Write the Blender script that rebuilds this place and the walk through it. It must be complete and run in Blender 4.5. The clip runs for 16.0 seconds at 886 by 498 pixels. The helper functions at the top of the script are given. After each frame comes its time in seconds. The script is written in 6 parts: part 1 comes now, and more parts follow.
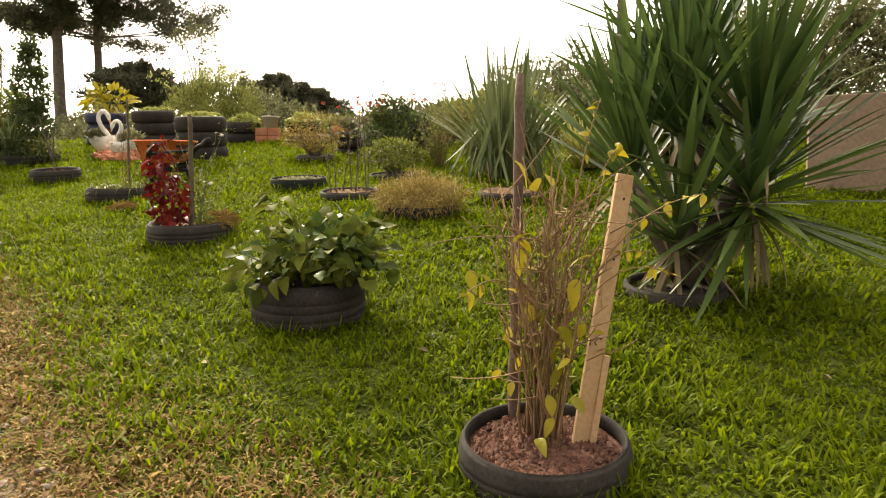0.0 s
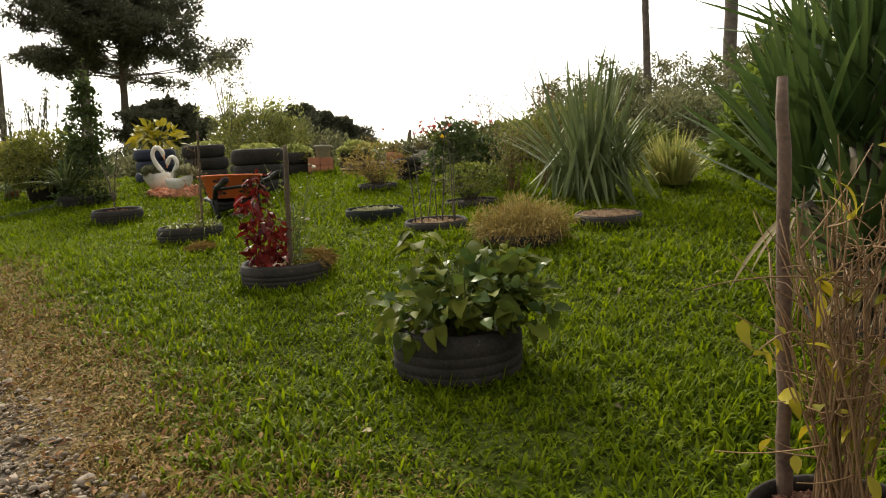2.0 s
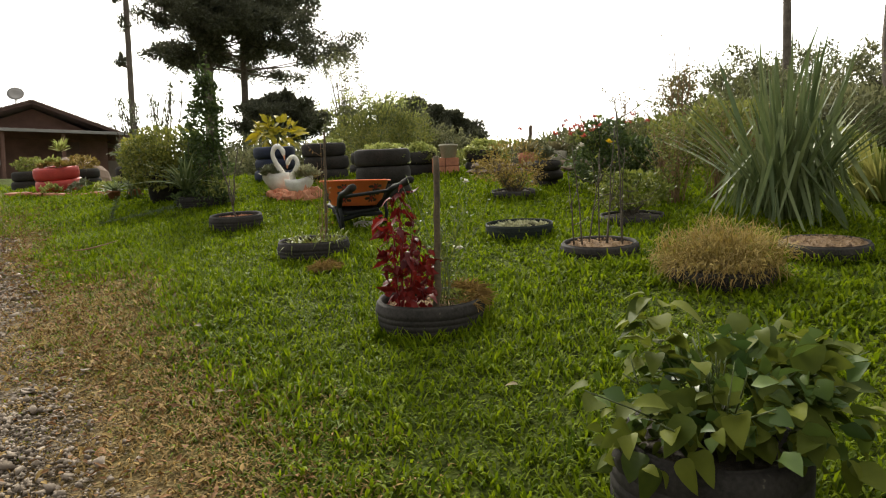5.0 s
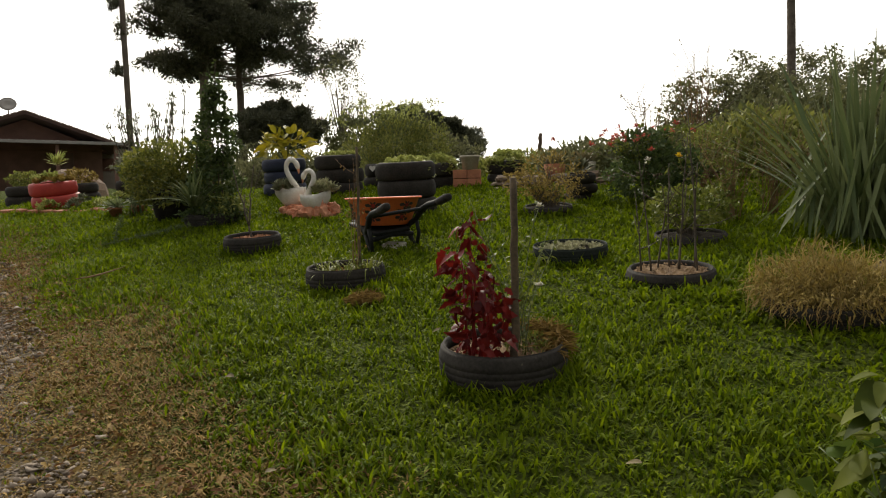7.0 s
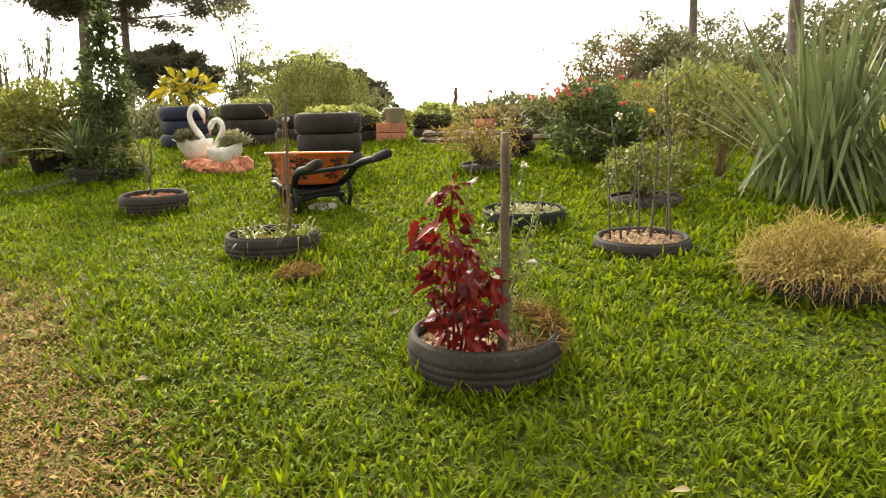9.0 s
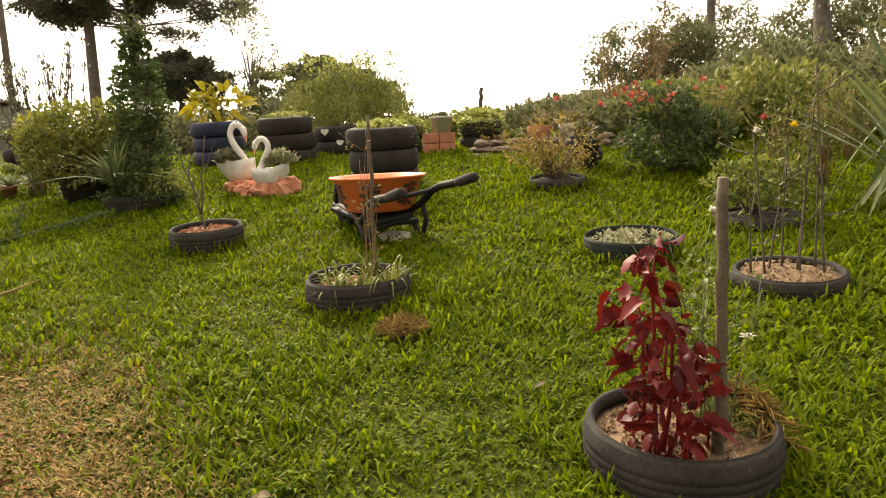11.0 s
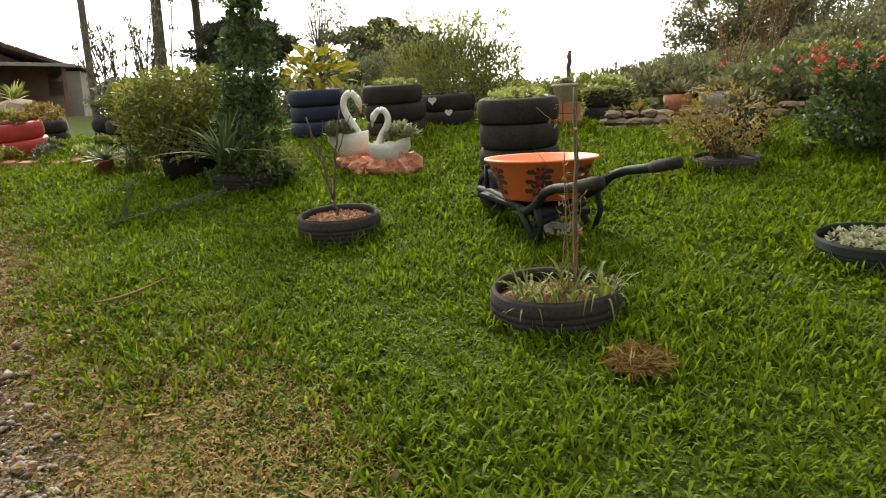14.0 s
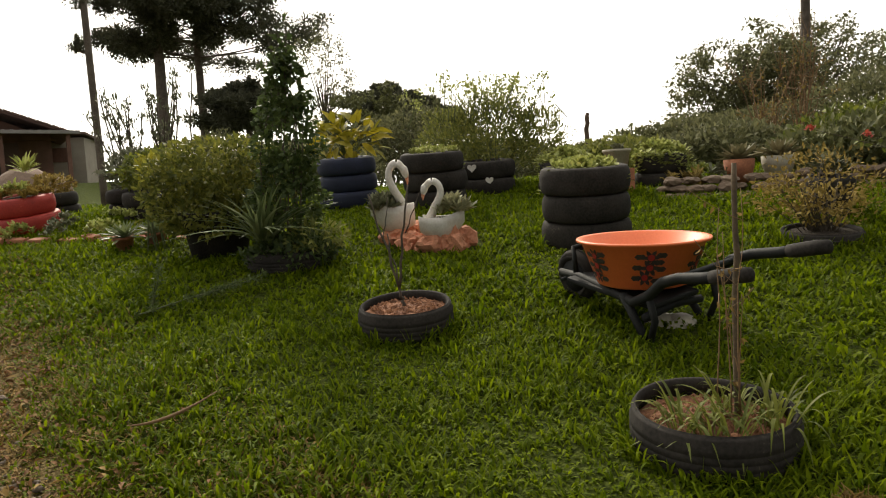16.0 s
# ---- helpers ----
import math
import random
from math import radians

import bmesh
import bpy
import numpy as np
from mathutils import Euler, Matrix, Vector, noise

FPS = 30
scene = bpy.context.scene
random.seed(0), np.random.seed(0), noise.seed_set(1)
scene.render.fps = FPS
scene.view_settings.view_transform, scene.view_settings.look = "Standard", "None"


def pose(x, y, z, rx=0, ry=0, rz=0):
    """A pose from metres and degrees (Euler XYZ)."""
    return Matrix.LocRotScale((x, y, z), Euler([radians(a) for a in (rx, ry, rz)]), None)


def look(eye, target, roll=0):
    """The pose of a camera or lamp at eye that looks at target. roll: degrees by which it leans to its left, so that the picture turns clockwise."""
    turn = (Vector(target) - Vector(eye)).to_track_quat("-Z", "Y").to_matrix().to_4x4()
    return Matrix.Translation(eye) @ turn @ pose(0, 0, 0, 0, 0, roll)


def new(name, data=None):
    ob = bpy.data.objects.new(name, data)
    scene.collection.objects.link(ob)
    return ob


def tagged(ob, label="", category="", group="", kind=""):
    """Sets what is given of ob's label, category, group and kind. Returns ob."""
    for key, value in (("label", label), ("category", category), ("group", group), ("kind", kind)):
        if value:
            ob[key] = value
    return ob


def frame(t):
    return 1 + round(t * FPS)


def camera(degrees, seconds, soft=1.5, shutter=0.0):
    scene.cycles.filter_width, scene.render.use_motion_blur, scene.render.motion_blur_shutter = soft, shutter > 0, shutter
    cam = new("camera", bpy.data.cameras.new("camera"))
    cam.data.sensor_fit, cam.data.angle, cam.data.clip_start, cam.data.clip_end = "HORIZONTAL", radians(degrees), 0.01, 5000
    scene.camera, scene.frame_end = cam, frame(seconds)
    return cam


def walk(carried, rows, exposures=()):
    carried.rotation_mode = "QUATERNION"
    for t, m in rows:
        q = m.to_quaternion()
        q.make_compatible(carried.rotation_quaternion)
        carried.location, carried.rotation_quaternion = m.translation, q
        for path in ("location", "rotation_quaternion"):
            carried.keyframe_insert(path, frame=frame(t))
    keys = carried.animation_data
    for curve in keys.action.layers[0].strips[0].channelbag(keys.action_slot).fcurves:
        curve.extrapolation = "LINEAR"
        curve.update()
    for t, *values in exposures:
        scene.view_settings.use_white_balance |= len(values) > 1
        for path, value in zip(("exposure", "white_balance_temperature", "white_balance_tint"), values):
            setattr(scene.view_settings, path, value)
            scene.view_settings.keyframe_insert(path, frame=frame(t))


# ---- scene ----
cam = camera(64.8, 16.0, soft=1.1)
METRES, EYE, TILT, LEAN, TURN = 6.0, 1.2, 0.0, 0.0, 0.0
ROWS = [
    (0.0, 0.0, 0.0, 0.0, -0.0, -4.81, 0.04),
    (0.5, -0.0256, 0.0155, -0.0017, 0.65, -4.94, -1.0),
    (1.0, -0.0615, 0.0261, 0.0055, 0.1, -4.75, 3.01),
    (1.5, -0.0804, 0.0378, 0.0063, 1.8, -5.24, -0.71),
    (2.0, -0.1077, 0.0692, 0.0086, 1.44, -2.93, 2.35),
    (2.5, -0.1148, 0.0927, 0.0217, 0.61, -4.48, 1.69),
    (3.0, -0.1392, 0.1122, 0.021, -0.86, -3.86, 1.11),
    (3.5, -0.1634, 0.1299, 0.0304, -1.86, -4.29, 4.2),
    (4.0, -0.1743, 0.1488, 0.0305, 5.39, -6.18, 3.19),
    (4.5, -0.1748, 0.1879, 0.0361, 9.94, -3.74, 1.02),
    (7.0, -0.2604, 0.3026, 0.0614, 9.38, -2.71, 1.5),
    (7.5, -0.2657, 0.3236, 0.0679, 10.76, -5.98, 0.88),
    (8.0, -0.2866, 0.3445, 0.0651, 6.4, -6.2, 0.29),
    (10.5, -0.3802, 0.4695, 0.0868, -0.05, -7.0, 0.88),
    (11.0, -0.4129, 0.4856, 0.099, 1.72, -6.78, 2.58),
    (11.5, -0.4304, 0.5015, 0.0992, 5.4, -6.54, 0.87),
    (12.0, -0.4488, 0.531, 0.1026, 5.97, -4.43, 2.4),
    (12.5, -0.4618, 0.5518, 0.1146, 8.86, -4.68, 1.23),
    (13.0, -0.4822, 0.5677, 0.1115, 7.71, -5.55, -0.32),
    (13.5, -0.5187, 0.5862, 0.1184, 6.9, -6.39, 4.15),
    (14.0, -0.5386, 0.6001, 0.118, 5.94, -9.4, 2.26),
    (14.5, -0.5606, 0.6329, 0.1223, 6.59, -4.34, 3.15),
    (15.0, -0.5727, 0.6559, 0.134, 9.98, -6.72, 1.71),
    (15.5, -0.5962, 0.6716, 0.1301, 7.1, -5.29, -0.17),
    (16.0, -0.6259, 0.6907, 0.1383, 5.59, -4.6, 2.96),
]
# seconds, stops, kelvin, tint
EXPOSURES = [
    (0.0, 0.89, 7600, 13), (0.5, 0.82, 7600, 13), (1.0, 0.72, 7600, 13), (1.5, 0.55, 7500, 13), (2.0, 0.17, 6900, 9), (2.5, -0.48, 6600, 8), (3.0, -0.25, 6150, 2),
    (3.5, -0.25, 6200, 0), (4.0, 0.15, 6250, 2), (4.5, 0.22, 6450, 6), (7.0, -0.43, 6700, 9), (7.5, -0.95, 6600, 9), (8.0, 0.09, 6700, 9), (10.5, 1.51, 7700, 13),
    (11.0, 0.83, 7700, 14), (11.5, 0.77, 7700, 15), (12.0, 0.65, 7250, 12), (12.5, -0.58, 6900, 11), (13.0, -0.28, 6450, 6), (13.5, -0.15, 6450, 6), (14.0, 0.47, 6500, 5),
    (14.5, 0.95, 6950, 9), (15.0, -0.33, 7050, 11), (15.5, 0.32, 6850, 10), (16.0, -0.25, 6850, 10),
]
walk(cam, [(t, pose(0, 0, EYE, TILT, LEAN, TURN) @ pose(METRES * x, METRES * y, METRES * z, 90 + pitch, roll, yaw)) for t, x, y, z, yaw, pitch, roll in ROWS], EXPOSURES)

# ---------------------------------------------------------------- light
world = bpy.data.worlds.new("sky")
scene.world = world
world.use_nodes = True
wn, wl = world.node_tree.nodes, world.node_tree.links
bg = wn["Background"]
sky = wn.new("ShaderNodeTexSky")
sky.sky_type, sky.sun_disc = "NISHITA", False
sky.sun_elevation, sky.sun_rotation = radians(36), radians(-22)
sky.dust_density, sky.air_density = 4.0, 1.0
SUN_WAY = Vector((-0.30, 0.74, 0.58)).normalized()
wco, wnoise, wramp = wn.new("ShaderNodeTexCoord"), wn.new("ShaderNodeTexNoise"), wn.new("ShaderNodeValToRGB")
wnoise.inputs["Scale"].default_value, wnoise.inputs["Detail"].default_value = 2.6, 6
wl.new(wco.outputs["Generated"], wnoise.inputs["Vector"])
# thin bright cloud, brightest round the veiled sun and duller away from it
wdot = wn.new("ShaderNodeVectorMath")
wdot.operation = "DOT_PRODUCT"
wl.new(wco.outputs["Generated"], wdot.inputs[0])
wdot.inputs[1].default_value = SUN_WAY
wadd = wn.new("ShaderNodeMath")
wadd.operation = "MULTIPLY_ADD"
wl.new(wnoise.outputs["Fac"], wadd.inputs[0])
wadd.inputs[1].default_value = 0.25
wl.new(wdot.outputs["Value"], wadd.inputs[2])
we = wramp.color_ramp.elements
we[0].position, we[0].color = 0.0, (6.0, 6.1, 6.1, 1)
we[1].position, we[1].color = 0.92, (26, 25.4, 24.2, 1)
wmid = we.new(0.5)
wmid.color = (11.0, 11.0, 10.9, 1)
wl.new(wadd.outputs[0], wramp.inputs["Fac"])
wmix = wn.new("ShaderNodeMix")
wmix.data_type = "RGBA"
wmix.inputs[0].default_value = 0.9
wl.new(sky.outputs["Color"], wmix.inputs[6])
wl.new(wramp.outputs["Color"], wmix.inputs[7])
wl.new(wmix.outputs[2], bg.inputs["Color"])
bg.inputs["Strength"].default_value = 0.098

sun = new("sun", bpy.data.lights.new("sun", "SUN"))
sun.data.energy, sun.data.angle, sun.data.color = 3.5, radians(8), (1.0, 0.94, 0.80)
sun.matrix_world = look(SUN_WAY * 30, (0, 0, 0))


# ---------------------------------------------------------------- helpers
def ground_z(x, y):
    """The lawn climbs away from the gravel path, levels out at the top of the rise and climbs on towards the house."""
    p, q = np.clip((-x - 10) / 10, 0, 1), np.clip((y - 12) / 18, 0, 1)
    knoll = 1.15 * p * p * (3 - 2 * p) * q * q * (3 - 2 * q)
    yy = np.where(y > 10, 10 + 2.3 * np.tanh((y - 10) / 2.3), y)
    yy = np.where(yy < -2, -2 + 2.0 * np.tanh((yy + 2) / 2.0), yy)
    xx = np.clip(x, -14, 10)
    return -0.123 + 0.0173 * xx + 0.196 * yy + knoll - 0.05 * np.clip((y - 5.5) / 2.5, 0, 1)


def gz(x, y):
    return float(ground_z(np.float64(x), np.float64(y)))


def place(x, y, yaw=0.0, tilt=1.0, dz=0.0):
    """A pose on the ground, leaning with the slope by that share."""
    return Matrix.Translation((x, y, gz(x, y) + dz)) @ pose(0, 0, 0, 11.1 * tilt, -1.0 * tilt, 0) @ pose(0, 0, 0, 0, 0, yaw)


def mesh(verts, faces, smooth=True):
    me = bpy.data.meshes.new("m")
    me.from_pydata([tuple(v) for v in verts], [], faces)
    if smooth:
        me.polygons.foreach_set("use_smooth", [True] * len(me.polygons))
    me.update()
    return me


def raw(verts, quads=None, tris=None, smooth=True):
    """A mesh from arrays, for large counts."""
    me = bpy.data.meshes.new("m")
    verts = np.asarray(verts, np.float32).reshape(-1, 3)
    loops, starts, n = [], [], 0
    for f, k in ((quads, 4), (tris, 3)):
        if f is not None and len(f):
            f = np.asarray(f, np.int32).reshape(-1, k)
            loops.append(f.ravel())
            starts.append(n + np.arange(len(f), dtype=np.int32) * k)
            n += f.size
    loops, starts = np.concatenate(loops), np.concatenate(starts)
    me.vertices.add(len(verts))
    me.vertices.foreach_set("co", verts.ravel())
    me.loops.add(len(loops))
    me.loops.foreach_set("vertex_index", loops)
    me.polygons.add(len(starts))
    me.polygons.foreach_set("loop_start", starts)
    if smooth:
        me.polygons.foreach_set("use_smooth", np.ones(len(starts), bool))
    me.update(calc_edges=True)
    return me


def part(name, data, material, parent=None, label="", m=None):
    if isinstance(data, bmesh.types.BMesh):
        me = bpy.data.meshes.new(name)
        data.to_mesh(me)
        data.free()
        data = me
    data.name = name
    if not data.materials:
        data.materials.append(material)
    ob = new(name, data)
    if parent is not None:
        ob.parent = parent
    if m is not None:
        ob.matrix_basis = m
    return tagged(ob, label)


def thing(name, label, category, m=None, group="", kind=""):
    ob = new(name)
    ob.empty_display_size = 0.1
    if m is not None:
        ob.matrix_basis = m
    return tagged(ob, label, category, group, kind)


def lathe(profile, n=32, closed=False, wob=0.0, seed=0):
    """Turns (radius, height) pairs round z."""
    r = np.array([p[0] for p in profile])
    z = np.array([p[1] for p in profile])
    a = np.linspace(0, 2 * np.pi, n, endpoint=False)
    w = 1 + wob * np.sin(2 * a + seed) + wob * 0.6 * np.sin(3 * a + 2.1 * seed)
    v = np.stack([np.outer(np.cos(a) * w, r), np.outer(np.sin(a) * w, r), np.tile(z, (n, 1)) + wob * 0.1 * np.sin(a * 2 + seed)[:, None]], -1)
    k = len(profile)
    i, j = np.meshgrid(np.arange(n), np.arange(k if closed else k - 1), indexing="ij")
    i2, j2 = (i + 1) % n, (j + 1) % k
    q = np.stack([i * k + j, i2 * k + j, i2 * k + j2, i * k + j2], -1)
    return raw(v, quads=q)


def tubes(paths, sides=6):
    """Round bars along polylines: a list of (points, radii)."""
    V, Q, off = [], [], 0
    for pts, rad in paths:
        pts = np.asarray(pts, float)
        rad = np.broadcast_to(np.asarray(rad, float), (len(pts),))
        d = np.gradient(pts, axis=0)
        d /= np.linalg.norm(d, axis=1)[:, None] + 1e-9
        ref = np.array([1.0, 0, 0]) if abs(d[0, 0]) < 0.8 else np.array([0, 1.0, 0])
        u = np.cross(d, ref)
        u /= np.linalg.norm(u, axis=1)[:, None] + 1e-9
        w = np.cross(d, u)
        a = np.linspace(0, 2 * np.pi, sides, endpoint=False)
        ring = pts[:, None] + rad[:, None, None] * (np.cos(a)[None, :, None] * u[:, None] + np.sin(a)[None, :, None] * w[:, None])
        n = len(pts)
        V += [ring.reshape(-1, 3), pts[[0]], pts[[-1]]]
        i, j = np.meshgrid(np.arange(n - 1), np.arange(sides), indexing="ij")
        j2 = (j + 1) % sides
        Q.append((np.stack([i * sides + j, i * sides + j2, (i + 1) * sides + j2, (i + 1) * sides + j], -1) + off).reshape(-1, 4))
        j = np.arange(sides)
        last = (n - 1) * sides
        Q.append(np.stack([(j + 1) % sides, j, j * 0 + n * sides, j * 0 + n * sides], -1)[:, :3].repeat(1, 0) if False else np.zeros((0, 4), int))
        V_count = n * sides + 2
        caps.extend([(off + (k + 1) % sides, off + k, off + n * sides) for k in range(sides)])
        caps.extend([(off + last + k, off + last + (k + 1) % sides, off + n * sides + 1) for k in range(sides)])
        off += V_count
    me = raw(np.concatenate(V), np.concatenate(Q), np.array(caps))
    caps.clear()
    return me


caps = []


def unit(v):
    return v / (np.linalg.norm(v, axis=-1, keepdims=True) + 1e-9)


def leaf_mesh(P, D, N, L, W, droop=0.25, fold=0.15, widest=0.4):
    """Many pointed leaves: base P, direction D, face normal N, length L, width W."""
    P, D, N = np.asarray(P, float), unit(np.asarray(D, float)), np.asarray(N, float)
    n = len(P)
    L, W = np.broadcast_to(L, (n,))[:, None], np.broadcast_to(W, (n,))[:, None]
    S = unit(np.cross(D, N))
    N = np.cross(S, D)
    rows = []
    for u, w in ((0.0, 0.0), (widest, 0.5), (0.5 + widest / 2, 0.36), (1.0, 0.0)):
        c = P + D * L * u - N * L * droop * u * u
        if w == 0:
            rows.append(c)
        else:
            rows += [c + S * W * w + N * W * fold, c, c - S * W * w + N * W * fold]
    V = np.stack(rows, 1)
    b = (np.arange(n) * 8)[:, None]
    quads = np.concatenate([b + np.array(q) for q in ([1, 2, 5, 4], [2, 3, 6, 5])], 0)
    tris = np.concatenate([b + np.array(q) for q in ([0, 2, 1], [0, 3, 2], [4, 5, 7], [5, 6, 7])], 0)
    return raw(V, quads, tris)


def leaf_cards(P, D, N, L, W):
    """Small far leaves: bent diamonds."""
    P, D, N = np.asarray(P, float), unit(np.asarray(D, float)), np.asarray(N, float)
    n = len(P)
    L, W = np.broadcast_to(L, (n,))[:, None], np.broadcast_to(W, (n,))[:, None]
    S = unit(np.cross(D, N))
    N = np.cross(S, D)
    mid = P + D * L * 0.5
    V = np.stack([P, mid + S * W * 0.5 + N * W * 0.15, P + D * L - N * L * 0.15, mid - S * W * 0.5 + N * W * 0.15], 1)
    b = (np.arange(n) * 4)[:, None]
    return raw(V, None, np.concatenate([b + np.array([0, 1, 2]), b + np.array([0, 2, 3])], 0))


def strap_mesh(P, D, L, W, droop, seg=6, fold=0.12):
    """Long strap leaves that rise along D and arch over."""
    P, D = np.asarray(P, float), unit(np.asarray(D, float))
    n = len(P)
    L, W, droop = [np.broadcast_to(q, (n,)).astype(float) for q in (L, W, droop)]
    S = unit(np.cross(D, np.array([0, 0, 1.0])) + 1e-4)
    rows = []
    for k in range(seg + 1):
        u = k / seg
        c = P + D * (L * u)[:, None]
        c[:, 2] -= droop * L * u ** 2.4
        w = W * (0.75 + 0.5 * u if u < 0.4 else 0.95 * (1 - ((u - 0.4) / 0.6) ** 2.2) + 0.01)
        up = np.cross(S, D)
        rows += [c + S * (w / 2)[:, None] + up * (w * fold)[:, None], c, c - S * (w / 2)[:, None] + up * (w * fold)[:, None]]
    V = np.stack(rows, 1)
    b = (np.arange(n) * 3 * (seg + 1))[:, None]
    Q = [b + 3 * k + np.array(q) for k in range(seg) for q in ([0, 1, 4, 3], [1, 2, 5, 4])]
    return raw(V, np.concatenate(Q, 0))


def box(bm, sx, sy, sz, m=None, bevel=0.0):
    g = bmesh.ops.create_cube(bm, size=1.0, matrix=(m or Matrix()) @ Matrix.Diagonal((sx, sy, sz, 1)))
    if bevel:
        es = list({e for v in g["verts"] for e in v.link_edges})
        bmesh.ops.bevel(bm, geom=es, offset=bevel, segments=2, affect="EDGES", profile=0.6)


def rand_dirs(rng, n, up=0.0):
    d = rng.normal(size=(n, 3))
    d[:, 2] += up
    return unit(d)


# ---------------------------------------------------------------- materials
def mat(name, col, rough=0.8, col2=None, scale=8.0, fine=60.0, bump=0.3, metal=0.0, spots=None, bump_d=0.01, spec=0.5, island=0.0, trans=0.0, detail=6, own=False):
    """Procedural surface: two colours mixed at a coarse and a fine scale, with relief."""
    m = bpy.data.materials.new(name)
    m.use_nodes = True
    n, l = m.node_tree.nodes, m.node_tree.links
    p = n["Principled BSDF"]
    co = n.new("ShaderNodeTexCoord")
    a, b = n.new("ShaderNodeTexNoise"), n.new("ShaderNodeTexNoise")
    a.inputs["Scale"].default_value, b.inputs["Scale"].default_value = scale, fine
    a.inputs["Detail"].default_value, b.inputs["Detail"].default_value = detail, 4
    for q in (a, b):
        l.new(co.outputs["Object"], q.inputs["Vector"])
    add = n.new("ShaderNodeMath")
    add.operation = "MULTIPLY_ADD"
    add.inputs[1].default_value = 0.45
    l.new(b.outputs["Fac"], add.inputs[0])
    half = n.new("ShaderNodeMath")
    half.operation = "MULTIPLY"
    half.inputs[1].default_value = 0.55
    l.new(a.outputs["Fac"], half.inputs[0])
    l.new(half.outputs[0], add.inputs[2])
    src = add.outputs[0]
    if island:
        geo = n.new("ShaderNodeObjectInfo" if own else "ShaderNodeNewGeometry")
        mx = n.new("ShaderNodeMix")
        mx.inputs[0].default_value = island
        l.new(src, mx.inputs[2])
        l.new(geo.outputs["Random" if own else "Random Per Island"], mx.inputs[3])
        src = mx.outputs[0]
    ramp = n.new("ShaderNodeValToRGB")
    e = ramp.color_ramp.elements
    lo, hi = (0.36, 0.64) if not island else (0.1, 0.9)
    e[0].position, e[1].position = lo, hi
    c2 = col2 or tuple(v * 0.62 for v in col)
    e[0].color, e[1].color = (*c2, 1), (*col, 1)
    if spots:
        s = ramp.color_ramp.elements.new(min(hi + 0.07, 0.99))
        s.color = (*spots, 1)
    l.new(src, ramp.inputs["Fac"])
    l.new(ramp.outputs["Color"], p.inputs["Base Color"])
    p.inputs["Roughness"].default_value = rough
    p.inputs["Metallic"].default_value = metal
    p.inputs["Specular IOR Level"].default_value = spec
    if bump:
        bp = n.new("ShaderNodeBump")
        bp.inputs["Strength"].default_value, bp.inputs["Distance"].default_value = bump, bump_d
        l.new(add.outputs[0], bp.inputs["Height"])
        l.new(bp.outputs["Normal"], p.inputs["Normal"])
    if trans:
        t = n.new("ShaderNodeBsdfTranslucent")
        l.new(ramp.outputs["Color"], t.inputs["Color"])
        mxs = n.new("ShaderNodeMixShader")
        mxs.inputs[0].default_value = trans
        l.new(p.outputs[0], mxs.inputs[1])
        l.new(t.outputs[0], mxs.inputs[2])
        l.new(mxs.outputs[0], n["Material Output"].inputs["Surface"])
    return m


def leafmat(name, col, col2, scale=3.0, rough=0.5, trans=0.3, spots=None, spec=0.22, own=False):
    return mat(name, col, rough, col2, scale, 40, 0.0, island=0.65, trans=trans, spots=spots, spec=spec, own=own)


RUBBER = mat("tyre_rubber", (0.042, 0.036, 0.030), 0.85, (0.014, 0.012, 0.010), 5, 70, 0.4, bump_d=0.004, spots=(0.13, 0.105, 0.075), spec=0.22)
RUBBER_BLUE = mat("blue_painted_rubber", (0.015, 0.021, 0.052), 0.75, (0.007, 0.010, 0.025), 6, 90, 0.3, bump_d=0.004)
RUBBER_RED = mat("red_painted_rubber", (0.46, 0.040, 0.024), 0.6, (0.30, 0.022, 0.016), 6, 60, 0.3, bump_d=0.004, spots=(0.6, 0.2, 0.14))
RUBBER_GREEN = mat("dark_basin_plastic", (0.022, 0.027, 0.022), 0.8, (0.010, 0.013, 0.010), 6, 60, 0.2, bump_d=0.003, spots=(0.06, 0.06, 0.05), spec=0.2)
SOIL_RED = mat("red_earth", (0.29, 0.125, 0.055), 0.95, (0.12, 0.05, 0.028), 18, 120, 1.0, bump_d=0.02)
MULCH = mat("dark_red_bark_mulch", (0.17, 0.070, 0.040), 0.95, (0.05, 0.022, 0.014), 30, 140, 1.0, bump_d=0.02, island=0.5)
RUST = leafmat("rust_brown_dead_leaves", (0.26, 0.13, 0.05), (0.10, 0.05, 0.022), 4, 0.8, 0.1)
SOIL_DRY = mat("dry_mulch", (0.25, 0.155, 0.075), 0.95, (0.10, 0.058, 0.03), 22, 140, 1.0, bump_d=0.02)
SOIL_DARK = mat("dark_soil", (0.05, 0.034, 0.019), 0.95, (0.02, 0.014, 0.009), 20, 120, 1.0, bump_d=0.02)
BARK = mat("grey_bark", (0.17, 0.135, 0.105), 0.9, (0.07, 0.055, 0.042), 5, 40, 1.0, bump_d=0.03)
STAKE = mat("weathered_stake", (0.15, 0.095, 0.062), 0.85, (0.06, 0.036, 0.025), 9, 80, 0.8, bump_d=0.006)
STAKE_PALE = mat("pale_stick", (0.135, 0.095, 0.052), 0.85, (0.05, 0.036, 0.022), 9, 80, 0.7, bump_d=0.004)
PLANK = mat("sawn_plank", (0.50, 0.33, 0.17), 0.75, (0.36, 0.21, 0.10), 7, 70, 0.5, bump_d=0.003)
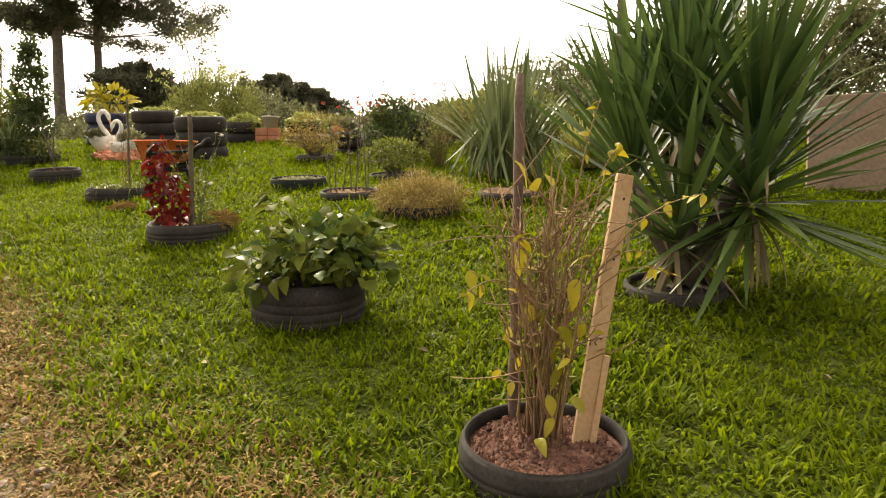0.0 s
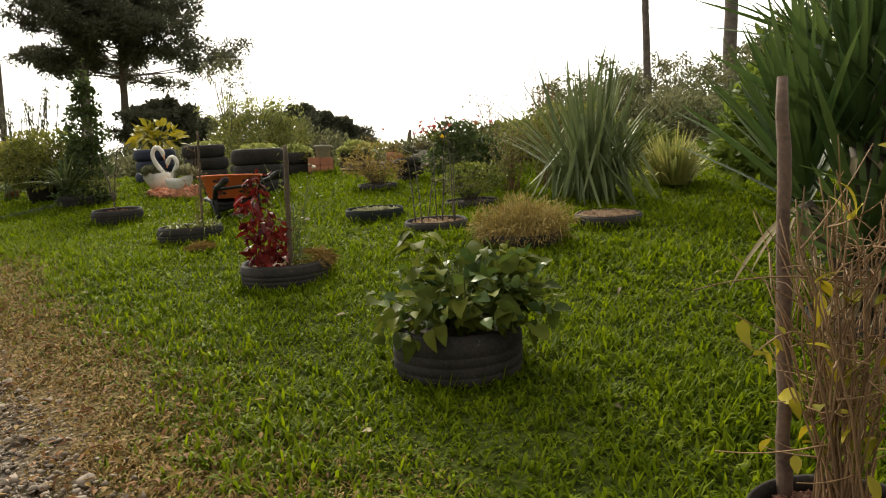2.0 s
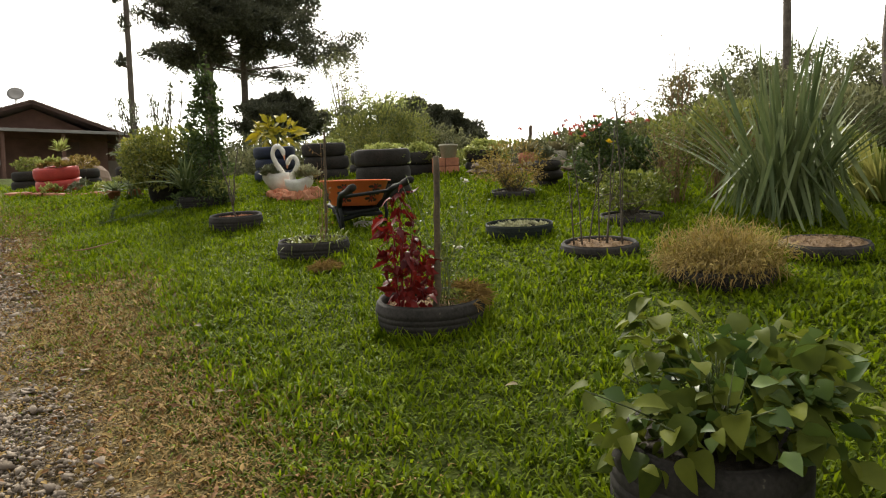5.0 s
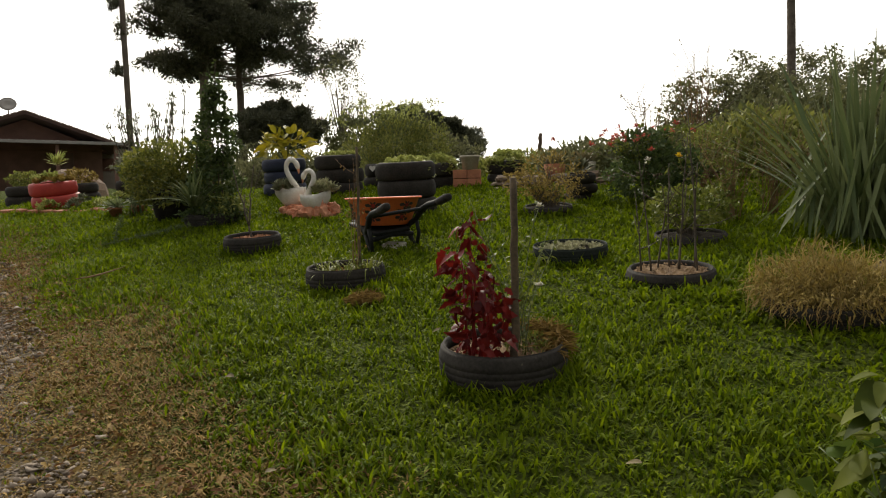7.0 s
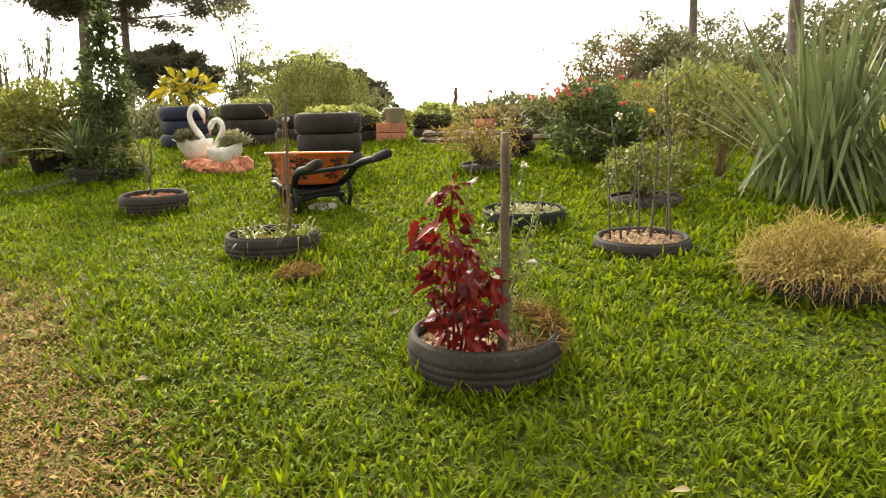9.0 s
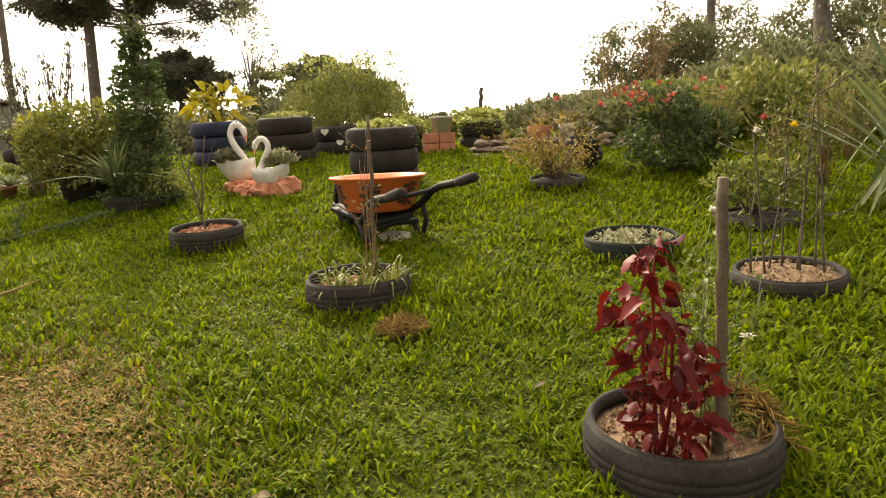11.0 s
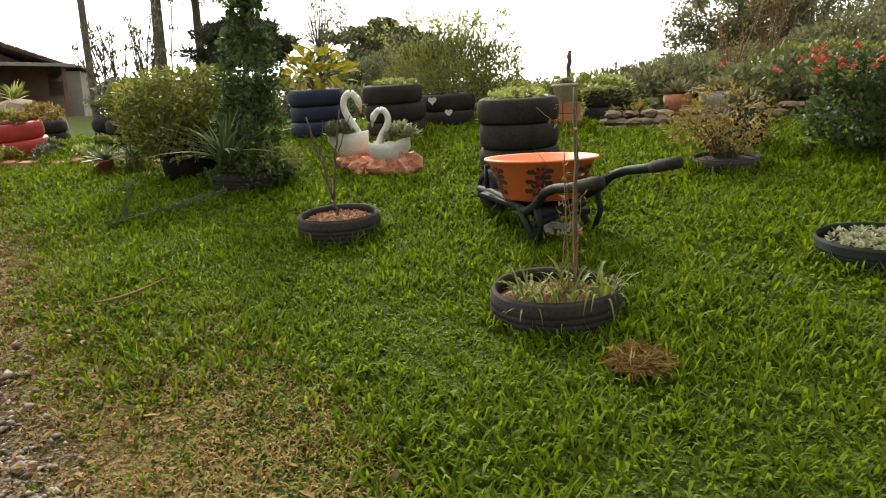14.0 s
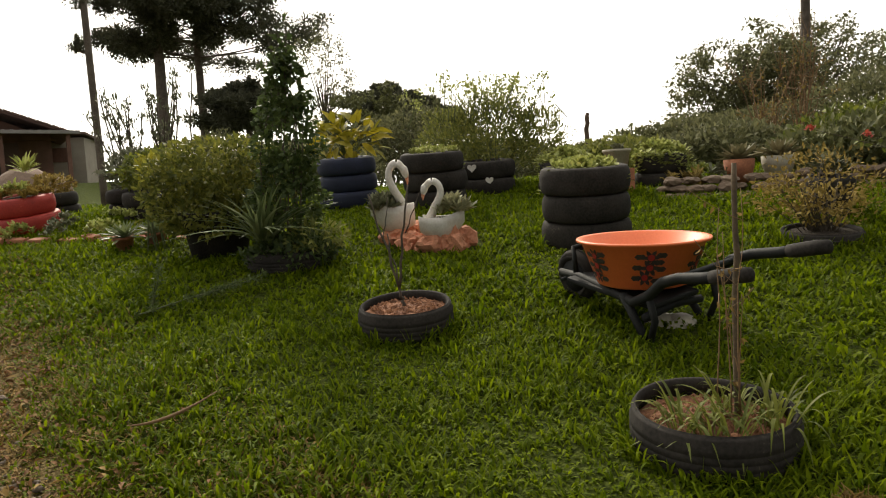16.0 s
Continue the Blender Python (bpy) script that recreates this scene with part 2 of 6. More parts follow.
TWIG = mat("dry_twigs", (0.27, 0.155, 0.065), 0.8, (0.10, 0.058, 0.028), 12, 60, 0.0, island=0.5)
TWIG_DARK = mat("dark_twigs", (0.10, 0.075, 0.05), 0.8, (0.045, 0.035, 0.025), 12, 60, 0.0)
GREENSTEM = mat("green_stems", (0.12, 0.15, 0.045), 0.7, (0.06, 0.07, 0.025), 12, 60, 0.0)
WHITE = mat("white_painted_cement", (0.74, 0.71, 0.65), 0.6, (0.58, 0.53, 0.45), 9, 60, 0.35, bump_d=0.004)
SALMON = mat("salmon_painted_rock", (0.74, 0.33, 0.19), 0.8, (0.5, 0.2, 0.11), 12, 50, 1.0, bump_d=0.02, spots=(0.62, 0.36, 0.25))
ORANGE = mat("orange_plastic", (0.90, 0.215, 0.07), 0.45, (0.80, 0.17, 0.05), 5, 90, 0.08, bump_d=0.002)
BLACKPAINT = mat("black_painted_iron", (0.013, 0.014, 0.012), 0.7, (0.008, 0.008, 0.008), 14, 90, 0.4, bump_d=0.003, spots=(0.04, 0.038, 0.033), spec=0.3)
TERRA = mat("terracotta", (0.48, 0.19, 0.095), 0.85, (0.27, 0.10, 0.055), 9, 70, 0.3, bump_d=0.004)
STONE = mat("field_stone", (0.16, 0.108, 0.07), 0.9, (0.055, 0.038, 0.025), 5, 40, 0.8, bump_d=0.02, island=0.4)
PALEPOT = mat("pale_pot", (0.45, 0.41, 0.32), 0.7, (0.32, 0.28, 0.2), 9, 60, 0.3, bump_d=0.003)
CONCRETE = mat("bare_render_wall", (0.30, 0.205, 0.145), 0.9, (0.17, 0.115, 0.08), 1.6, 30, 0.3, bump_d=0.006)
ROOF = mat("brown_roof_sheet", (0.17, 0.10, 0.078), 0.7, (0.10, 0.06, 0.046), 2, 30, 0.3)
WOOD_DARK = mat("dark_brown_boards", (0.23, 0.115, 0.078), 0.7, (0.13, 0.066, 0.045), 2, 30, 0.4)
EAVE = mat("grey_metal_sheet", (0.34, 0.31, 0.28), 0.5, (0.24, 0.22, 0.2), 3, 30, 0.2)
CREAM = mat("cream_wall_paint", (0.42, 0.37, 0.29), 0.8, (0.32, 0.28, 0.22), 2, 30, 0.2)
GRASS = leafmat("lawn_blades", (0.20, 0.255, 0.006), (0.036, 0.070, 0.002), 1.1, 0.6, 0.5, spots=(0.34, 0.32, 0.04), spec=0.08)
DRYGRASS = leafmat("dry_grass", (0.35, 0.225, 0.068), (0.13, 0.08, 0.025), 2.0, 0.8, 0.2)
L_BROAD = leafmat("broad_green_leaves", (0.12, 0.17, 0.03), (0.03, 0.062, 0.016), 5, 0.42, 0.22, spots=(0.26, 0.28, 0.04))
L_YELLOW = leafmat("yellow_green_leaves", (0.42, 0.36, 0.03), (0.20, 0.22, 0.03), 5, 0.5, 0.3)
L_RED = leafmat("crimson_leaves", (0.27, 0.022, 0.022), (0.11, 0.009, 0.012), 6, 0.45, 0.2)
L_DARK = leafmat("dark_green_leaves", (0.10, 0.135, 0.036), (0.030, 0.050, 0.016), 4, 0.5, 0.4)
L_BUSH = leafmat("mid_green_leaves", (0.22, 0.235, 0.04), (0.055, 0.078, 0.017), 4, 0.55, 0.36, spots=(0.36, 0.35, 0.08))
L_LIME = leafmat("lime_succulent_leaves", (0.52, 0.53, 0.17), (0.22, 0.26, 0.06), 6, 0.5, 0.25)
L_GREY = leafmat("grey_green_succulents", (0.27, 0.275, 0.17), (0.10, 0.105, 0.065), 6, 0.55, 0.1)
L_STRAP = leafmat("strap_leaves", (0.15, 0.19, 0.055), (0.05, 0.08, 0.024), 2, 0.5, 0.2, spots=(0.28, 0.27, 0.14))
L_GOLD = leafmat("golden_dry_stems", (0.40, 0.29, 0.075), (0.17, 0.12, 0.035), 4, 0.75, 0.2, spots=(0.24, 0.26, 0.06))
L_OLIVE = leafmat("olive_leaves", (0.30, 0.30, 0.07), (0.09, 0.11, 0.028), 4, 0.6, 0.35)
L_PINE = leafmat("araucaria_needles", (0.13, 0.13, 0.08), (0.055, 0.058, 0.036), 1, 0.6, 0.3)
L_FAR = leafmat("far_tree_leaves", (0.25, 0.245, 0.115), (0.07, 0.075, 0.036), 0.4, 0.6, 0.35)
L_FAR2 = leafmat("far_olive_leaves", (0.20, 0.20, 0.08), (0.075, 0.085, 0.036), 0.4, 0.6, 0.2)
L_EDGE = leafmat("bright_shrub_leaves", (0.19, 0.24, 0.03), (0.05, 0.085, 0.016), 4, 0.5, 0.45, spots=(0.34, 0.36, 0.06))
L_GILT = leafmat("gilded_shrub_leaves", (0.27, 0.26, 0.045), (0.055, 0.075, 0.017), 1.6, 0.5, 0.42, spots=(0.48, 0.42, 0.07))
L_VARIEG = leafmat("variegated_blades", (0.46, 0.42, 0.13), (0.15, 0.19, 0.05), 6, 0.55, 0.3)
PETAL_RED = leafmat("coral_petals", (0.55, 0.12, 0.07), (0.32, 0.05, 0.045), 6, 0.5, 0.3)
PETAL_WHITE = leafmat("white_petals", (0.8, 0.76, 0.7), (0.6, 0.55, 0.45), 6, 0.5, 0.3)
PETAL_YEL = leafmat("yellow_petals", (0.8, 0.6, 0.03), (0.7, 0.45, 0.02), 6, 0.5, 0.3)


# ---------------------------------------------------------------- ground
def grid_axis(lo, hi, near_lo, near_hi, step):
    inner = np.arange(near_lo, near_hi + 1e-6, step)
    out_l = near_lo - np.geomspace(step, near_lo - lo, 26)[::-1]
    out_r = near_hi + np.geomspace(step, hi - near_hi, 26)
    return np.concatenate([out_l, inner, out_r])


gx, gy = grid_axis(-2000, 2000, -12, 6, 0.16), grid_axis(-2000, 2000, -2, 15, 0.16)
GX, GY = np.meshgrid(gx, gy, indexing="ij")
rough = 0.022 * np.sin(GX * 2.3 + 1.3 * np.sin(GY * 1.1)) * np.sin(GY * 1.9 + 0.7 * np.sin(GX * 1.7)) * (np.abs(GX) < 20) * (np.abs(GY) < 25)
GZ = ground_z(GX, GY) + rough
ni, nj = GX.shape
ii, jj = np.meshgrid(np.arange(ni - 1), np.arange(nj - 1), indexing="ij")
ground_me = raw(np.stack([GX, GY, GZ], -1), np.stack([ii * nj + jj, (ii + 1) * nj + jj, (ii + 1) * nj + jj + 1, ii * nj + jj + 1], -1))


def ground_material():
    """Gravel track, trodden dry verge and turf soil, by distance from the track's edge."""
    m = bpy.data.materials.new("ground")
    m.use_nodes = True
    n, l = m.node_tree.nodes, m.node_tree.links
    p = n["Principled BSDF"]
    co = n.new("ShaderNodeTexCoord")
    sep = n.new("ShaderNodeSeparateXYZ")
    l.new(co.outputs["Object"], sep.inputs[0])

    def math(op, a, b):
        q = n.new("ShaderNodeMath")
        q.operation = op
        for k, v in enumerate((a, b)):
            if isinstance(v, (int, float)):
                q.inputs[k].default_value = v
            else:
                l.new(v, q.inputs[k])
        return q.outputs[0]

    def tex(scale, detail=5):
        q = n.new("ShaderNodeTexNoise")
        q.inputs["Scale"].default_value, q.inputs["Detail"].default_value = scale, detail
        l.new(co.outputs["Object"], q.inputs["Vector"])
        return q.outputs["Fac"]

    def ramp(src, *stops):
        q = n.new("ShaderNodeValToRGB")
        e = q.color_ramp.elements
        for k, (pos, c) in enumerate(stops):
            s = e[k] if k < 2 else e.new(pos)
            s.position, s.color = pos, (*c, 1)
        l.new(src, q.inputs["Fac"])
        return q.outputs["Color"]

    def mixc(f, a, b):
        q = n.new("ShaderNodeMix")
        q.data_type = "RGBA"
        l.new(f, q.inputs[0])
        l.new(a, q.inputs[6])
        l.new(b, q.inputs[7])
        return q.outputs[2]

    edge = math("ADD", math("ADD", sep.outputs["X"], sep.outputs["Y"]), math("MULTIPLY", math("SUBTRACT", tex(1.6), 0.5), 1.3))
    turf = ramp(tex(30), (0.35, (0.030, 0.040, 0.008)), (0.65, (0.085, 0.105, 0.018)))
    dry = ramp(tex(45), (0.35, (0.085, 0.06, 0.026)), (0.66, (0.24, 0.175, 0.08)))
    vor = n.new("ShaderNodeTexVoronoi")
    vor.inputs["Scale"].default_value = 42
    l.new(co.outputs["Object"], vor.inputs["Vector"])
    grav = mixc(vor.outputs["Distance"], ramp(vor.outputs["Color"], (0.2, (0.13, 0.11, 0.088)), (0.8, (0.29, 0.25, 0.21))), ramp(tex(20), (0.3, (0.06, 0.042, 0.028)), (0.7, (0.11, 0.08, 0.052))))
    f1 = ramp(edge, (0.0, (0, 0, 0)), (0.5, (0, 0, 0)), (0.9, (1, 1, 1)))
    f2 = ramp(math("MULTIPLY", edge, 0.5), (0.0, (0, 0, 0)), (0.5, (0, 0, 0)), (0.75, (1, 1, 1)))
    l.new(mixc(f2, mixc(f1, grav, dry), turf), p.inputs["Base Color"])
    p.inputs["Roughness"].default_value = 0.95
    p.inputs["Specular IOR Level"].default_value = 0.05
    bp = n.new("ShaderNodeBump")
    bp.inputs["Strength"].default_value, bp.inputs["Distance"].default_value = 1.0, 0.02
    l.new(math("ADD", vor.outputs["Distance"], tex(60)), bp.inputs["Height"])
    l.new(bp.outputs["Normal"], p.inputs["Normal"])
    return m


ground = part("ground", ground_me, ground_material())
tagged(ground, "sloping garden ground with gravel track and dry verge", "ground", kind="structure")


L_PALE = leafmat("pale_succulent_leaves", (0.50, 0.48, 0.30), (0.22, 0.22, 0.12), 6, 0.6, 0.15)

# leaves that are objects of their own
LP_BROAD = leafmat("hydrangea_leaf", (0.16, 0.175, 0.022), (0.028, 0.048, 0.008), 9, 0.6, 0.36, spots=(0.46, 0.36, 0.03), spec=0.1, own=True)
LP_RED = leafmat("crimson_leaf", (0.18, 0.013, 0.009), (0.05, 0.005, 0.006), 18, 0.5, 0.28, own=True)
LP_YUCCA = leafmat("yucca_leaf", (0.105, 0.155, 0.040), (0.024, 0.052, 0.016), 2, 0.42, 0.32, own=True)
LP_STRAP = leafmat("flax_leaf", (0.21, 0.24, 0.10), (0.065, 0.095, 0.035), 2, 0.45, 0.25, spots=(0.36, 0.33, 0.18), own=True)
LP_AGAVE = leafmat("agave_leaf", (0.30, 0.25, 0.14), (0.12, 0.12, 0.06), 4, 0.55, 0.15, own=True)
LP_YELLOW = leafmat("yellow_leaf", (0.44, 0.34, 0.02), (0.17, 0.17, 0.02), 5, 0.5, 0.3, own=True)
LP_DEAD = leafmat("dead_strap_leaf", (0.30, 0.24, 0.13), (0.13, 0.10, 0.055), 3, 0.7, 0.15, own=True)


# ---------------------------------------------------------------- kinds of things
def tyre_mesh(R=0.295, r=0.185, w=0.175, n=56, seed=0, wob=0.012, tread=True):
    """A car tyre lying flat: bulged sidewalls, rounded shoulders, grooved tread."""
    c = (R + r) / 2
    e = min(1.0, (R - r) / 0.1)
    pr = [(r, 0.035), (r + 0.012 * e, 0.012), (c - 0.015 * e, 0.0), (R - 0.05 * e, 0.004), (R - 0.02 * e, 0.018), (R - 0.006, 0.036)]
    g = 0.0028 if tread else 0.0015
    for k in range(4):
        z0 = 0.04 + k * (w - 0.08) / 4
        z1 = 0.04 + (k + 1) * (w - 0.08) / 4
        pr += [(R, z0 + 0.003), (R, z1 - 0.007)]
        if k < 3:
            pr += [(R - g, z1 - 0.004), (R - g, z1 - 0.001)]
    pr += [(R - 0.006, w - 0.036), (R - 0.02 * e, w - 0.018), (R - 0.045 * e, w - 0.006), (R - 0.05 * e, w - 0.009), (c, w), (c - 0.02 * e, w - 0.004), (r + 0.012 * e, w - 0.012), (r, w - 0.035),
           (r + 0.03 * e, w - 0.05), (R - 0.025 * e, w * 0.6), (R - 0.025 * e, w * 0.4), (r + 0.03 * e, 0.05)]
    if not tread:
        # worn smooth tread: one rounded bulge from shoulder to shoulder
        arc = [(R - 0.022 * abs(math.cos(q)) ** 3, w / 2 - (w / 2 - 0.008) * math.cos(q)) for q in np.linspace(0.25, math.pi - 0.25, 13)]
        pr = pr[:3] + [(R - 0.05, 0.002)] + arc + [(R - 0.05, w - 0.002)] + pr[-8:]
    return lathe(pr, n, closed=True, wob=wob, seed=seed)


def soil_mesh(R, z, seed=0, bump=0.018, n=24):
    rng = np.random.default_rng(seed)
    V, T = [(0, 0, z + bump)], []
    rings = 6
    for k in range(1, rings + 1):
        for a in range(n):
            q = 2 * math.pi * a / n
            rr = R * k / rings
            V.append((rr * math.cos(q), rr * math.sin(q), z + bump * (1 - (k / rings) ** 2) + rng.normal() * bump * 0.35 * (k < rings)))
    for a in range(n):
        T.append((0, 1 + a, 1 + (a + 1) % n))
    for k in range(rings - 1):
        for a in range(n):
            b0, b1 = 1 + k * n, 1 + (k + 1) * n
            T += [(b0 + a, b1 + a, b1 + (a + 1) % n), (b0 + a, b1 + (a + 1) % n, b0 + (a + 1) % n)]
    return mesh(V, T)


def crumbs(R, z, count, seed, size=0.012):
    """Loose lumps and chips lying on soil."""
    rng = np.random.default_rng(seed)
    a, r = rng.uniform(0, 6.28, count), R * np.sqrt(rng.uniform(0, 1, count))
    c = np.stack([r * np.cos(a), r * np.sin(a), np.full(count, z) + size * 0.2], -1)
    o = np.array([[1, 0, 0], [-0.5, 0.8, 0], [-0.5, -0.8, 0], [0, 0, 0.8]])
    s = size * rng.uniform(0.5, 1.6, (count, 1, 1))
    V = c[:, None] + o[None] * s * rng.uniform(0.6, 1.4, (count, 4, 1)) + rng.normal(size=(count, 4, 3)) * size * 0.15
    b = (np.arange(count) * 4)[:, None]
    return raw(V, None, np.concatenate([b + np.array(q) for q in ([0, 1, 3], [1, 2, 3], [2, 0, 3])], 0), smooth=False)


HOLES = []


def tyre_planter(x, y, label, R=0.295, w=0.175, soil=SOIL_RED, yaw=0, rubber=RUBBER, seed=0, fill=0.72, dz=-0.045, chips=140, tilt=0.6, hole=0.84):
    t = thing("tyre_planter", label, "tyre planter", place(x, y, yaw, tilt, dz), "old tyres used as flower beds on the lawn")
    part("tyre", tyre_mesh(R, R * hole, w, seed=seed), rubber, t)
    part("soil", soil_mesh(R * 0.93, w * fill, seed), soil, t)
    if chips:
        tagged(part("mulch", crumbs(R * 0.8, w * fill + 0.012, chips, seed), soil, t), kind="stuff")
    HOLES.append((x, y, R * 0.95))
    return t


def tyre_stack(x, y, label, count=3, R=0.32, w=0.19, rubber=RUBBER, seed=0, tilt=0.5, dz=-0.03, hearts=False):
    t = thing("tyre_stack", label, "tyre stack", place(x, y, seed * 40, tilt, dz))
    rng = np.random.default_rng(seed)
    for k in range(count):
        rr = R * rng.uniform(0.96, 1.03)
        part("tyre", tyre_mesh(rr, rr * 0.62, w, seed=seed + k, tread=False), rubber, t, m=pose(rng.normal() * 0.012, rng.normal() * 0.012, k * (w - 0.004), 0, 0, rng.uniform(0, 90)))
    part("soil", soil_mesh(R * 0.68, count * w - 0.04, seed), SOIL_DARK, t)
    HOLES.append((x, y, R * 0.95))
    return t


def rosette(P, rng, n=14, L=0.07, W=0.025, up=0.5, spread=0.0):
    """Leaf rows for succulent rosettes at points P."""
    k = len(P)
    base = np.repeat(P, n, 0) + rng.normal(size=(k * n, 3)) * spread
    a = rng.uniform(0, 6.28, k * n)
    el = rng.uniform(0.15, 1.2, k * n) * up + 0.1
    D = np.stack([np.cos(a) * np.cos(el), np.sin(a) * np.cos(el), np.sin(el)], -1)
    N = np.stack([-np.cos(a) * np.sin(el), -np.sin(a) * np.sin(el), np.cos(el)], -1)
    return leaf_mesh(base, D, N, L * rng.uniform(0.6, 1.2, k * n), W * rng.uniform(0.7, 1.2, k * n), 0.05, 0.2, 0.5)


def disc(rng, n, R, z, dome=0.0):
    a, r = rng.uniform(0, 6.28, n), np.sqrt(rng.uniform(0, 1, n))
    return np.stack([R * r * np.cos(a), R * r * np.sin(a), z + dome * (1 - r ** 2)], -1)


def bush_cloud(rng, n, blobs, shell=0.55):
    """Points in the outer part of several ellipsoids (cx, cy, cz, rx, ry, rz), with outward directions."""
    vol = np.array([b[3] * b[4] + b[3] * b[5] for b in blobs])
    pick = rng.choice(len(blobs), n, p=vol / vol.sum())
    B = np.array(blobs, float)[pick]
    d = rand_dirs(rng, n)
    lump = 1 + 0.16 * np.sin(d[:, 0] * 7 + B[:, 0] * 9) * np.sin(d[:, 1] * 6 + B[:, 1] * 5) + 0.12 * np.sin(d[:, 2] * 9 + B[:, 2] * 3)
    r = (shell + (1 - shell) * rng.uniform(0, 1, n) ** 0.6) * lump
    return B[:, :3] + d * r[:, None] * B[:, 3:], d


def shrub(name, label, x, y, blobs, n, L, W, leaf, seed, stems=8, stem_mat=TWIG_DARK, tilt=0.0, up=0.5, cards=False, dz=0.0, stem_r=0.008, category="shrub", m=None):
    """A bush: woody stems from the ground into several leafy masses."""
    t = thing(name, label, category, m or place(x, y, 0, tilt, dz))
    rng = np.random.default_rng(seed)
    P, d = bush_cloud(rng, n, blobs)
    D = unit(d + rng.normal(size=(n, 3)) * 0.7 + np.array([0, 0, up]))
    N = unit(d + rng.normal(size=(n, 3)) * 0.5 + np.array([0, 0, 0.6]))
    f = leaf_cards if cards else leaf_mesh
    part("foliage", f(P, D, N, L * rng.uniform(0.6, 1.25, n), W * rng.uniform(0.6, 1.25, n)), leaf, t)
    ways = []
    for k in range(stems):
        b = blobs[k % len(blobs)]
        end = np.array(b[:3]) + rand_dirs(rng, 1, 0.6)[0] * np.array(b[3:]) * 0.75
        s = np.array([rng.normal() * 0.04, rng.normal() * 0.04, -0.02])
        mid = s * 0.45 + end * 0.55 + rng.normal(size=3) * 0.08 * np.linalg.norm(end)
        u = np.linspace(0, 1, 7)[:, None]
        ways.append(((1 - u) ** 2 * s + 2 * u * (1 - u) * mid + u ** 2 * end, np.linspace(stem_r, stem_r * 0.35, 7)))
    tagged(part("branchwork", tubes(ways, 5), stem_mat, t), kind="stuff")
    return t


def stick(name, label, m, height, r0, r1, material, seed=0, lean=(0, 0), category="stake", knots=True):
    rng = np.random.default_rng(seed)
    z = np.linspace(-0.08, height, 14)
    pts = np.stack([lean[0] * z + rng.normal(size=14) * r0 * 0.16, lean[1] * z + rng.normal(size=14) * r0 * 0.16, z], -1)
    rad = np.linspace(r0, r1, 14) * (1 + (rng.normal(size=14) * 0.06 if knots else 0))
    rad[-1] *= 0.8
    return tagged(part(name, tubes([(pts, rad)], 9), material, m=m), label, category)


def twig_bunch(rng, base, count, h, spread, r=0.004, forks=2, wander=0.05):
    """Paths of upright thin stems with a few side shoots."""
    ways = []
    for _ in range(count):
        s = np.array(base) + np.array([rng.normal() * 0.03, rng.normal() * 0.03, 0])
        hh = h * rng.uniform(0.55, 1.1)
        dx, dy = rng.normal() * spread, rng.normal() * spread
        u = np.linspace(0, 1, 8)
        pts = s + np.stack([dx * u ** 1.3, dy * u ** 1.3, hh * u], -1) + np.cumsum(rng.normal(size=(8, 3)) * wander * 0.12 * hh, 0)
        ways.append((pts, np.linspace(r, r * 0.4, 8)))
        for _ in range(forks):
            k = rng.integers(2, 7)
            d = rand_dirs(rng, 1, 0.8)[0] * hh * rng.uniform(0.12, 0.35)
            v = np.linspace(0, 1, 5)[:, None]
            ways.append((pts[k] + d * v + np.array([0, 0, 0.06 * hh]) * v ** 2, np.linspace(r * 0.6, r * 0.3, 5)))
    return ways


def tips(ways, rng, per=3, lo=0.3):
    P = []
    for pts, _ in ways:
        for _ in range(per):
            u = rng.uniform(lo, 1) * (len(pts) - 1)
            k = int(min(u, len(pts) - 2))
            P.append(pts[k] + (pts[k + 1] - pts[k]) * (u - k))
    return np.array(P)


def strap_clump(name, label, x, y, n, L, W, droop, leaf, seed, spread=0.25, up=1.6, tilt=0.0, dz=0.0, category="plant", m=None, z0=0.0, dead=None):
    t = thing(name, label, category, m or place(x, y, 0, tilt, dz))
    rng = np.random.default_rng(seed)
    a = rng.uniform(0, 6.28, n)
    el = np.arctan(up * rng.uniform(0.35, 3.0, n))
    D = np.stack([np.cos(a) * np.cos(el), np.sin(a) * np.cos(el), np.sin(el)], -1)
    P = np.stack([np.cos(a) * spread * rng.uniform(0, 1, n), np.sin(a) * spread * rng.uniform(0, 1, n), np.full(n, z0)], -1)
    k = int(n * (0.85 if dead else 1))
    LL, WW, dd = L * rng.uniform(0.6, 1.1, n), W * rng.uniform(0.7, 1.15, n), droop * rng.uniform(0.4, 1.3, n)
    part("leaves", strap_mesh(P[:k], D[:k], LL[:k], WW[:k], dd[:k], 8), leaf, t)
    if dead:
        part("dead_leaves", strap_mesh(P[k:], D[k:], LL[k:], WW[k:] * 0.8, dd[k:] * 1.6 + 0.5, 8), dead, t)
    return t


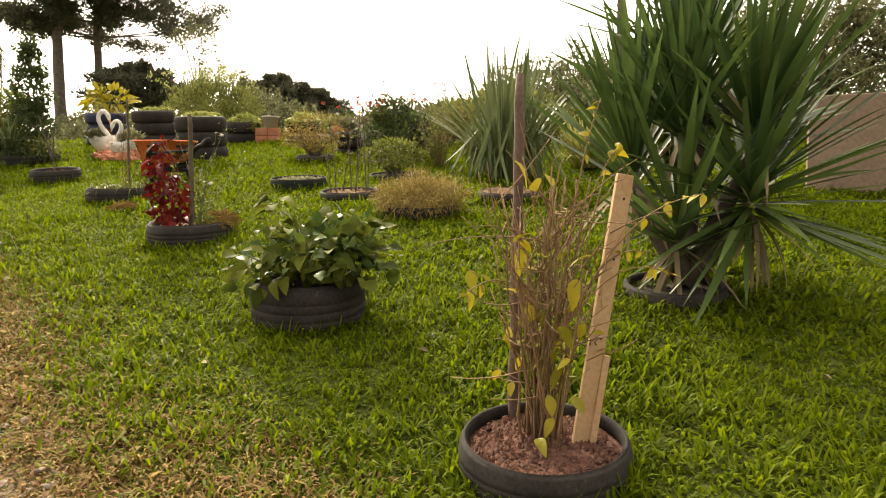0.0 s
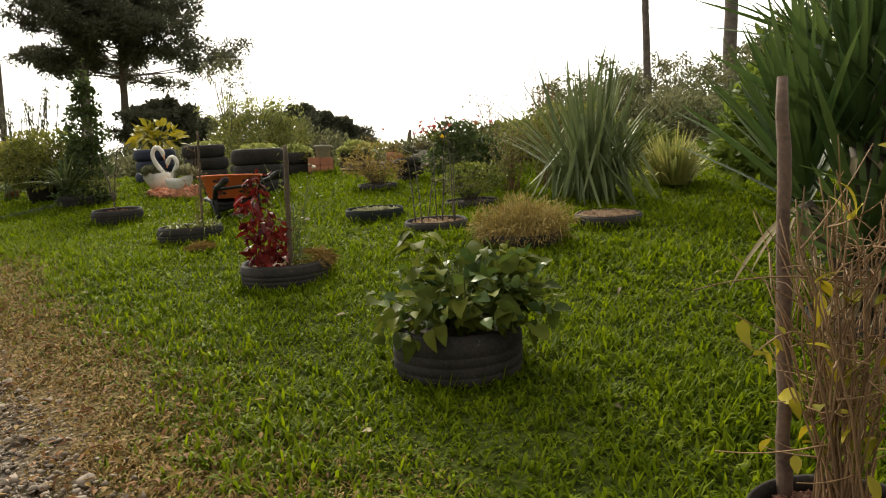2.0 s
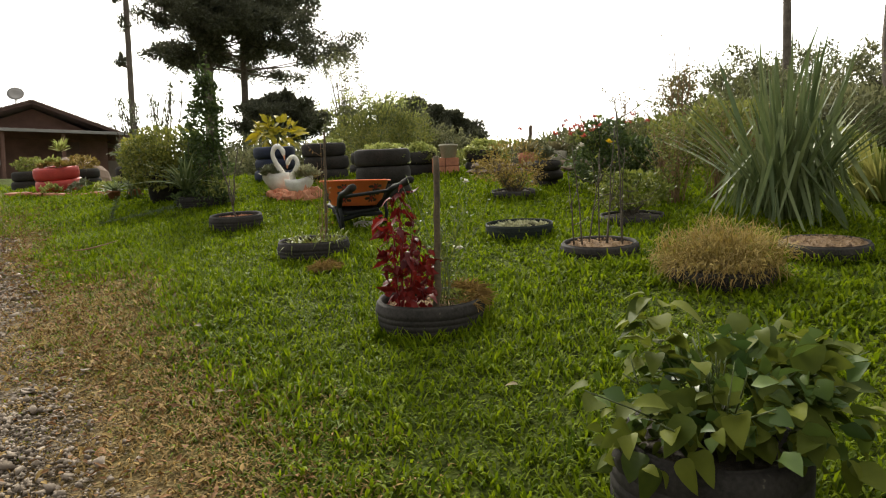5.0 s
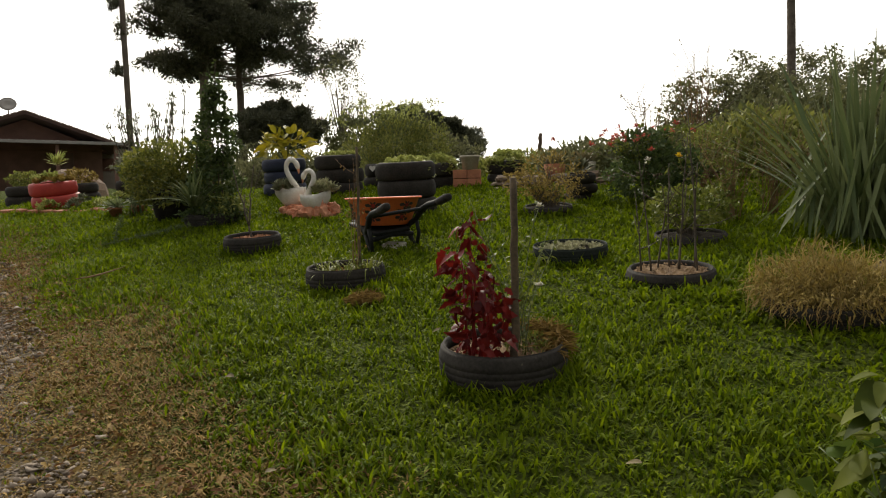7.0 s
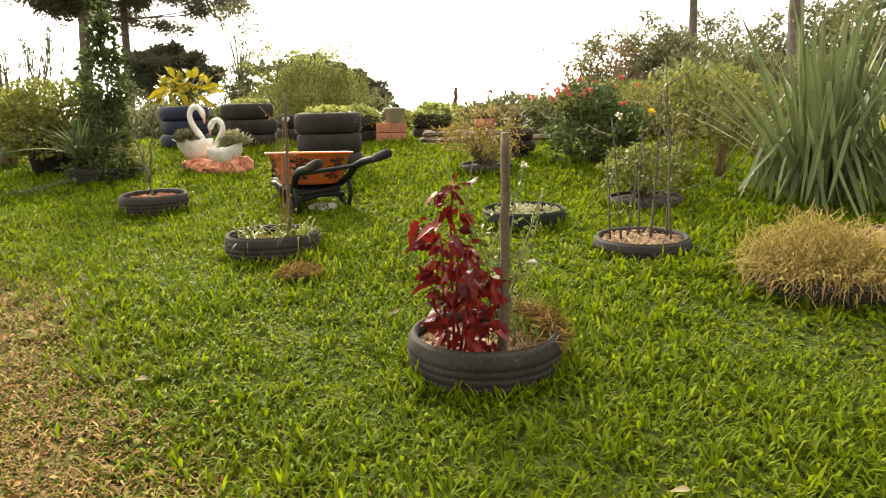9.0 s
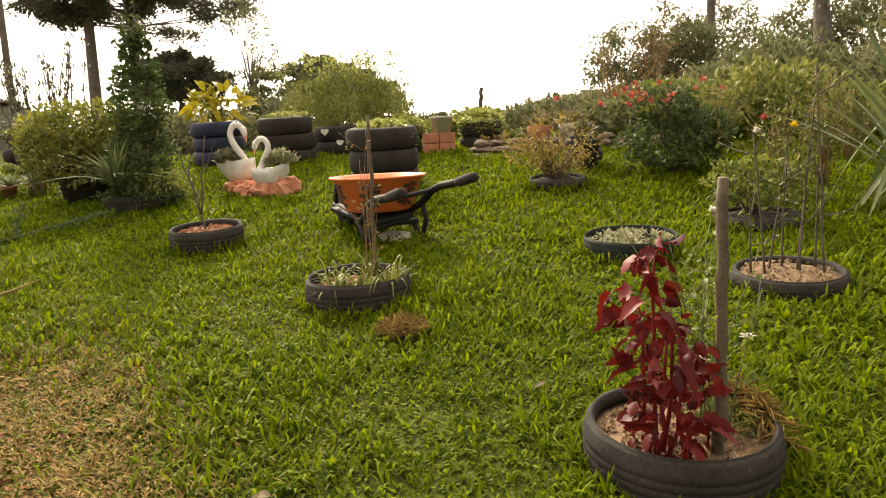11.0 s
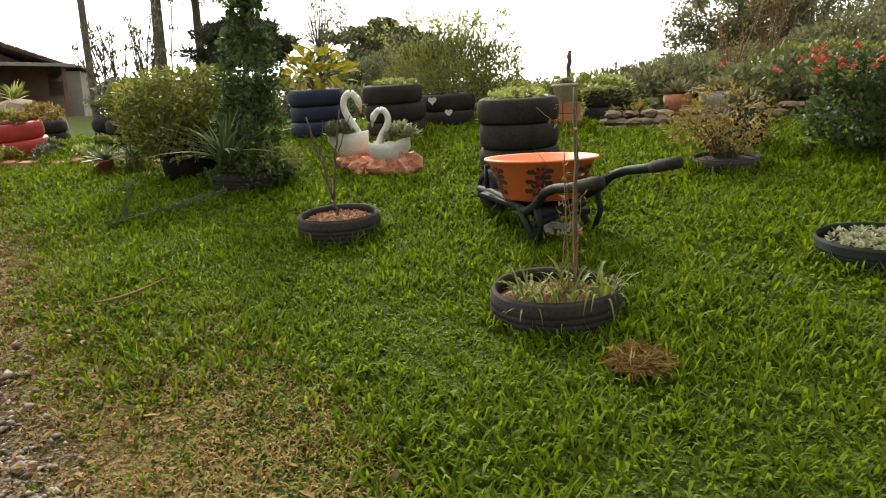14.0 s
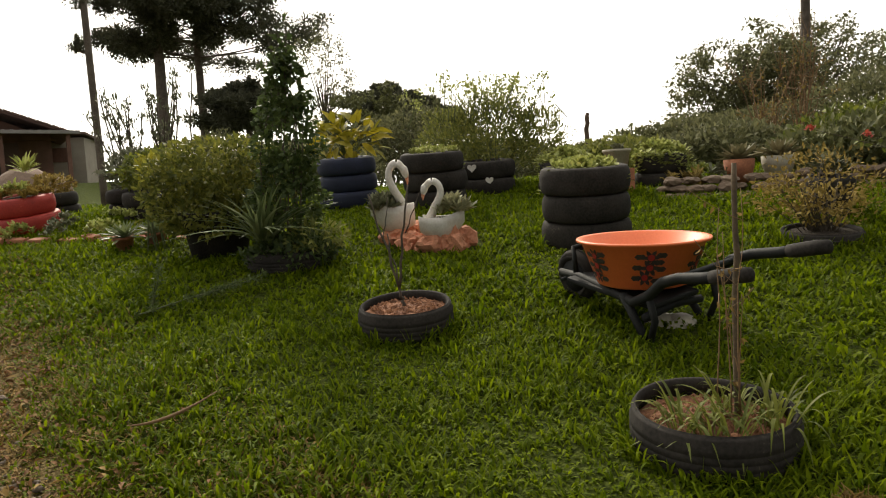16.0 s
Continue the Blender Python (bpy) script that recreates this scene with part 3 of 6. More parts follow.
def tree(name, label, x, y, blobs, n, L, W, leaf, seed, trunk_r=0.18, limbs=9, bark=BARK, group="", per=60):
    """A broad-leaved tree: tapered trunk, limbs into the crown's masses, leaves in clumps with gaps."""
    t = thing(name, label, "tree", place(x, y, 0, 0, -0.05), group)
    rng = np.random.default_rng(seed)
    clumps, cd = bush_cloud(rng, max(30, n // per), blobs, 0.35)
    k = rng.integers(0, len(clumps), n)
    size = np.mean([b[3] for b in blobs]) * 0.17
    d = rand_dirs(rng, n)
    P = clumps[k] + d * size * rng.uniform(0.2, 1.0, (n, 1)) * np.array([1.25, 1.25, 0.75])
    D = unit(d + rng.normal(size=(n, 3)) * 0.6)
    N = unit(rng.normal(size=(n, 3)) * 0.6 + np.array([0, 0, 1.0]))
    part("crown", leaf_cards(P, D, N, L * rng.uniform(0.6, 1.3, n), W * rng.uniform(0.6, 1.3, n)), leaf, t)
    low = min(b[2] - b[5] * 0.4 for b in blobs)
    u = np.linspace(0, 1, 8)[:, None]
    top = np.array([blobs[0][0] * 0.5, blobs[0][1] * 0.5, low])
    part("trunk", tubes([(u * top + rng.normal(size=(8, 3)) * trunk_r * 0.2 * u, np.linspace(trunk_r, trunk_r * 0.6, 8))], 10), bark, t)
    ways = []
    for q in range(limbs):
        e = clumps[rng.integers(0, len(clumps))]
        s = top * rng.uniform(0.75, 1.0)
        mid = s * 0.5 + e * 0.5 + np.array([0, 0, 0.12]) * np.linalg.norm(e - s)
        ways.append(((1 - u) ** 2 * s + 2 * u * (1 - u) * mid + u ** 2 * e, np.linspace(trunk_r * 0.45, trunk_r * 0.08, 8)))
    for w_ in ways:
        part("limb", tubes([w_], 6), bark, t)
    return t


def araucaria(x, y, height, base, R, seed, trunk_r=0.24, tiers=9, label="tall araucaria pine with an umbrella of dark foliage", n_clump=150, lean=0.0, sparse=1.0, one_side=0.0, tuft=0.62):
    """Straight trunk under an umbrella: long near-level branches in tiers, shorter towards the top, that carry dark tufts at their ends."""
    t = thing("araucaria_tree", label, "tree", place(x, y, 0, 0, -0.05), "araucaria pines")
    rng = np.random.default_rng(seed)
    z = np.linspace(0, height, 14)
    trunk = np.stack([lean * z + rng.normal(size=14) * 0.03, rng.normal(size=14) * 0.03, z], -1)
    part("trunk", tubes([(trunk, np.linspace(trunk_r, trunk_r * 0.45, 14))], 12), BARK, t)
    ways, P, Dd = [], [], []
    for k in range(tiers):
        f = k / max(1, tiers - 1)
        zz = base + (height - base) * 0.86 * f
        rr = R * math.sqrt(max(0.06, 1 - 0.9 * f * f))
        for q in range(int(rng.integers(9, 13) * sparse)):
            a = rng.uniform(0, 6.28)
            ln = rr * rng.uniform(0.6, 1.05) * (1 + one_side * math.cos(a))
            rise = rng.uniform(-0.10, 0.12)
            v = np.linspace(0, 1, 8)
            pts = np.stack([lean * zz + np.cos(a) * ln * v, np.sin(a) * ln * v, zz + rng.normal() * 0.1 + ln * (rise * v + 0.10 * v ** 3)], -1)
            ways.append((pts, np.linspace(0.07, 0.025, 8)))
            for _ in range(9):
                s = rng.uniform(0.6, 1.05)
                c = pts[0] + (pts[-1] - pts[0]) * s
                c[2] = np.interp(s, v, pts[:, 2]) + rng.uniform(-0.45, 0.4) * tuft
                c[:2] += rng.normal(size=2) * 0.09 * ln
                d = rand_dirs(rng, n_clump, 0.5)
                P.append(c + d * rng.uniform(0.1, 1, (n_clump, 1)) * np.array([1.0, 1.0, 0.72]) * tuft * rng.uniform(0.7, 1.2))
                Dd.append(d)
    P, Dd = np.concatenate(P), np.concatenate(Dd)
    n = len(P)
    for w_ in ways:
        part("branch", tubes([w_], 5), BARK, t)
    part("crown", leaf_cards(P, Dd, rand_dirs(rng, n), 0.27 * rng.uniform(0.6, 1.3, n), 0.10 * rng.uniform(0.6, 1.3, n)), L_PINE, t)
    return t


def ovate(L, W, droop, cup, seed, pts=(0.0, 0.12, 0.3, 0.5, 0.72, 0.9, 1.0), wid=(0.05, 0.55, 0.95, 1.0, 0.72, 0.33, 0.02)):
    """One leaf blade along +x, curved and slightly folded."""
    rng = np.random.default_rng(seed)
    V, F = [], []
    for k, (u, w) in enumerate(zip(pts, wid)):
        zc = -droop * L * u * u
        wig = 0.02 * W * rng.normal()
        V += [(L * u, W * w / 2, zc + cup * W * w + wig), (L * u, 0, zc), (L * u, -W * w / 2, zc + cup * W * w - wig)]
    for k in range(len(pts) - 1):
        b = 3 * k
        F += [(b, b + 1, b + 4, b + 3), (b + 1, b + 2, b + 5, b + 4)]
    return mesh(V, F)


def aim(p, d, roll=0.0, s=1.0):
    """A pose at p with +x along d and the leaf's face turned up."""
    x = Vector(d).normalized()
    y = Vector((0, 0, 1)).cross(x)
    if y.length < 1e-3:
        y = Vector((0, 1, 0))
    y.normalize()
    z = x.cross(y)
    m = Matrix((x, y, z)).transposed().to_4x4()
    return Matrix.Translation(p) @ m @ Matrix.Rotation(roll, 4, "X") @ Matrix.Scale(s, 4)


def leaf_parts(parent, kinds, material, P, D, rolls, sizes, rng, name="leaf", label=""):
    """Each leaf an object of its own on a few shared meshes."""
    for p, d, r, s in zip(P, D, rolls, sizes):
        part(name, kinds[int(rng.integers(0, len(kinds)))], material, parent, label, aim(p, d, r, s))


STRAP_PTS = (0.0, 0.1, 0.25, 0.4, 0.55, 0.7, 0.85, 1.0)
STRAP_WID = (0.75, 0.9, 1.0, 1.0, 0.92, 0.75, 0.45, 0.02)


# ---------------------------------------------------------------- house, wall, pole
def house(x, y, yaw):
    t = thing("house", "low house with brown gable roof and open porch", "house", Matrix.Translation((x, y, gz(x, y))) @ pose(0, 0, 0, 0, 0, yaw))
    W, D, eave, rise = 7.6, 7.0, 2.25, 1.35
    bm = bmesh.new()
    box(bm, W - 1.0, D - 2.0, eave + 0.3, Matrix.Translation((0, 1.5, eave / 2 + 0.15)))
    part("wall", bm, WOOD_DARK, t)
    part("gable", mesh([(-W / 2 + 0.3, -1.2, eave - 0.1), (W / 2 - 0.3, -1.2, eave - 0.1), (0, -1.2, eave + rise), (-W / 2 + 0.3, -1.05, eave - 0.1), (W / 2 - 0.3, -1.05, eave - 0.1), (0, -1.05, eave + rise)],
                       [(0, 1, 2), (5, 4, 3), (0, 3, 4, 1), (1, 4, 5, 2), (2, 5, 3, 0)], False), WOOD_DARK, t, "dark reddish-brown boarded gable")
    for s in (-1, 1):
        bm = bmesh.new()
        ang = math.atan2(rise, W / 2)
        box(bm, W / 2 / math.cos(ang) + 0.35, D + 0.4, 0.13, Matrix.Translation((s * (W / 4 + 0.1), 1.2, eave + rise / 2 + 0.12)) @ Matrix.Rotation(s * ang, 4, "Y"), 0.02)
        part("roof", bm, ROOF, t)
    V, F = [], []
    nx = 90
    for k in range(nx + 1):
        xx = -W / 2 - 0.2 + (W + 0.4) * k / nx
        zz = 0.035 * math.sin(k * 1.57)
        V += [(xx, -4.6, eave - 0.04 + zz), (xx, -1.2, eave + 0.36 + zz), (xx, -4.6, eave - 0.10 + zz), (xx, -1.2, eave + 0.30 + zz)]
    for k in range(nx):
        b = 4 * k
        F += [(b, b + 4, b + 5, b + 1), (b + 2, b + 3, b + 7, b + 6), (b, b + 2, b + 6, b + 4)]
    part("porch_roof", mesh(V, F, False), EAVE, t, "corrugated grey porch roof sheets")
    bm = bmesh.new()
    box(bm, W + 0.5, 0.05, 0.14, Matrix.Translation((0, -4.62, eave - 0.06)), 0.01)
    part("fascia", bm, EAVE, t, "pale grey porch fascia")
    for px_ in (-3.6, -1.2, 1.2, 3.6):
        bm = bmesh.new()
        box(bm, 0.16, 0.16, eave - 0.05, Matrix.Translation((px_, -4.3, (eave - 0.05) / 2)), 0.01)
        part("porch_post", bm, WOOD_DARK, t)
    # tile ends along the sloping gable edges and the ridge
    ang = math.atan2(rise, W / 2)
    for s in (-1, 1):
        for k in range(14):
            u = (k + 0.5) / 14
            bm = bmesh.new()
            box(bm, 0.30, 0.1, 0.09, Matrix.Translation((s * u * (W / 2 + 0.3), -2.56, eave + rise + 0.22 - u * (rise + 0.11))) @ Matrix.Rotation(s * (ang + 0.06), 4, "Y"), 0.02)
            part("verge_tile", bm, ROOF, t)
    bm = bmesh.new()
    box(bm, 1.0, 0.08, 2.05, Matrix.Translation((1.5, -1.03, 1.02)), 0.01)
    part("door", bm, ROOF, t)
    return t


house(-27.6, 32.9, 40)


def pickup_truck(x, y, yaw):
    t = thing("pickup_truck", "parked silver-grey pickup truck beside the house", "car", Matrix.Translation((x, y, gz(x, y))) @ pose(0, 0, 0, 0, 0, yaw))
    for nm, mt, sx, sy, sz, cx, cz, bv in [("body", CARPAINT, 1.75, 4.9, 0.62, 0.0, 0.82, 0.09), ("bumper", EAVE, 1.7, 0.16, 0.2, 0.0, 0.58, 0.04)]:
        bm = bmesh.new()
        box(bm, sx, sy, sz, Matrix.Translation((cx, -2.5 if nm == "bumper" else 0, cz)), bv)
        part(nm, bm, mt, t)
    V = [(-0.82, -0.7, 1.1), (0.82, -0.7, 1.1), (0.82, 1.5, 1.1), (-0.82, 1.5, 1.1), (-0.68, -0.5, 1.76), (0.68, -0.5, 1.76), (0.68, 0.7, 1.76), (-0.68, 0.7, 1.76)]
    cab = part("cab", mesh(V, [(3, 2, 1, 0), (4, 5, 6, 7), (0, 1, 5, 4), (1, 2, 6, 5), (2, 3, 7, 6), (3, 0, 4, 7)], False), CARPAINT, t)
    part("rear_window", mesh([(-0.66, -0.665, 1.2), (0.66, -0.665, 1.2), (0.56, -0.53, 1.68), (-0.56, -0.53, 1.68)], [(0, 1, 2, 3)], False), BLACKPAINT, cab, "dark glass rear window")
    for sd in (-1, 1):
        part("side_window", mesh([(sd * 0.805, -0.5, 1.2), (sd * 0.805, 1.2, 1.2), (sd * 0.7, 0.7, 1.7), (sd * 0.7, -0.4, 1.7)], [(0, 1, 2, 3)], False), BLACKPAINT, cab, "dark glass side window")
        bm = bmesh.new()
        box(bm, 0.16, 0.08, 0.42, Matrix.Translation((sd * 0.79, -2.44, 0.92)), 0.02)
        part("tail_light", bm, RUBBER_RED, t, "red tail light")
        for wy in (-1.5, 1.55):
            part("wheel", tyre_mesh(0.36, 0.22, 0.22, 28, 3), RUBBER, t, "", pose(sd * 0.8 + 0.11, wy, 0.36, 0, -90, 0))
    return t


CARPAINT = mat("silver_grey_car_paint", (0.32, 0.32, 0.33), 0.35, (0.26, 0.26, 0.27), 2, 40, 0.05, metal=0.4)
pickup_truck(-22.9, 23.0, 62)

shed = thing("outbuilding", "long low cream-walled outbuilding with dark eave", "building", Matrix.Translation((-27.4, 36.9, gz(-27.4, 36.9))) @ pose(0, 0, 0, 0, 0, 18))
bm = bmesh.new()
box(bm, 5.0, 3.0, 2.6, Matrix.Translation((0, 1.5, 1.3)), 0.02)
part("wall", bm, CREAM, shed)
bm = bmesh.new()
box(bm, 5.4, 3.6, 0.12, Matrix.Translation((0, 1.4, 2.68)) @ Matrix.Rotation(radians(-3), 4, "X"), 0.02)
part("roof", bm, ROOF, shed)
bm = bmesh.new()
box(bm, 1.6, 0.05, 0.7, Matrix.Translation((0.9, -0.03, 1.75)), 0.01)
part("window", bm, WOOD_DARK, shed)

pole = thing("utility_pole", "slim weathered wooden utility pole", "pole", place(-13.3, 19.8, 0, 0))
zz = np.linspace(-0.3, 9.5, 12)
part("pole_shaft", tubes([(np.stack([zz * -0.02, zz * 0, zz], -1), np.linspace(0.085, 0.07, 12))], 12), BARK, pole)
part("step_peg", tubes([([(-0.08, 0, 3.55), (-0.5, 0, 3.7)], [0.04, 0.03])], 6), BARK, pole)

rng = np.random.default_rng(19)
for tx, tz in ((-0.34, 3.72), (-0.2, 4.75), (-0.35, 5.5)):
    P = np.array([tx, 0, tz]) + rng.normal(size=(26, 3)) * 0.09
    tagged(part("epiphyte", rosette(P, rng, 12, 0.16, 0.03, 1.0, 0.03), L_PINE, pole, "dark tuft of air plants"), kind="stuff")

wall_t = Matrix.Translation((6.6, 5.15, 0)) @ pose(0, 0, 0, 0, 0, -24)
bm = bmesh.new()
box(bm, 7.0, 0.2, 2.0, Matrix.Translation((0, 0, 1.06)), 0.015)
bmesh.ops.subdivide_edges(bm, edges=bm.edges[:], cuts=2, use_grid_fill=True)
garden_wall = part("wall_east", bm, CONCRETE, m=wall_t)
tagged(garden_wall, "low bare cement-rendered garden wall", "wall", kind="structure")

# ---------------------------------------------------------------- far trees
araucaria(-25.9, 47.9, 17.5, 9.8, 5.0, 11, 0.42, 6, n_clump=150, sparse=0.62, tuft=0.8)
araucaria(-24.2, 50.0, 15.8, 8.7, 7.2, 12, 0.34, 7, n_clump=150, one_side=0.16, sparse=0.66, tuft=0.85)
araucaria(8.8, 35.5, 22.0, 13.5, 4.0, 13, 0.22, 5, "tall bare araucaria trunk with a few short branches", 60, sparse=0.4)
araucaria(10.1, 28.1, 20.0, 13.5, 4.0, 14, 0.30, 5, "tall straight araucaria trunk behind the shrubs", 60, sparse=0.4)
araucaria(-18.8, 44.0, 5.6, 3.4, 3.3, 15, 0.25, 4, "broad flat-topped araucaria in the distance", 100, sparse=0.9, tuft=0.5)
araucaria(-9.6, 52.0, 6.2, 3.9, 2.9, 16, 0.25, 4, "broad flat-topped araucaria in the distance", 90, sparse=0.8, tuft=0.5)
araucaria(-11.6, 50.0, 7.0, 4.6, 2.6, 17, 0.25, 4, "broad flat-topped araucaria in the distance", 90, sparse=0.8, tuft=0.5)
G = "trees behind the garden"
tree("broadleaf_tree", "olive-green rounded tree beyond the beds", -8.6, 27.5, [(0, 0, 2.3, 1.5, 1.3, 1.3), (1.1, 0, 1.7, 1.2, 1.2, 1.0), (-1.0, 0, 1.6, 1.2, 1.2, 1.2)], 9000, 0.16, 0.09, L_FAR2, 21, 0.12, group=G)
tree("broadleaf_tree", "tall thin airy tree with sparse crown", -11.2, 32.5, [(0, 0, 6.0, 1.1, 1.0, 1.0), (0.7, 0, 4.6, 0.8, 0.8, 0.7), (-0.3, 0, 3.6, 0.8, 0.8, 0.8)], 2600, 0.11, 0.06, L_FAR, 22, 0.07, limbs=24, group=G, per=14)
tree("broadleaf_tree", "dark rounded tree with dense crown", 5.6, 33.5, [(0, 0, 3.9, 2.6, 2.2, 1.7), (1.8, 0, 3.2, 2.2, 2.0, 2.0), (-1.5, 0, 2.6, 1.5, 1.4, 1.6)], 15000, 0.17, 0.1, L_FAR, 23, 0.2, limbs=16, group=G)
tree("broadleaf_tree", "airy tall tree with uneven crown", 10.2, 38.5, [(0, 0, 5.4, 2.2, 2, 1.6), (-1.4, 0, 4.0, 2.0, 1.8, 1.6), (2.0, 0, 4.2, 2.0, 1.8, 1.8)], 7500, 0.17, 0.1, L_FAR, 24, 0.2, limbs=18, group=G, per=40)
tree("broadleaf_tree", "dark green tree at the garden's edge", 12.5, 30.0, [(0, 0, 3.4, 3.2, 2.6, 2.3), (2.6, 0, 3.0, 2.4, 2.4, 2.2), (-2.6, 0, 2.4, 2.2, 2.0, 2.0)], 18000, 0.2, 0.11, L_FAR, 25, 0.2, group=G)
tree("broadleaf_tree", "dark green tree at the garden's edge", 8.6, 17.0, [(0, 0, 2.6, 2.0, 2, 2.0), (-1.6, 0, 1.6, 1.5, 1.5, 1.3), (1.8, 0, 2.0, 1.8, 1.8, 2.0)], 14000, 0.16, 0.09, L_FAR, 26, 0.16, group=G)
tree("broadleaf_tree", "dark green tree at the garden's edge", 9.5, 11.5, [(0, 0, 3.0, 2.0, 2, 2.4), (-1.2, 0, 4.4, 1.5, 1.5, 1.5), (1.8, 0, 2.4, 1.8, 1.8, 2.0)], 12000, 0.16, 0.09, L_FAR, 27, 0.16, group=G)
rng = np.random.default_rng(77)
for k, (bx, by, h, lm) in enumerate([(-12, 36, 2.6, L_FAR), (-6.4, 25, 2.4, L_FAR), (-3.5, 26, 1.2, L_FAR2), (-1.0, 24, 0.9, L_FAR), (1.2, 23, 1.3, L_FAR), (3.4, 24, 1.6, L_FAR), (-16, 33, 2.2, L_FAR), (-5.0, 36, 2.0, L_FAR2), (6.0, 22, 2.2, L_FAR), (-9.5, 22, 1.4, L_FAR), (-12.5, 24, 1.0, L_FAR2)]):
    shrub("thicket_bush", "dense wild bush behind the garden", bx, by, [(0, 0, h * 0.6, 1.5, 1.2, h * 0.5), (1.3, 0.2, h * 0.45, 1.2, 1.0, h * 0.45), (-1.3, 0.1, h * 0.45, 1.2, 1.0, h * 0.5)], 6500, 0.15, 0.085, lm, 100 + k, 9, BARK, cards=True, stem_r=0.03)
for k, (bx, by, h, lm) in enumerate([(-1.0, 13.5, 0.5, L_FAR), (0.4, 12.6, 0.6, L_BUSH), (1.6, 12.2, 1.05, L_FAR2), (2.8, 12.0, 0.85, L_FAR), (4.2, 11.0, 1.2, L_DARK), (-2.2, 14.5, 0.45, L_OLIVE), (0.9, 10.9, 0.75, L_OLIVE), (-0.2, 11.4, 0.5, L_FAR2), (1.5, 10.6, 0.5, L_BUSH)]):
    shrub("border_shrub", "mixed green shrub in the back border", bx, by, [(0, 0, h * 0.55, 0.65, 0.5, h * 0.5), (0.5, 0.1, h * 0.45, 0.5, 0.45, h * 0.45), (-0.5, 0, h * 0.4, 0.5, 0.45, h * 0.4)], 2600, 0.10, 0.05, lm, 140 + k, 16, TWIG_DARK, stem_r=0.012, up=0.9)

# ---------------------------------------------------------------- lawn beds
tyre_planter(0.325, 2.20, "worn car tyre filled with red bark mulch", R=0.275, w=0.18, soil=MULCH, seed=1, chips=900, hole=0.88, dz=-0.07, tilt=0.6)
tyre_planter(-0.68, 3.53, "dark car tyre bed beneath a leafy plant", R=0.285, w=0.25, soil=SOIL_DARK, seed=2, chips=0, hole=0.75, fill=0.85, dz=-0.04, tilt=0.5)
tyre_planter(-1.83, 5.06, "grey car tyre with dry soil and red plant", R=0.30, w=0.195, soil=SOIL_DRY, seed=3, chips=260, hole=0.86, dz=-0.05, fill=0.7, tilt=0.4)
tyre_planter(-3.08, 6.66, "half-sunk car tyre with grassy plants", R=0.29, w=0.19, soil=SOIL_RED, seed=4, chips=260, hole=0.88, fill=0.62, dz=-0.06, tilt=0.4)
tyre_planter(-4.36, 7.92, "small car tyre full of red earth", R=0.265, w=0.185, seed=5, chips=260, fill=0.72, hole=0.86)
tyre_planter(-1.48, 7.2, "low dark round basin of pale succulents", R=0.285, w=0.15, rubber=RUBBER_GREEN, soil=SOIL_DARK, seed=6, chips=160, fill=0.6, hole=0.94, dz=-0.045, tilt=0.55)
tyre_planter(-0.86, 6.47, "flat car tyre with dry soil and rose twigs", R=0.28, w=0.14, soil=SOIL_DRY, seed=7, chips=200, fill=0.75)
tyre_planter(-0.18, 5.76, "dark tyre hidden below golden dry stems", R=0.31, w=0.14, soil=SOIL_DARK, seed=8, chips=0)
tyre_planter(0.6, 6.36, "flat car tyre with dry brown soil", R=0.29, w=0.13, soil=SOIL_DRY, seed=9, chips=200, fill=0.9)
tyre_planter(1.25, 3.76, "dark tyre at the foot of a yucca", R=0.28, w=0.2, soil=SOIL_DARK, seed=10, chips=0, dz=-0.13)
tyre_planter(-1.66, 9.15, "low tyre bed under a wispy shrub", R=0.27, w=0.11, soil=SOIL_DARK, seed=11, chips=0)
tyre_planter(-0.52, 7.68, "low tyre bed with small green shrub", R=0.3, w=0.1, soil=SOIL_DARK, seed=12, chips=0)
tyre_planter(-5.43, 9.3, "dark tyre bed below a clipped column shrub", R=0.34, w=0.18, soil=SOIL_DARK, seed=13, chips=0)

tyre_stack(-3.22, 9.42, "three black tyres stacked as a succulent tower", 3, 0.33, 0.2, seed=1)
tyre_stack(-4.51, 11.1, "three black tyres stacked with plants on top", 3, 0.32, 0.19, seed=2)
tyre_stack(-4.05, 11.85, "black tyre stack under a tall bush", 2, 0.34, 0.19, seed=3)
tyre_stack(-5.5, 11.6, "dark blue painted tyre stack", 3, 0.31, 0.18, RUBBER_BLUE, seed=4)
tyre_stack(-9.0, 11.25, "two bright red painted tyres stacked", 2, 0.34, 0.2, RUBBER_RED, seed=5, dz=-0.01, tilt=0.9)
tyre_stack(-1.31, 9.85, "grey tyre stack with a rosette plant", 3, 0.175, 0.12, seed=6, dz=-0.07)
tyre_stack(-2.25, 11.4, "black tyre stack beside terracotta blocks", 2, 0.26, 0.17, seed=7)
tyre_stack(-3.2, 11.4, "black tyre stack draped with lime succulents", 2, 0.26, 0.18, seed=8)

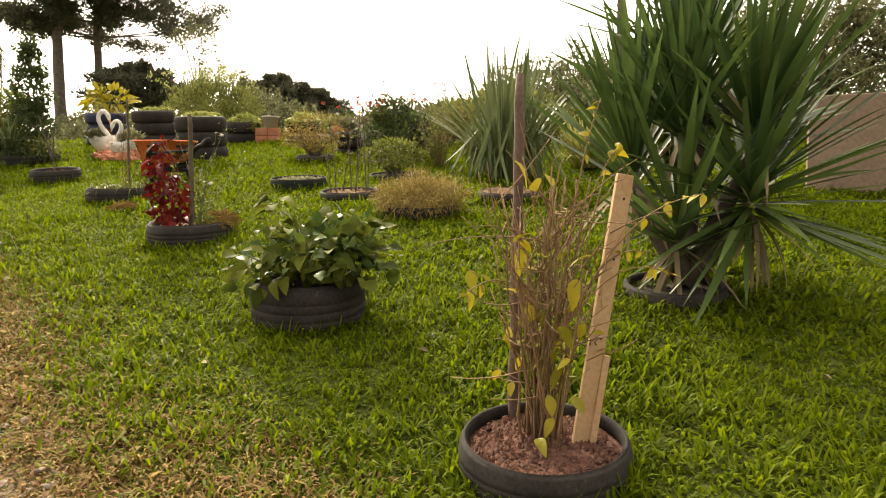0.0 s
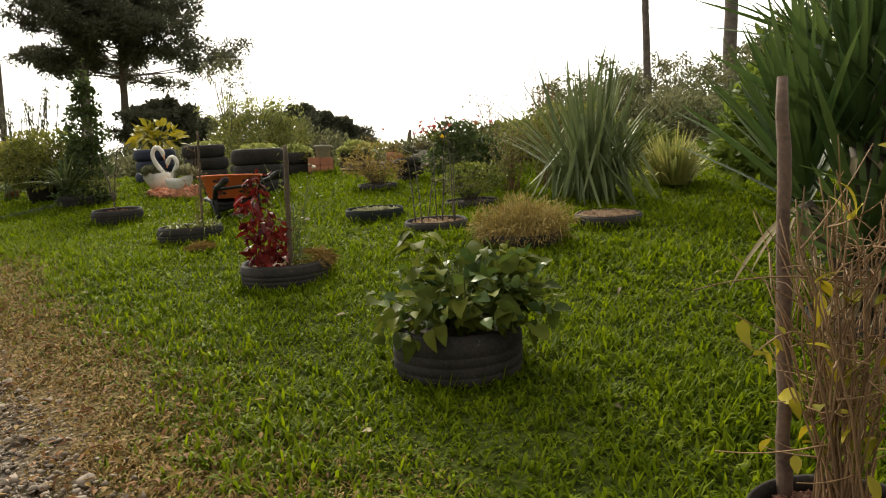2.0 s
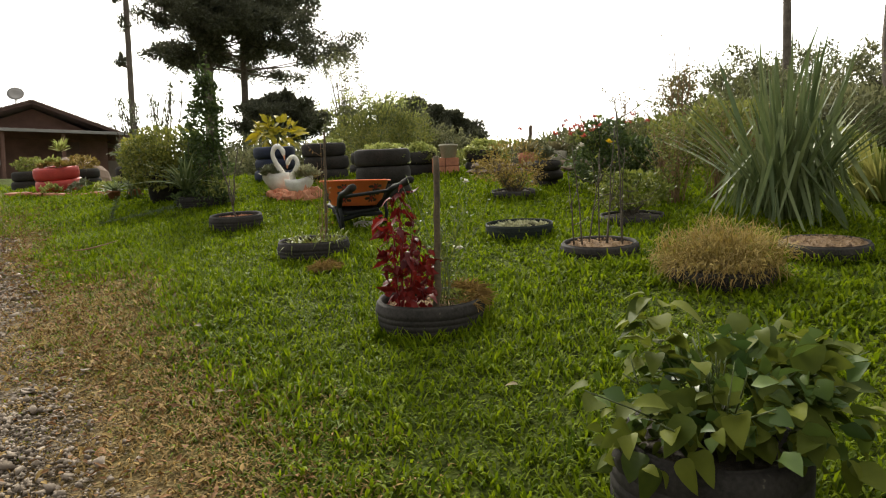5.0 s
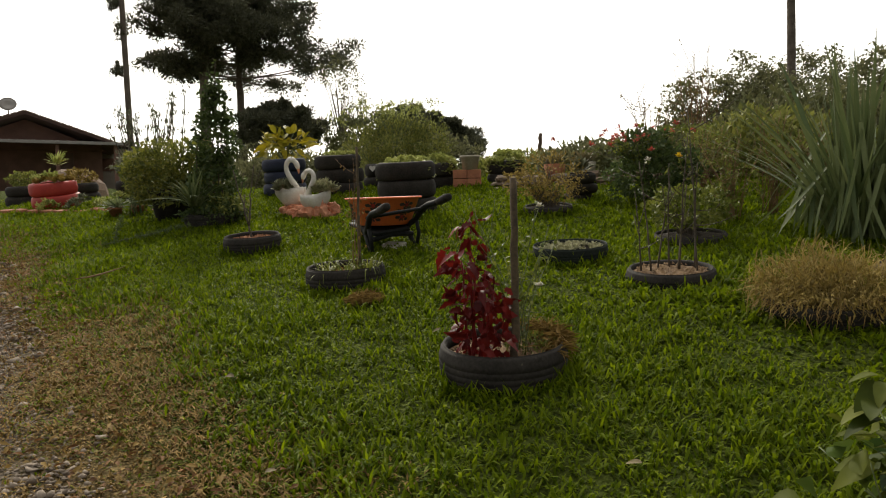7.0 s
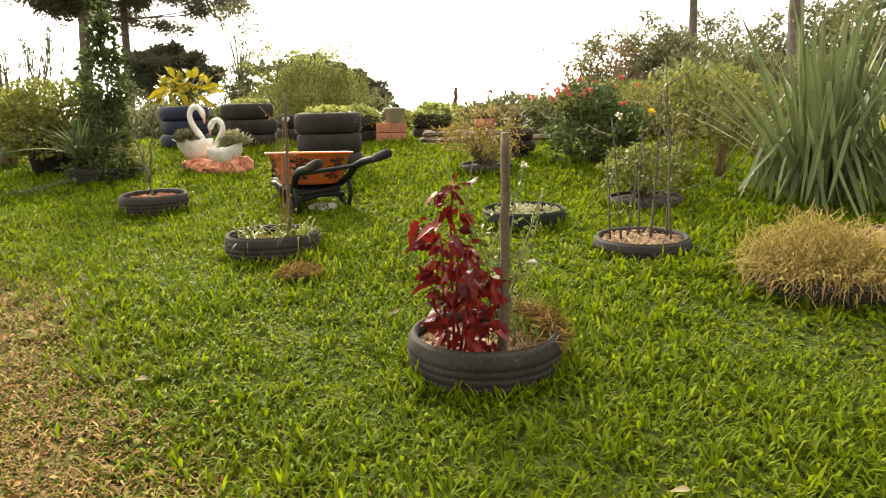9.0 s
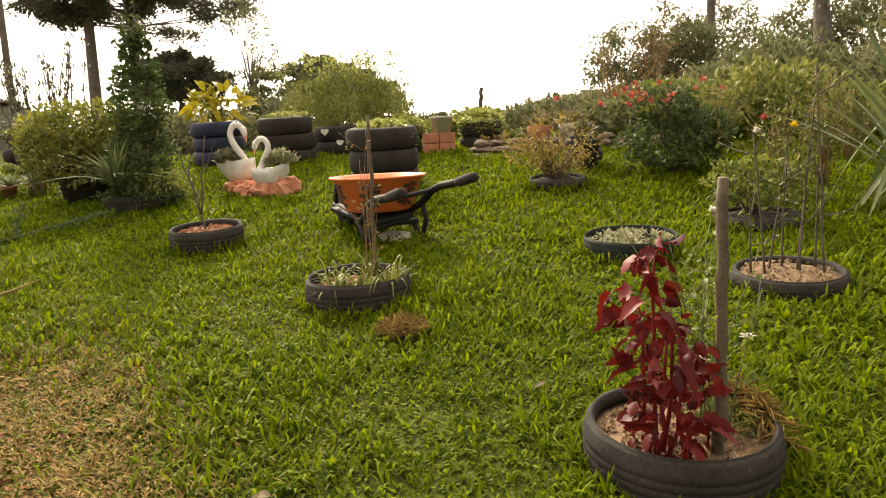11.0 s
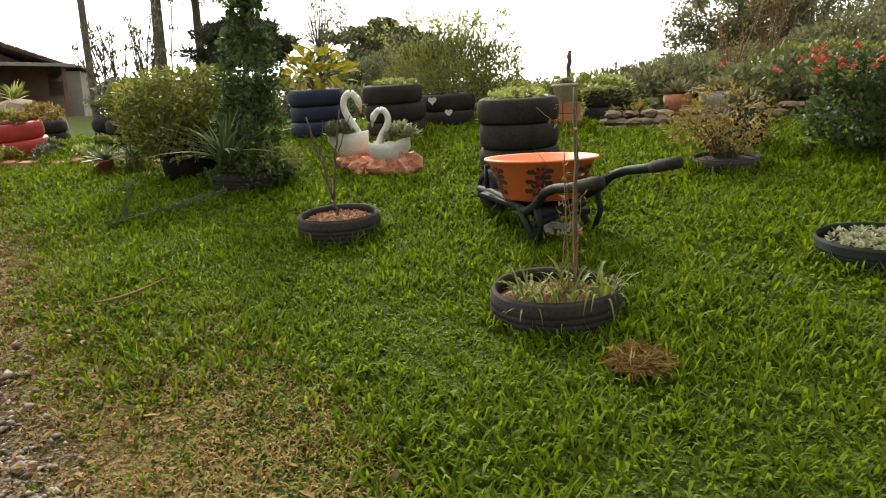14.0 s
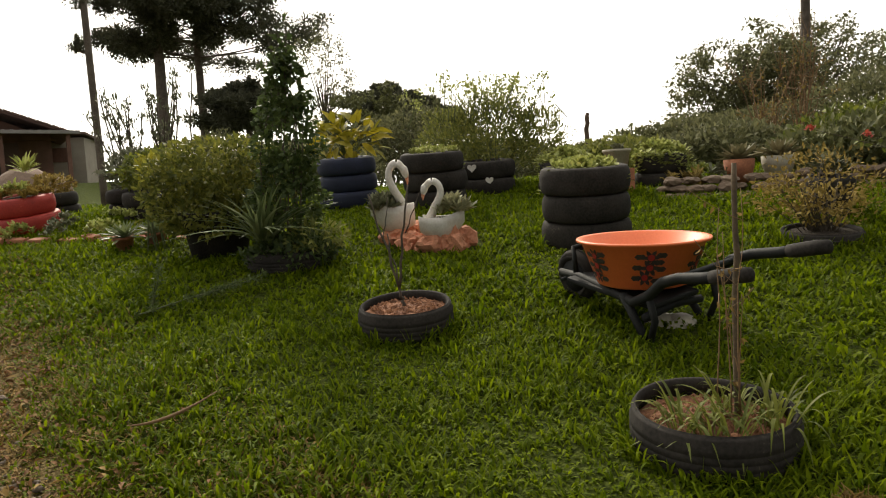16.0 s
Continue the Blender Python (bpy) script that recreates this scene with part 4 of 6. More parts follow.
# ---------------------------------------------------------------- tall plants on the lawn
def leafy_clump(name, label, category, m, n, kinds, material, rng, spread, up_lo, up_hi, z0=0.0, size=(0.7, 1.1), roll=0.25, dead=0):
    t = thing(name, label, category, m)
    a = rng.uniform(0, 6.28, n)
    el = rng.uniform(up_lo, up_hi, n)
    D = np.stack([np.cos(a) * np.cos(el), np.sin(a) * np.cos(el), np.sin(el)], -1)
    P = np.stack([np.cos(a) * spread * rng.uniform(0, 1, n), np.sin(a) * spread * rng.uniform(0, 1, n), np.full(n, z0)], -1)
    leaf_parts(t, kinds, material, P, D, rng.normal(size=n) * roll, rng.uniform(*size, n), rng)
    if dead:
        a = rng.uniform(0, 6.28, dead)
        el = rng.uniform(-0.1, 0.6, dead)
        D = np.stack([np.cos(a) * np.cos(el), np.sin(a) * np.cos(el), np.sin(el)], -1)
        leaf_parts(t, kinds, LP_DEAD, P[:dead], D, rng.normal(size=dead) * roll, rng.uniform(*size, dead), rng, "dead_leaf", "dry straw-coloured leaf")
    return t


rng = np.random.default_rng(31)
flax_kinds = [ovate(1.45, 0.046, d, 0.14, k, STRAP_PTS, STRAP_WID) for k, d in enumerate((0.0, 0.06, 0.14, 0.3, -0.06, 0.05))]
flax = leafy_clump("flax_clump", "big clump of arching grey-green strap leaves", "plant", place(0.66, 7.5, 0, 0, 0.0), 120, flax_kinds, LP_STRAP, rng, 0.2, 1.3, 1.55, 0.0, (0.5, 1.05), 0.7)
# long outer leaves that arch over and hang
arch_kinds = [ovate(1.35, 0.045, d, 0.14, 40 + k, STRAP_PTS, STRAP_WID) for k, d in enumerate((0.45, 0.6, 0.85, 0.5))]
n = 64
a = rng.uniform(0, 6.28, n)
P = np.stack([np.cos(a) * 0.2, np.sin(a) * 0.2, np.full(n, 0.0)], -1)
D = np.stack([np.cos(a) * 0.2, np.sin(a) * 0.2, rng.uniform(0.9, 1.3, n)], -1)
leaf_parts(flax, arch_kinds, LP_STRAP, P, D, rng.normal(size=n) * 0.3, rng.uniform(0.5, 0.92, n), rng)
# broken outer leaves hanging down round the clump
n = 84
a = rng.uniform(0, 6.28, n)
hang_kinds = [ovate(1.0, 0.05, d, 0.1, 60 + k, STRAP_PTS, STRAP_WID) for k, d in enumerate((0.05, -0.12, 0.2))]
rr = rng.uniform(0.1, 0.4, n)
P = np.stack([np.cos(a) * rr, np.sin(a) * rr, rng.uniform(0.35, 0.85, n)], -1)
D = np.stack([np.cos(a) * 0.3 + rng.normal(size=n) * 0.22, np.sin(a) * 0.3 + rng.normal(size=n) * 0.15, -np.ones(n)], -1)
leaf_parts(flax, hang_kinds, LP_STRAP, P, D, rng.uniform(-1.5, 1.5, n), rng.uniform(0.45, 0.85, n), rng)
a = rng.uniform(0, 6.28, 30)
P = np.stack([np.cos(a) * 0.32, np.sin(a) * 0.32, rng.uniform(0.3, 0.6, 30)], -1)
D = np.stack([np.cos(a) * 0.4 + rng.normal(size=30) * 0.3, np.sin(a) * 0.4, -np.ones(30)], -1)
leaf_parts(flax, hang_kinds, LP_DEAD, P, D, rng.uniform(-1.5, 1.5, 30), rng.uniform(0.4, 0.7, 30), rng, "dead_leaf", "dry straw-coloured leaf")

strap_clump("variegated_grass", "arching clump of yellow variegated grass", 1.68, 8.15, 480, 0.82, 0.020, 0.45, L_VARIEG, 32, 0.2, 2.0)

yucca = thing("yucca_plant", "tall many-headed yucca with stiff green leaves", "yucca", place(1.32, 3.8, 0, 0))
rng = np.random.default_rng(52)
yk = [ovate(0.84, 0.044, d, 0.16, 80 + k, STRAP_PTS, STRAP_WID) for k, d in enumerate((0.02, 0.06, 0.12, -0.02))]
ykd = [ovate(0.75, 0.045, d, 0.12, 90 + k, STRAP_PTS, STRAP_WID) for k, d in enumerate((0.35, 0.5))]
for hx, hy, hz, cnt, lo, hi, ax in [(0.33, -0.08, 0.42, 110, -0.55, 1.45, (0.32, -0.08)), (0.40, 0.05, 0.80, 85, 0.2, 1.5, (0.2, 0.0)), (0.02, 0.15, 0.85, 75, 0.55, 1.5, (-0.05, 0.05)), (-0.27, 0.12, 0.58, 60, 0.6, 1.5, (-0.16, 0.05)), (0.16, 0.25, 1.25, 60, 0.4, 1.5, (0.0, 0.05)), (-0.05, -0.02, 0.25, 40, 0.2, 1.3, (-0.1, -0.05))]:
    u = np.linspace(0, 1, 7)[:, None]
    part("trunk", tubes([(np.array([0, 0, 0.05]) * (1 - u) + np.array([hx, hy, hz]) * u, np.linspace(0.055, 0.045, 7))], 8), TWIG_DARK, yucca)
    a, el = rng.uniform(0, 6.28, cnt), np.sort(rng.uniform(lo, hi, cnt))
    D = np.stack([np.cos(a) * np.cos(el) + ax[0], np.sin(a) * np.cos(el) + ax[1], np.sin(el)], -1)
    P = np.array([hx, hy, hz]) + np.stack([np.cos(a) * 0.03, np.sin(a) * 0.03, (el - lo) / (hi - lo) * 0.22], -1)
    leaf_parts(yucca, yk, LP_YUCCA, P, D, rng.normal(size=cnt) * 0.2, rng.uniform(0.75, 1.12, cnt), rng)
    k = 18
    a, el = rng.uniform(0, 6.28, k), rng.uniform(-1.2, -0.2, k)
    D = np.stack([np.cos(a) * np.cos(el), np.sin(a) * np.cos(el), np.sin(el)], -1)
    leaf_parts(yucca, ykd, LP_DEAD, np.tile([hx, hy, hz], (k, 1)), D, rng.normal(size=k) * 0.3, rng.uniform(0.45, 0.75, k), rng, "dead_leaf", "dry hanging yucca leaf")

shrub("edge_shrub", "leafy green shrub with lime young tips", 2.35, 6.75, [(0, 0, 0.75, 0.55, 0.5, 0.5), (0.15, 0, 1.25, 0.4, 0.35, 0.35), (-0.3, 0, 0.55, 0.4, 0.4, 0.3)], 2000, 0.145, 0.08, L_EDGE, 53, 14, TWIG_DARK, stem_r=0.014)

# ---------------------------------------------------------------- first tyre: dry vine, stake, plank
rng = np.random.default_rng(61)
vine = thing("dry_vine", "half-dry twiggy vine with few yellow leaves", "plant", place(0.345, 2.22, 0, 0, 0.05))
ways = twig_bunch(rng, (-0.03, 0, 0), 50, 0.86, 0.10, 0.0042, 2, 0.14)
for k in range(6):
    z0 = rng.uniform(0.25, 0.7)
    d = rand_dirs(rng, 1, 0.25)[0] * rng.uniform(0.25, 0.5)
    u = np.linspace(0, 1, 7)[:, None]
    ways.append((np.array([0.0, 0, z0]) + d * u + np.array([0, 0, -0.1]) * u ** 2, np.linspace(0.0028, 0.0012, 7)))
for k, (ex, ey, ez) in enumerate([(0.42, 0.0, 0.55), (0.36, 0.05, 0.62), (0.15, 0.0, 1.12), (0.22, 0.02, 0.98), (0.50, 0.05, 0.82), (-0.30, -0.1, 0.5)]):
    u = np.linspace(0, 1, 9)[:, None]
    e, s = np.array([ex, ey, ez]), np.array([0.02, 0, 0.35])
    ways.append((s * (1 - u) + e * u + np.array([0, 0, 0.12]) * np.sin(u * 3.14), np.linspace(0.0035, 0.0014, 9)))
for k in range(120):
    b = np.array([rng.normal() * 0.06 + 0.02, rng.normal() * 0.05, rng.uniform(0.3, 0.8)])
    d = rand_dirs(rng, 1, 0.7)[0] * rng.uniform(0.08, 0.2)
    u = np.linspace(0, 1, 5)[:, None]
    ways.insert(60, (b + d * u + rng.normal(size=(5, 3)) * 0.006, np.linspace(0.0026, 0.0012, 5)))
for w_ in ways[:60]:
    part("stem", tubes([w_], 5), TWIG, vine)
tagged(part("twigwork", tubes(ways[60:], 4), TWIG, vine), kind="stuff")
vk = [ovate(0.062, 0.036, d, 0.12, 200 + k) for k, d in enumerate((0.2, 0.5, 0.8))]
P = tips(ways[-6:], rng, 6, 0.55)
h = len(P) // 2
leaf_parts(vine, vk, LP_YELLOW, P[:h], rand_dirs(rng, h, -0.3), rng.normal(size=h) * 0.6, rng.uniform(0.3, 0.62, h), rng, "leaf", "yellowing vine leaf")
leaf_parts(vine, vk, LP_BROAD, P[h:], rand_dirs(rng, len(P) - h, -0.3), rng.normal(size=len(P) - h) * 0.6, rng.uniform(0.4, 0.9, len(P) - h), rng)
P = tips(ways[:120], rng, 1, 0.3)[:46]
leaf_parts(vine, vk, LP_DEAD, P, rand_dirs(rng, len(P), -0.4), rng.normal(size=len(P)) * 0.6, rng.uniform(0.6, 1.3, len(P)), rng, "dry_leaf", "curled pale dry leaf")
leaf_parts(vine, vk, LP_BROAD, np.array([[-0.02, -0.1, 0.2], [0.05, -0.12, 0.2], [0.0, -0.08, 0.12], [-0.05, -0.1, 0.06]]), np.array([[0.2, -0.5, -0.8], [0.5, -0.6, -0.5], [-0.4, -0.4, -0.4], [0.1, -1, 0.2]]), (0, 0.4, -0.3, 0.2), (1.1, 1.0, 0.9, 1.0), rng)
stick("wooden_stake", "round weathered brown wooden stake in a tyre", place(0.247, 2.40, 0, 0), 1.24, 0.021, 0.0185, STAKE, 1, (0.012, 0.0))

plank = thing("leaning_plank", "pale sawn wooden plank leaning from a tyre", "plank", Matrix.Translation((0.43, 2.19, 0.31)) @ pose(0, 0, 0, -5, 10.5, 6))
bm = bmesh.new()
box(bm, 0.055, 0.022, 0.98, Matrix.Translation((0, 0, 0.47)), 0.002)
part("board", bm, PLANK, plank)
bm = bmesh.new()
box(bm, 0.022, 0.02, 0.34, Matrix.Translation((0.034, -0.012, 0.2)), 0.002)
part("splint", bm, PLANK, plank, "short split offcut nailed alongside")
for zz in (0.42, 0.68, 0.88):
    part("nail_head", lathe([(0.0, 0.002), (0.003, 0.0015), (0.004, 0.0)], 8), BLACKPAINT, plank, m=pose(0.006, -0.0115, zz, 90, 0, 0))

# ---------------------------------------------------------------- hydrangea
rng = np.random.default_rng(33)
hyd = thing("hydrangea_plant", "leafy hydrangea with broad drooping green leaves", "plant", place(-0.66, 3.5, 0, 0.5, 0.10))
ways = twig_bunch(rng, (0, 0, 0.05), 34, 0.34, 0.16, 0.0045, 1, 0.05)
for w_ in ways:
    part("stem", tubes([w_], 5), GREENSTEM, hyd)
hk = [ovate(0.125, 0.098, d, 0.16, 300 + k, wid=(0.08, 0.7, 1.0, 0.98, 0.72, 0.36, 0.03)) for k, d in enumerate((0.15, 0.35, 0.6, 0.9))]
P, d = bush_cloud(rng, 285, [(0, 0, 0.24, 0.36, 0.30, 0.13), (-0.2, -0.12, 0.16, 0.20, 0.18, 0.1), (0.24, -0.1, 0.2, 0.22, 0.18, 0.12), (0.18, 0.05, 0.36, 0.17, 0.16, 0.08)], 0.3)
D = d + rng.normal(size=(285, 3)) * 0.55
D[:, 2] = D[:, 2] * 0.55 + 0.12
leaf_parts(hyd, hk, LP_BROAD, P, D, rng.normal(size=285) * 0.6, 0.32 + 0.52 * rng.uniform(0, 1, 285) ** 1.4, rng)
n = 320
P, d = bush_cloud(rng, n, [(0.02, 0, 0.22, 0.36, 0.30, 0.14), (0.16, 0.0, 0.33, 0.18, 0.16, 0.1)], 0.15)
tagged(part("inner_foliage", leaf_mesh(P, d + rng.normal(size=(n, 3)) * 0.7 + np.array([0, 0, 0.3]), rand_dirs(rng, n, 1.2), 0.075 * rng.uniform(0.5, 1.2, n), 0.055 * rng.uniform(0.6, 1.2, n)), L_BROAD, hyd), kind="stuff")
a = rng.uniform(0, 6.28, 26)
P = np.stack([-0.17 + 0.035 * np.cos(a), 0.03 + 0.035 * np.sin(a), np.linspace(0.3, 0.54, 26)], -1)
leaf_parts(hyd, hk, LP_BROAD, P, np.stack([np.cos(a), np.sin(a), rng.uniform(-0.3, 0.5, 26)], -1), rng.normal(size=26) * 0.3, rng.uniform(0.45, 0.8, 26), rng)

# ---------------------------------------------------------------- tyre with the crimson plant
rng = np.random.default_rng(34)
red = thing("red_leaved_plant", "upright plant with drooping crimson leaves", "plant", place(-1.95, 4.9, 0, 0, 0.10))
ways = []
for k, (ex, ey, h) in enumerate([(0.0, 0.0, 0.62), (0.07, 0.02, 0.42), (-0.05, 0.0, 0.46), (0.10, -0.02, 0.34), (0.02, -0.05, 0.38)]):
    u = np.linspace(0, 1, 7)[:, None]
    w_ = (np.array([ex * 0.3, ey * 0.3, -0.03]) * (1 - u) + np.array([ex, ey, h]) * u + rng.normal(size=(7, 3)) * 0.006, np.linspace(0.008, 0.004, 7))
    ways.append(w_)
    part("stem", tubes([w_], 6), L_RED, red)
rk = [ovate(0.085, 0.066, d, c, 400 + k, (0.0, 0.12, 0.28, 0.4, 0.55, 0.7, 0.86, 1.0), (0.06, 0.8, 0.62, 1.0, 0.66, 0.82, 0.36, 0.03)) for k, (d, c) in enumerate(((0.35, 0.25), (0.8, 0.1), (1.2, 0.3), (0.6, -0.15)))]
for z0, r, cx, cnt in [(0.61, 0.045, -0.015, 14), (0.59, 0.03, 0.02, 8), (0.48, 0.10, -0.03, 22), (0.40, 0.09, 0.01, 30), (0.32, 0.12, 0.03, 44), (0.24, 0.13, 0.05, 50), (0.15, 0.12, 0.05, 46), (0.07, 0.10, 0.04, 26)]:
    a = rng.uniform(0, 6.28, cnt)
    rr = r * np.sqrt(rng.uniform(0.08, 1.0, cnt))
    P = np.stack([cx + rr * np.cos(a), rr * np.sin(a) * 0.9, z0 + rng.normal(size=cnt) * 0.032], -1)
    D = np.stack([np.cos(a) + rng.normal(size=cnt) * 0.5, np.sin(a) + rng.normal(size=cnt) * 0.5, rng.uniform(-1.1, 0.35, cnt)], -1)
    leaf_parts(red, rk, LP_RED, P, D, rng.normal(size=cnt) * 1.1, rng.uniform(0.34, 0.8, cnt), rng)
stick("wooden_stake", "rough bark-brown stick with broken top in a tyre", place(-1.765, 4.9, 0, 0, 0.0), 0.92, 0.018, 0.0165, STAKE_PALE, 2, (0.012, 0.0))
rng = np.random.default_rng(35)
rosy = thing("rose_seedling", "thin leggy rose with two pale blooms", "plant", place(-1.74, 5.02, 0, 0, 0.1))
ways = twig_bunch(rng, (0, 0, 0), 9, 0.66, 0.16, 0.0034, 4, 0.07)
tagged(part("twigwork", tubes(ways, 5), GREENSTEM, rosy), kind="stuff")
P = tips(ways, rng, 4, 0.3)
part("foliage", leaf_mesh(P, rand_dirs(rng, len(P)), rand_dirs(rng, len(P), 1.5), 0.032, 0.016), L_BUSH, rosy)
for q in (0, 4, 8):
    c = ways[q][0][-1]
    part("flower", rosette(c[None], rng, 16, 0.024, 0.02, 1.1), PETAL_WHITE, rosy, "pale pinkish white rose")
rng = np.random.default_rng(36)
a = rng.normal(0.45, 0.4, 420)
rr = rng.normal(0.265, 0.03, 420)
hay = np.stack([rr * np.cos(a), rr * np.sin(a), 0.145 + rng.normal(size=420) * 0.01 - 1.1 * np.maximum(0, rr - 0.29)], -1)
tuft = thing("straw_heap", "heap of dry straw spilling over a tyre", "straw", place(-1.83, 5.06))
tagged(part("straw", leaf_cards(hay, rand_dirs(rng, 420) * np.array([1, 1, 0.3]), rand_dirs(rng, 420, 2), 0.09, 0.005), DRYGRASS, tuft), kind="stuff")
hay = disc(rng, 260, 0.12, 0.125, 0.025) + np.array([0.13, 0.02, 0])
weeds = thing("weeds", "small green weeds on dry soil", "weeds", place(-1.83, 5.06))
tagged(part("foliage", leaf_cards(hay, rand_dirs(rng, 260, 0.6), rand_dirs(rng, 260, 1), 0.03, 0.01), L_BUSH, weeds), kind="stuff")

# ---------------------------------------------------------------- tyre with grassy plants
rng = np.random.default_rng(37)
for k, (ax, ay) in enumerate([(-0.12, 0.02), (0.02, -0.1), (0.13, 0.0), (0.06, 0.1), (-0.02, 0.05), (0.17, -0.08), (-0.06, -0.12), (0.19, 0.03), (-0.15, -0.07)]):
    strap_clump("agapanthus_tuft", "small tuft of narrow arching green leaves", 0, 0, 17, 0.38, 0.013, 0.8, L_BUSH, 500 + k, 0.03, 1.2, m=place(-3.06 + ax, 6.62 + ay, 0, 0, 0.04))
stick("wooden_stake", "slim pale stick tied to a dead stem", place(-2.985, 6.68, 0, 0), 0.97, 0.0115, 0.010, STAKE_PALE, 3, (0.005, 0.0))
twine = thing("dead_climber", "dry leafless climber round a stick", "plant", place(-3.02, 6.66, 0, 0, 0.1))
ways = twig_bunch(rng, (0, 0, 0), 5, 0.72, 0.05, 0.003, 3, 0.05)
tagged(part("twigwork", tubes(ways, 5), TWIG, twine), kind="stuff")
P = tips(ways, rng, 2, 0.4)
part("foliage", leaf_mesh(P, rand_dirs(rng, len(P)), rand_dirs(rng, len(P), 1), 0.026, 0.012), DRYGRASS, twine)
dead = thing("dead_grass_patch", "round patch of dry straw on the lawn", "straw", place(-2.8, 6.14, 0, 1, 0.0))
P = disc(rng, 1500, 0.105, 0.04, 0.012)
D = rng.normal(size=(1500, 3)) * np.array([1, 1, 0.28])
tagged(part("straw", leaf_cards(P, D, rand_dirs(rng, 1500, 2), 0.055 * rng.uniform(0.4, 1.3, 1500), 0.005), DRYGRASS, dead), kind="stuff")
HOLES.append((-2.8, 6.14, 0.1))

# ---------------------------------------------------------------- bare sapling, succulent basin, rose twigs, golden cushion
rng = np.random.default_rng(38)
sap = thing("bare_sapling", "thin leafless forked sapling in red earth", "sapling", place(-4.37, 7.9, 0, 0, 0.12))
u = np.linspace(0, 1, 9)[:, None]
for s, e, r in [((0, 0, 0), (-0.02, 0, 0.1), 0.008), ((-0.02, 0, 0.1), (-0.17, 0.03, 0.62), 0.006), ((-0.02, 0, 0.1), (0.06, -0.02, 0.66), 0.006), ((-0.02, 0, 0.1), (-0.08, 0.05, 0.4), 0.004), ((0.03, 0, 0.4), (0.12, 0.0, 0.62), 0.003), ((-0.1, 0.01, 0.36), (-0.06, 0.02, 0.6), 0.003)]:
    pts = np.array(s) * (1 - u) + np.array(e) * u + rng.normal(size=(9, 3)) * 0.006 * np.sin(u * 3.14)
    part("branch", tubes([(pts, np.linspace(r * 1.4, r * 0.8, 9))], 6), TWIG_DARK, sap)
P = disc(rng, 62, 0.235, 0.06, 0.008)
bed = thing("succulents", "basin packed with small pale green rosettes", "succulents", place(-1.48, 7.2, 0, 0.55))
tagged(part("rosette", rosette(P, rng, 18, 0.044, 0.021, 1.0), L_PALE, bed), kind="stuff")
rng = np.random.default_rng(39)
roses = thing("rose_plants", "leggy bare rose stems with few leaves", "rose", place(-0.86, 6.47, 0, 0, 0.06))
ways = []
for bx, by, h in [(-0.18, 0.0, 0.62), (-0.16, 0.03, 0.5), (0.02, 0.02, 0.66), (0.05, -0.02, 0.7), (0.0, 0.05, 0.58), (0.16, 0.0, 0.74), (0.18, 0.04, 0.5), (-0.05, 0.08, 0.55)]:
    ways += twig_bunch(rng, (bx, by, 0), 1, h * 1.35, 0.05, 0.0068, 3, 0.04)
for w_ in ways:
    part("stem", tubes([w_], 5), TWIG_DARK, roses)
P = tips(ways, rng, 3, 0.4)
part("foliage", leaf_mesh(P, rand_dirs(rng, len(P)), rand_dirs(rng, len(P), 1.5), 0.035, 0.02), L_BUSH, roses)
for c, mt, lb in (((-0.12, 0.1, 0.72), PETAL_WHITE, "white flower"), ((0.08, 0.12, 0.74), PETAL_YEL, "yellow flower"), ((-0.1, 0.06, 0.78), PETAL_RED, "deep pink flower")):
    part("flower", rosette(np.array([c]), rng, 22, 0.032, 0.024, 1.1), mt, roses, lb)
rng = np.random.default_rng(40)
gold = thing("golden_shrub", "low cushion of golden dry twiggy stems", "shrub", place(-0.18, 5.74, 0, 0.7, 0.0))
n = 4200
P, d = bush_cloud(rng, n, [(0, 0, 0.12, 0.36, 0.31, 0.13), (0.14, 0, 0.2, 0.25, 0.22, 0.12), (-0.2, 0.05, 0.16, 0.2, 0.2, 0.12), (-0.02, 0.1, 0.26, 0.14, 0.14, 0.1)], 0.2)
D = d * 0.4 + rng.normal(size=(n, 3)) * 0.8 + np.array([0, 0, 0.4])
tagged(part("twigwork", strap_mesh(P, D, 0.10 * rng.uniform(0.3, 1.7, n), 0.0045, 0.3, 3), L_GOLD, gold), kind="stuff")
n = 130
a = rng.uniform(3.3, 6.1, n)
P = np.stack([0.31 * np.cos(a), 0.28 * np.sin(a), rng.uniform(0.06, 0.16, n)], -1)
D = np.stack([np.cos(a) * 0.6 + rng.normal(size=n) * 0.5, np.sin(a) * 0.6, rng.uniform(0.2, 0.9, n)], -1)
tagged(part("fringe", strap_mesh(P, D, 0.1 * rng.uniform(0.5, 1.1, n), 0.005, 1.1, 5), DRYGRASS, gold, "pale curling dry fringe"), kind="stuff")
n = 1500
P, d = bush_cloud(rng, n, [(0, 0, 0.16, 0.40, 0.34, 0.13)], 0.4)
part("foliage", leaf_mesh(P, d + rng.normal(size=(n, 3)) * 0.4, rand_dirs(rng, n, 1), 0.035, 0.009), L_GOLD, gold)

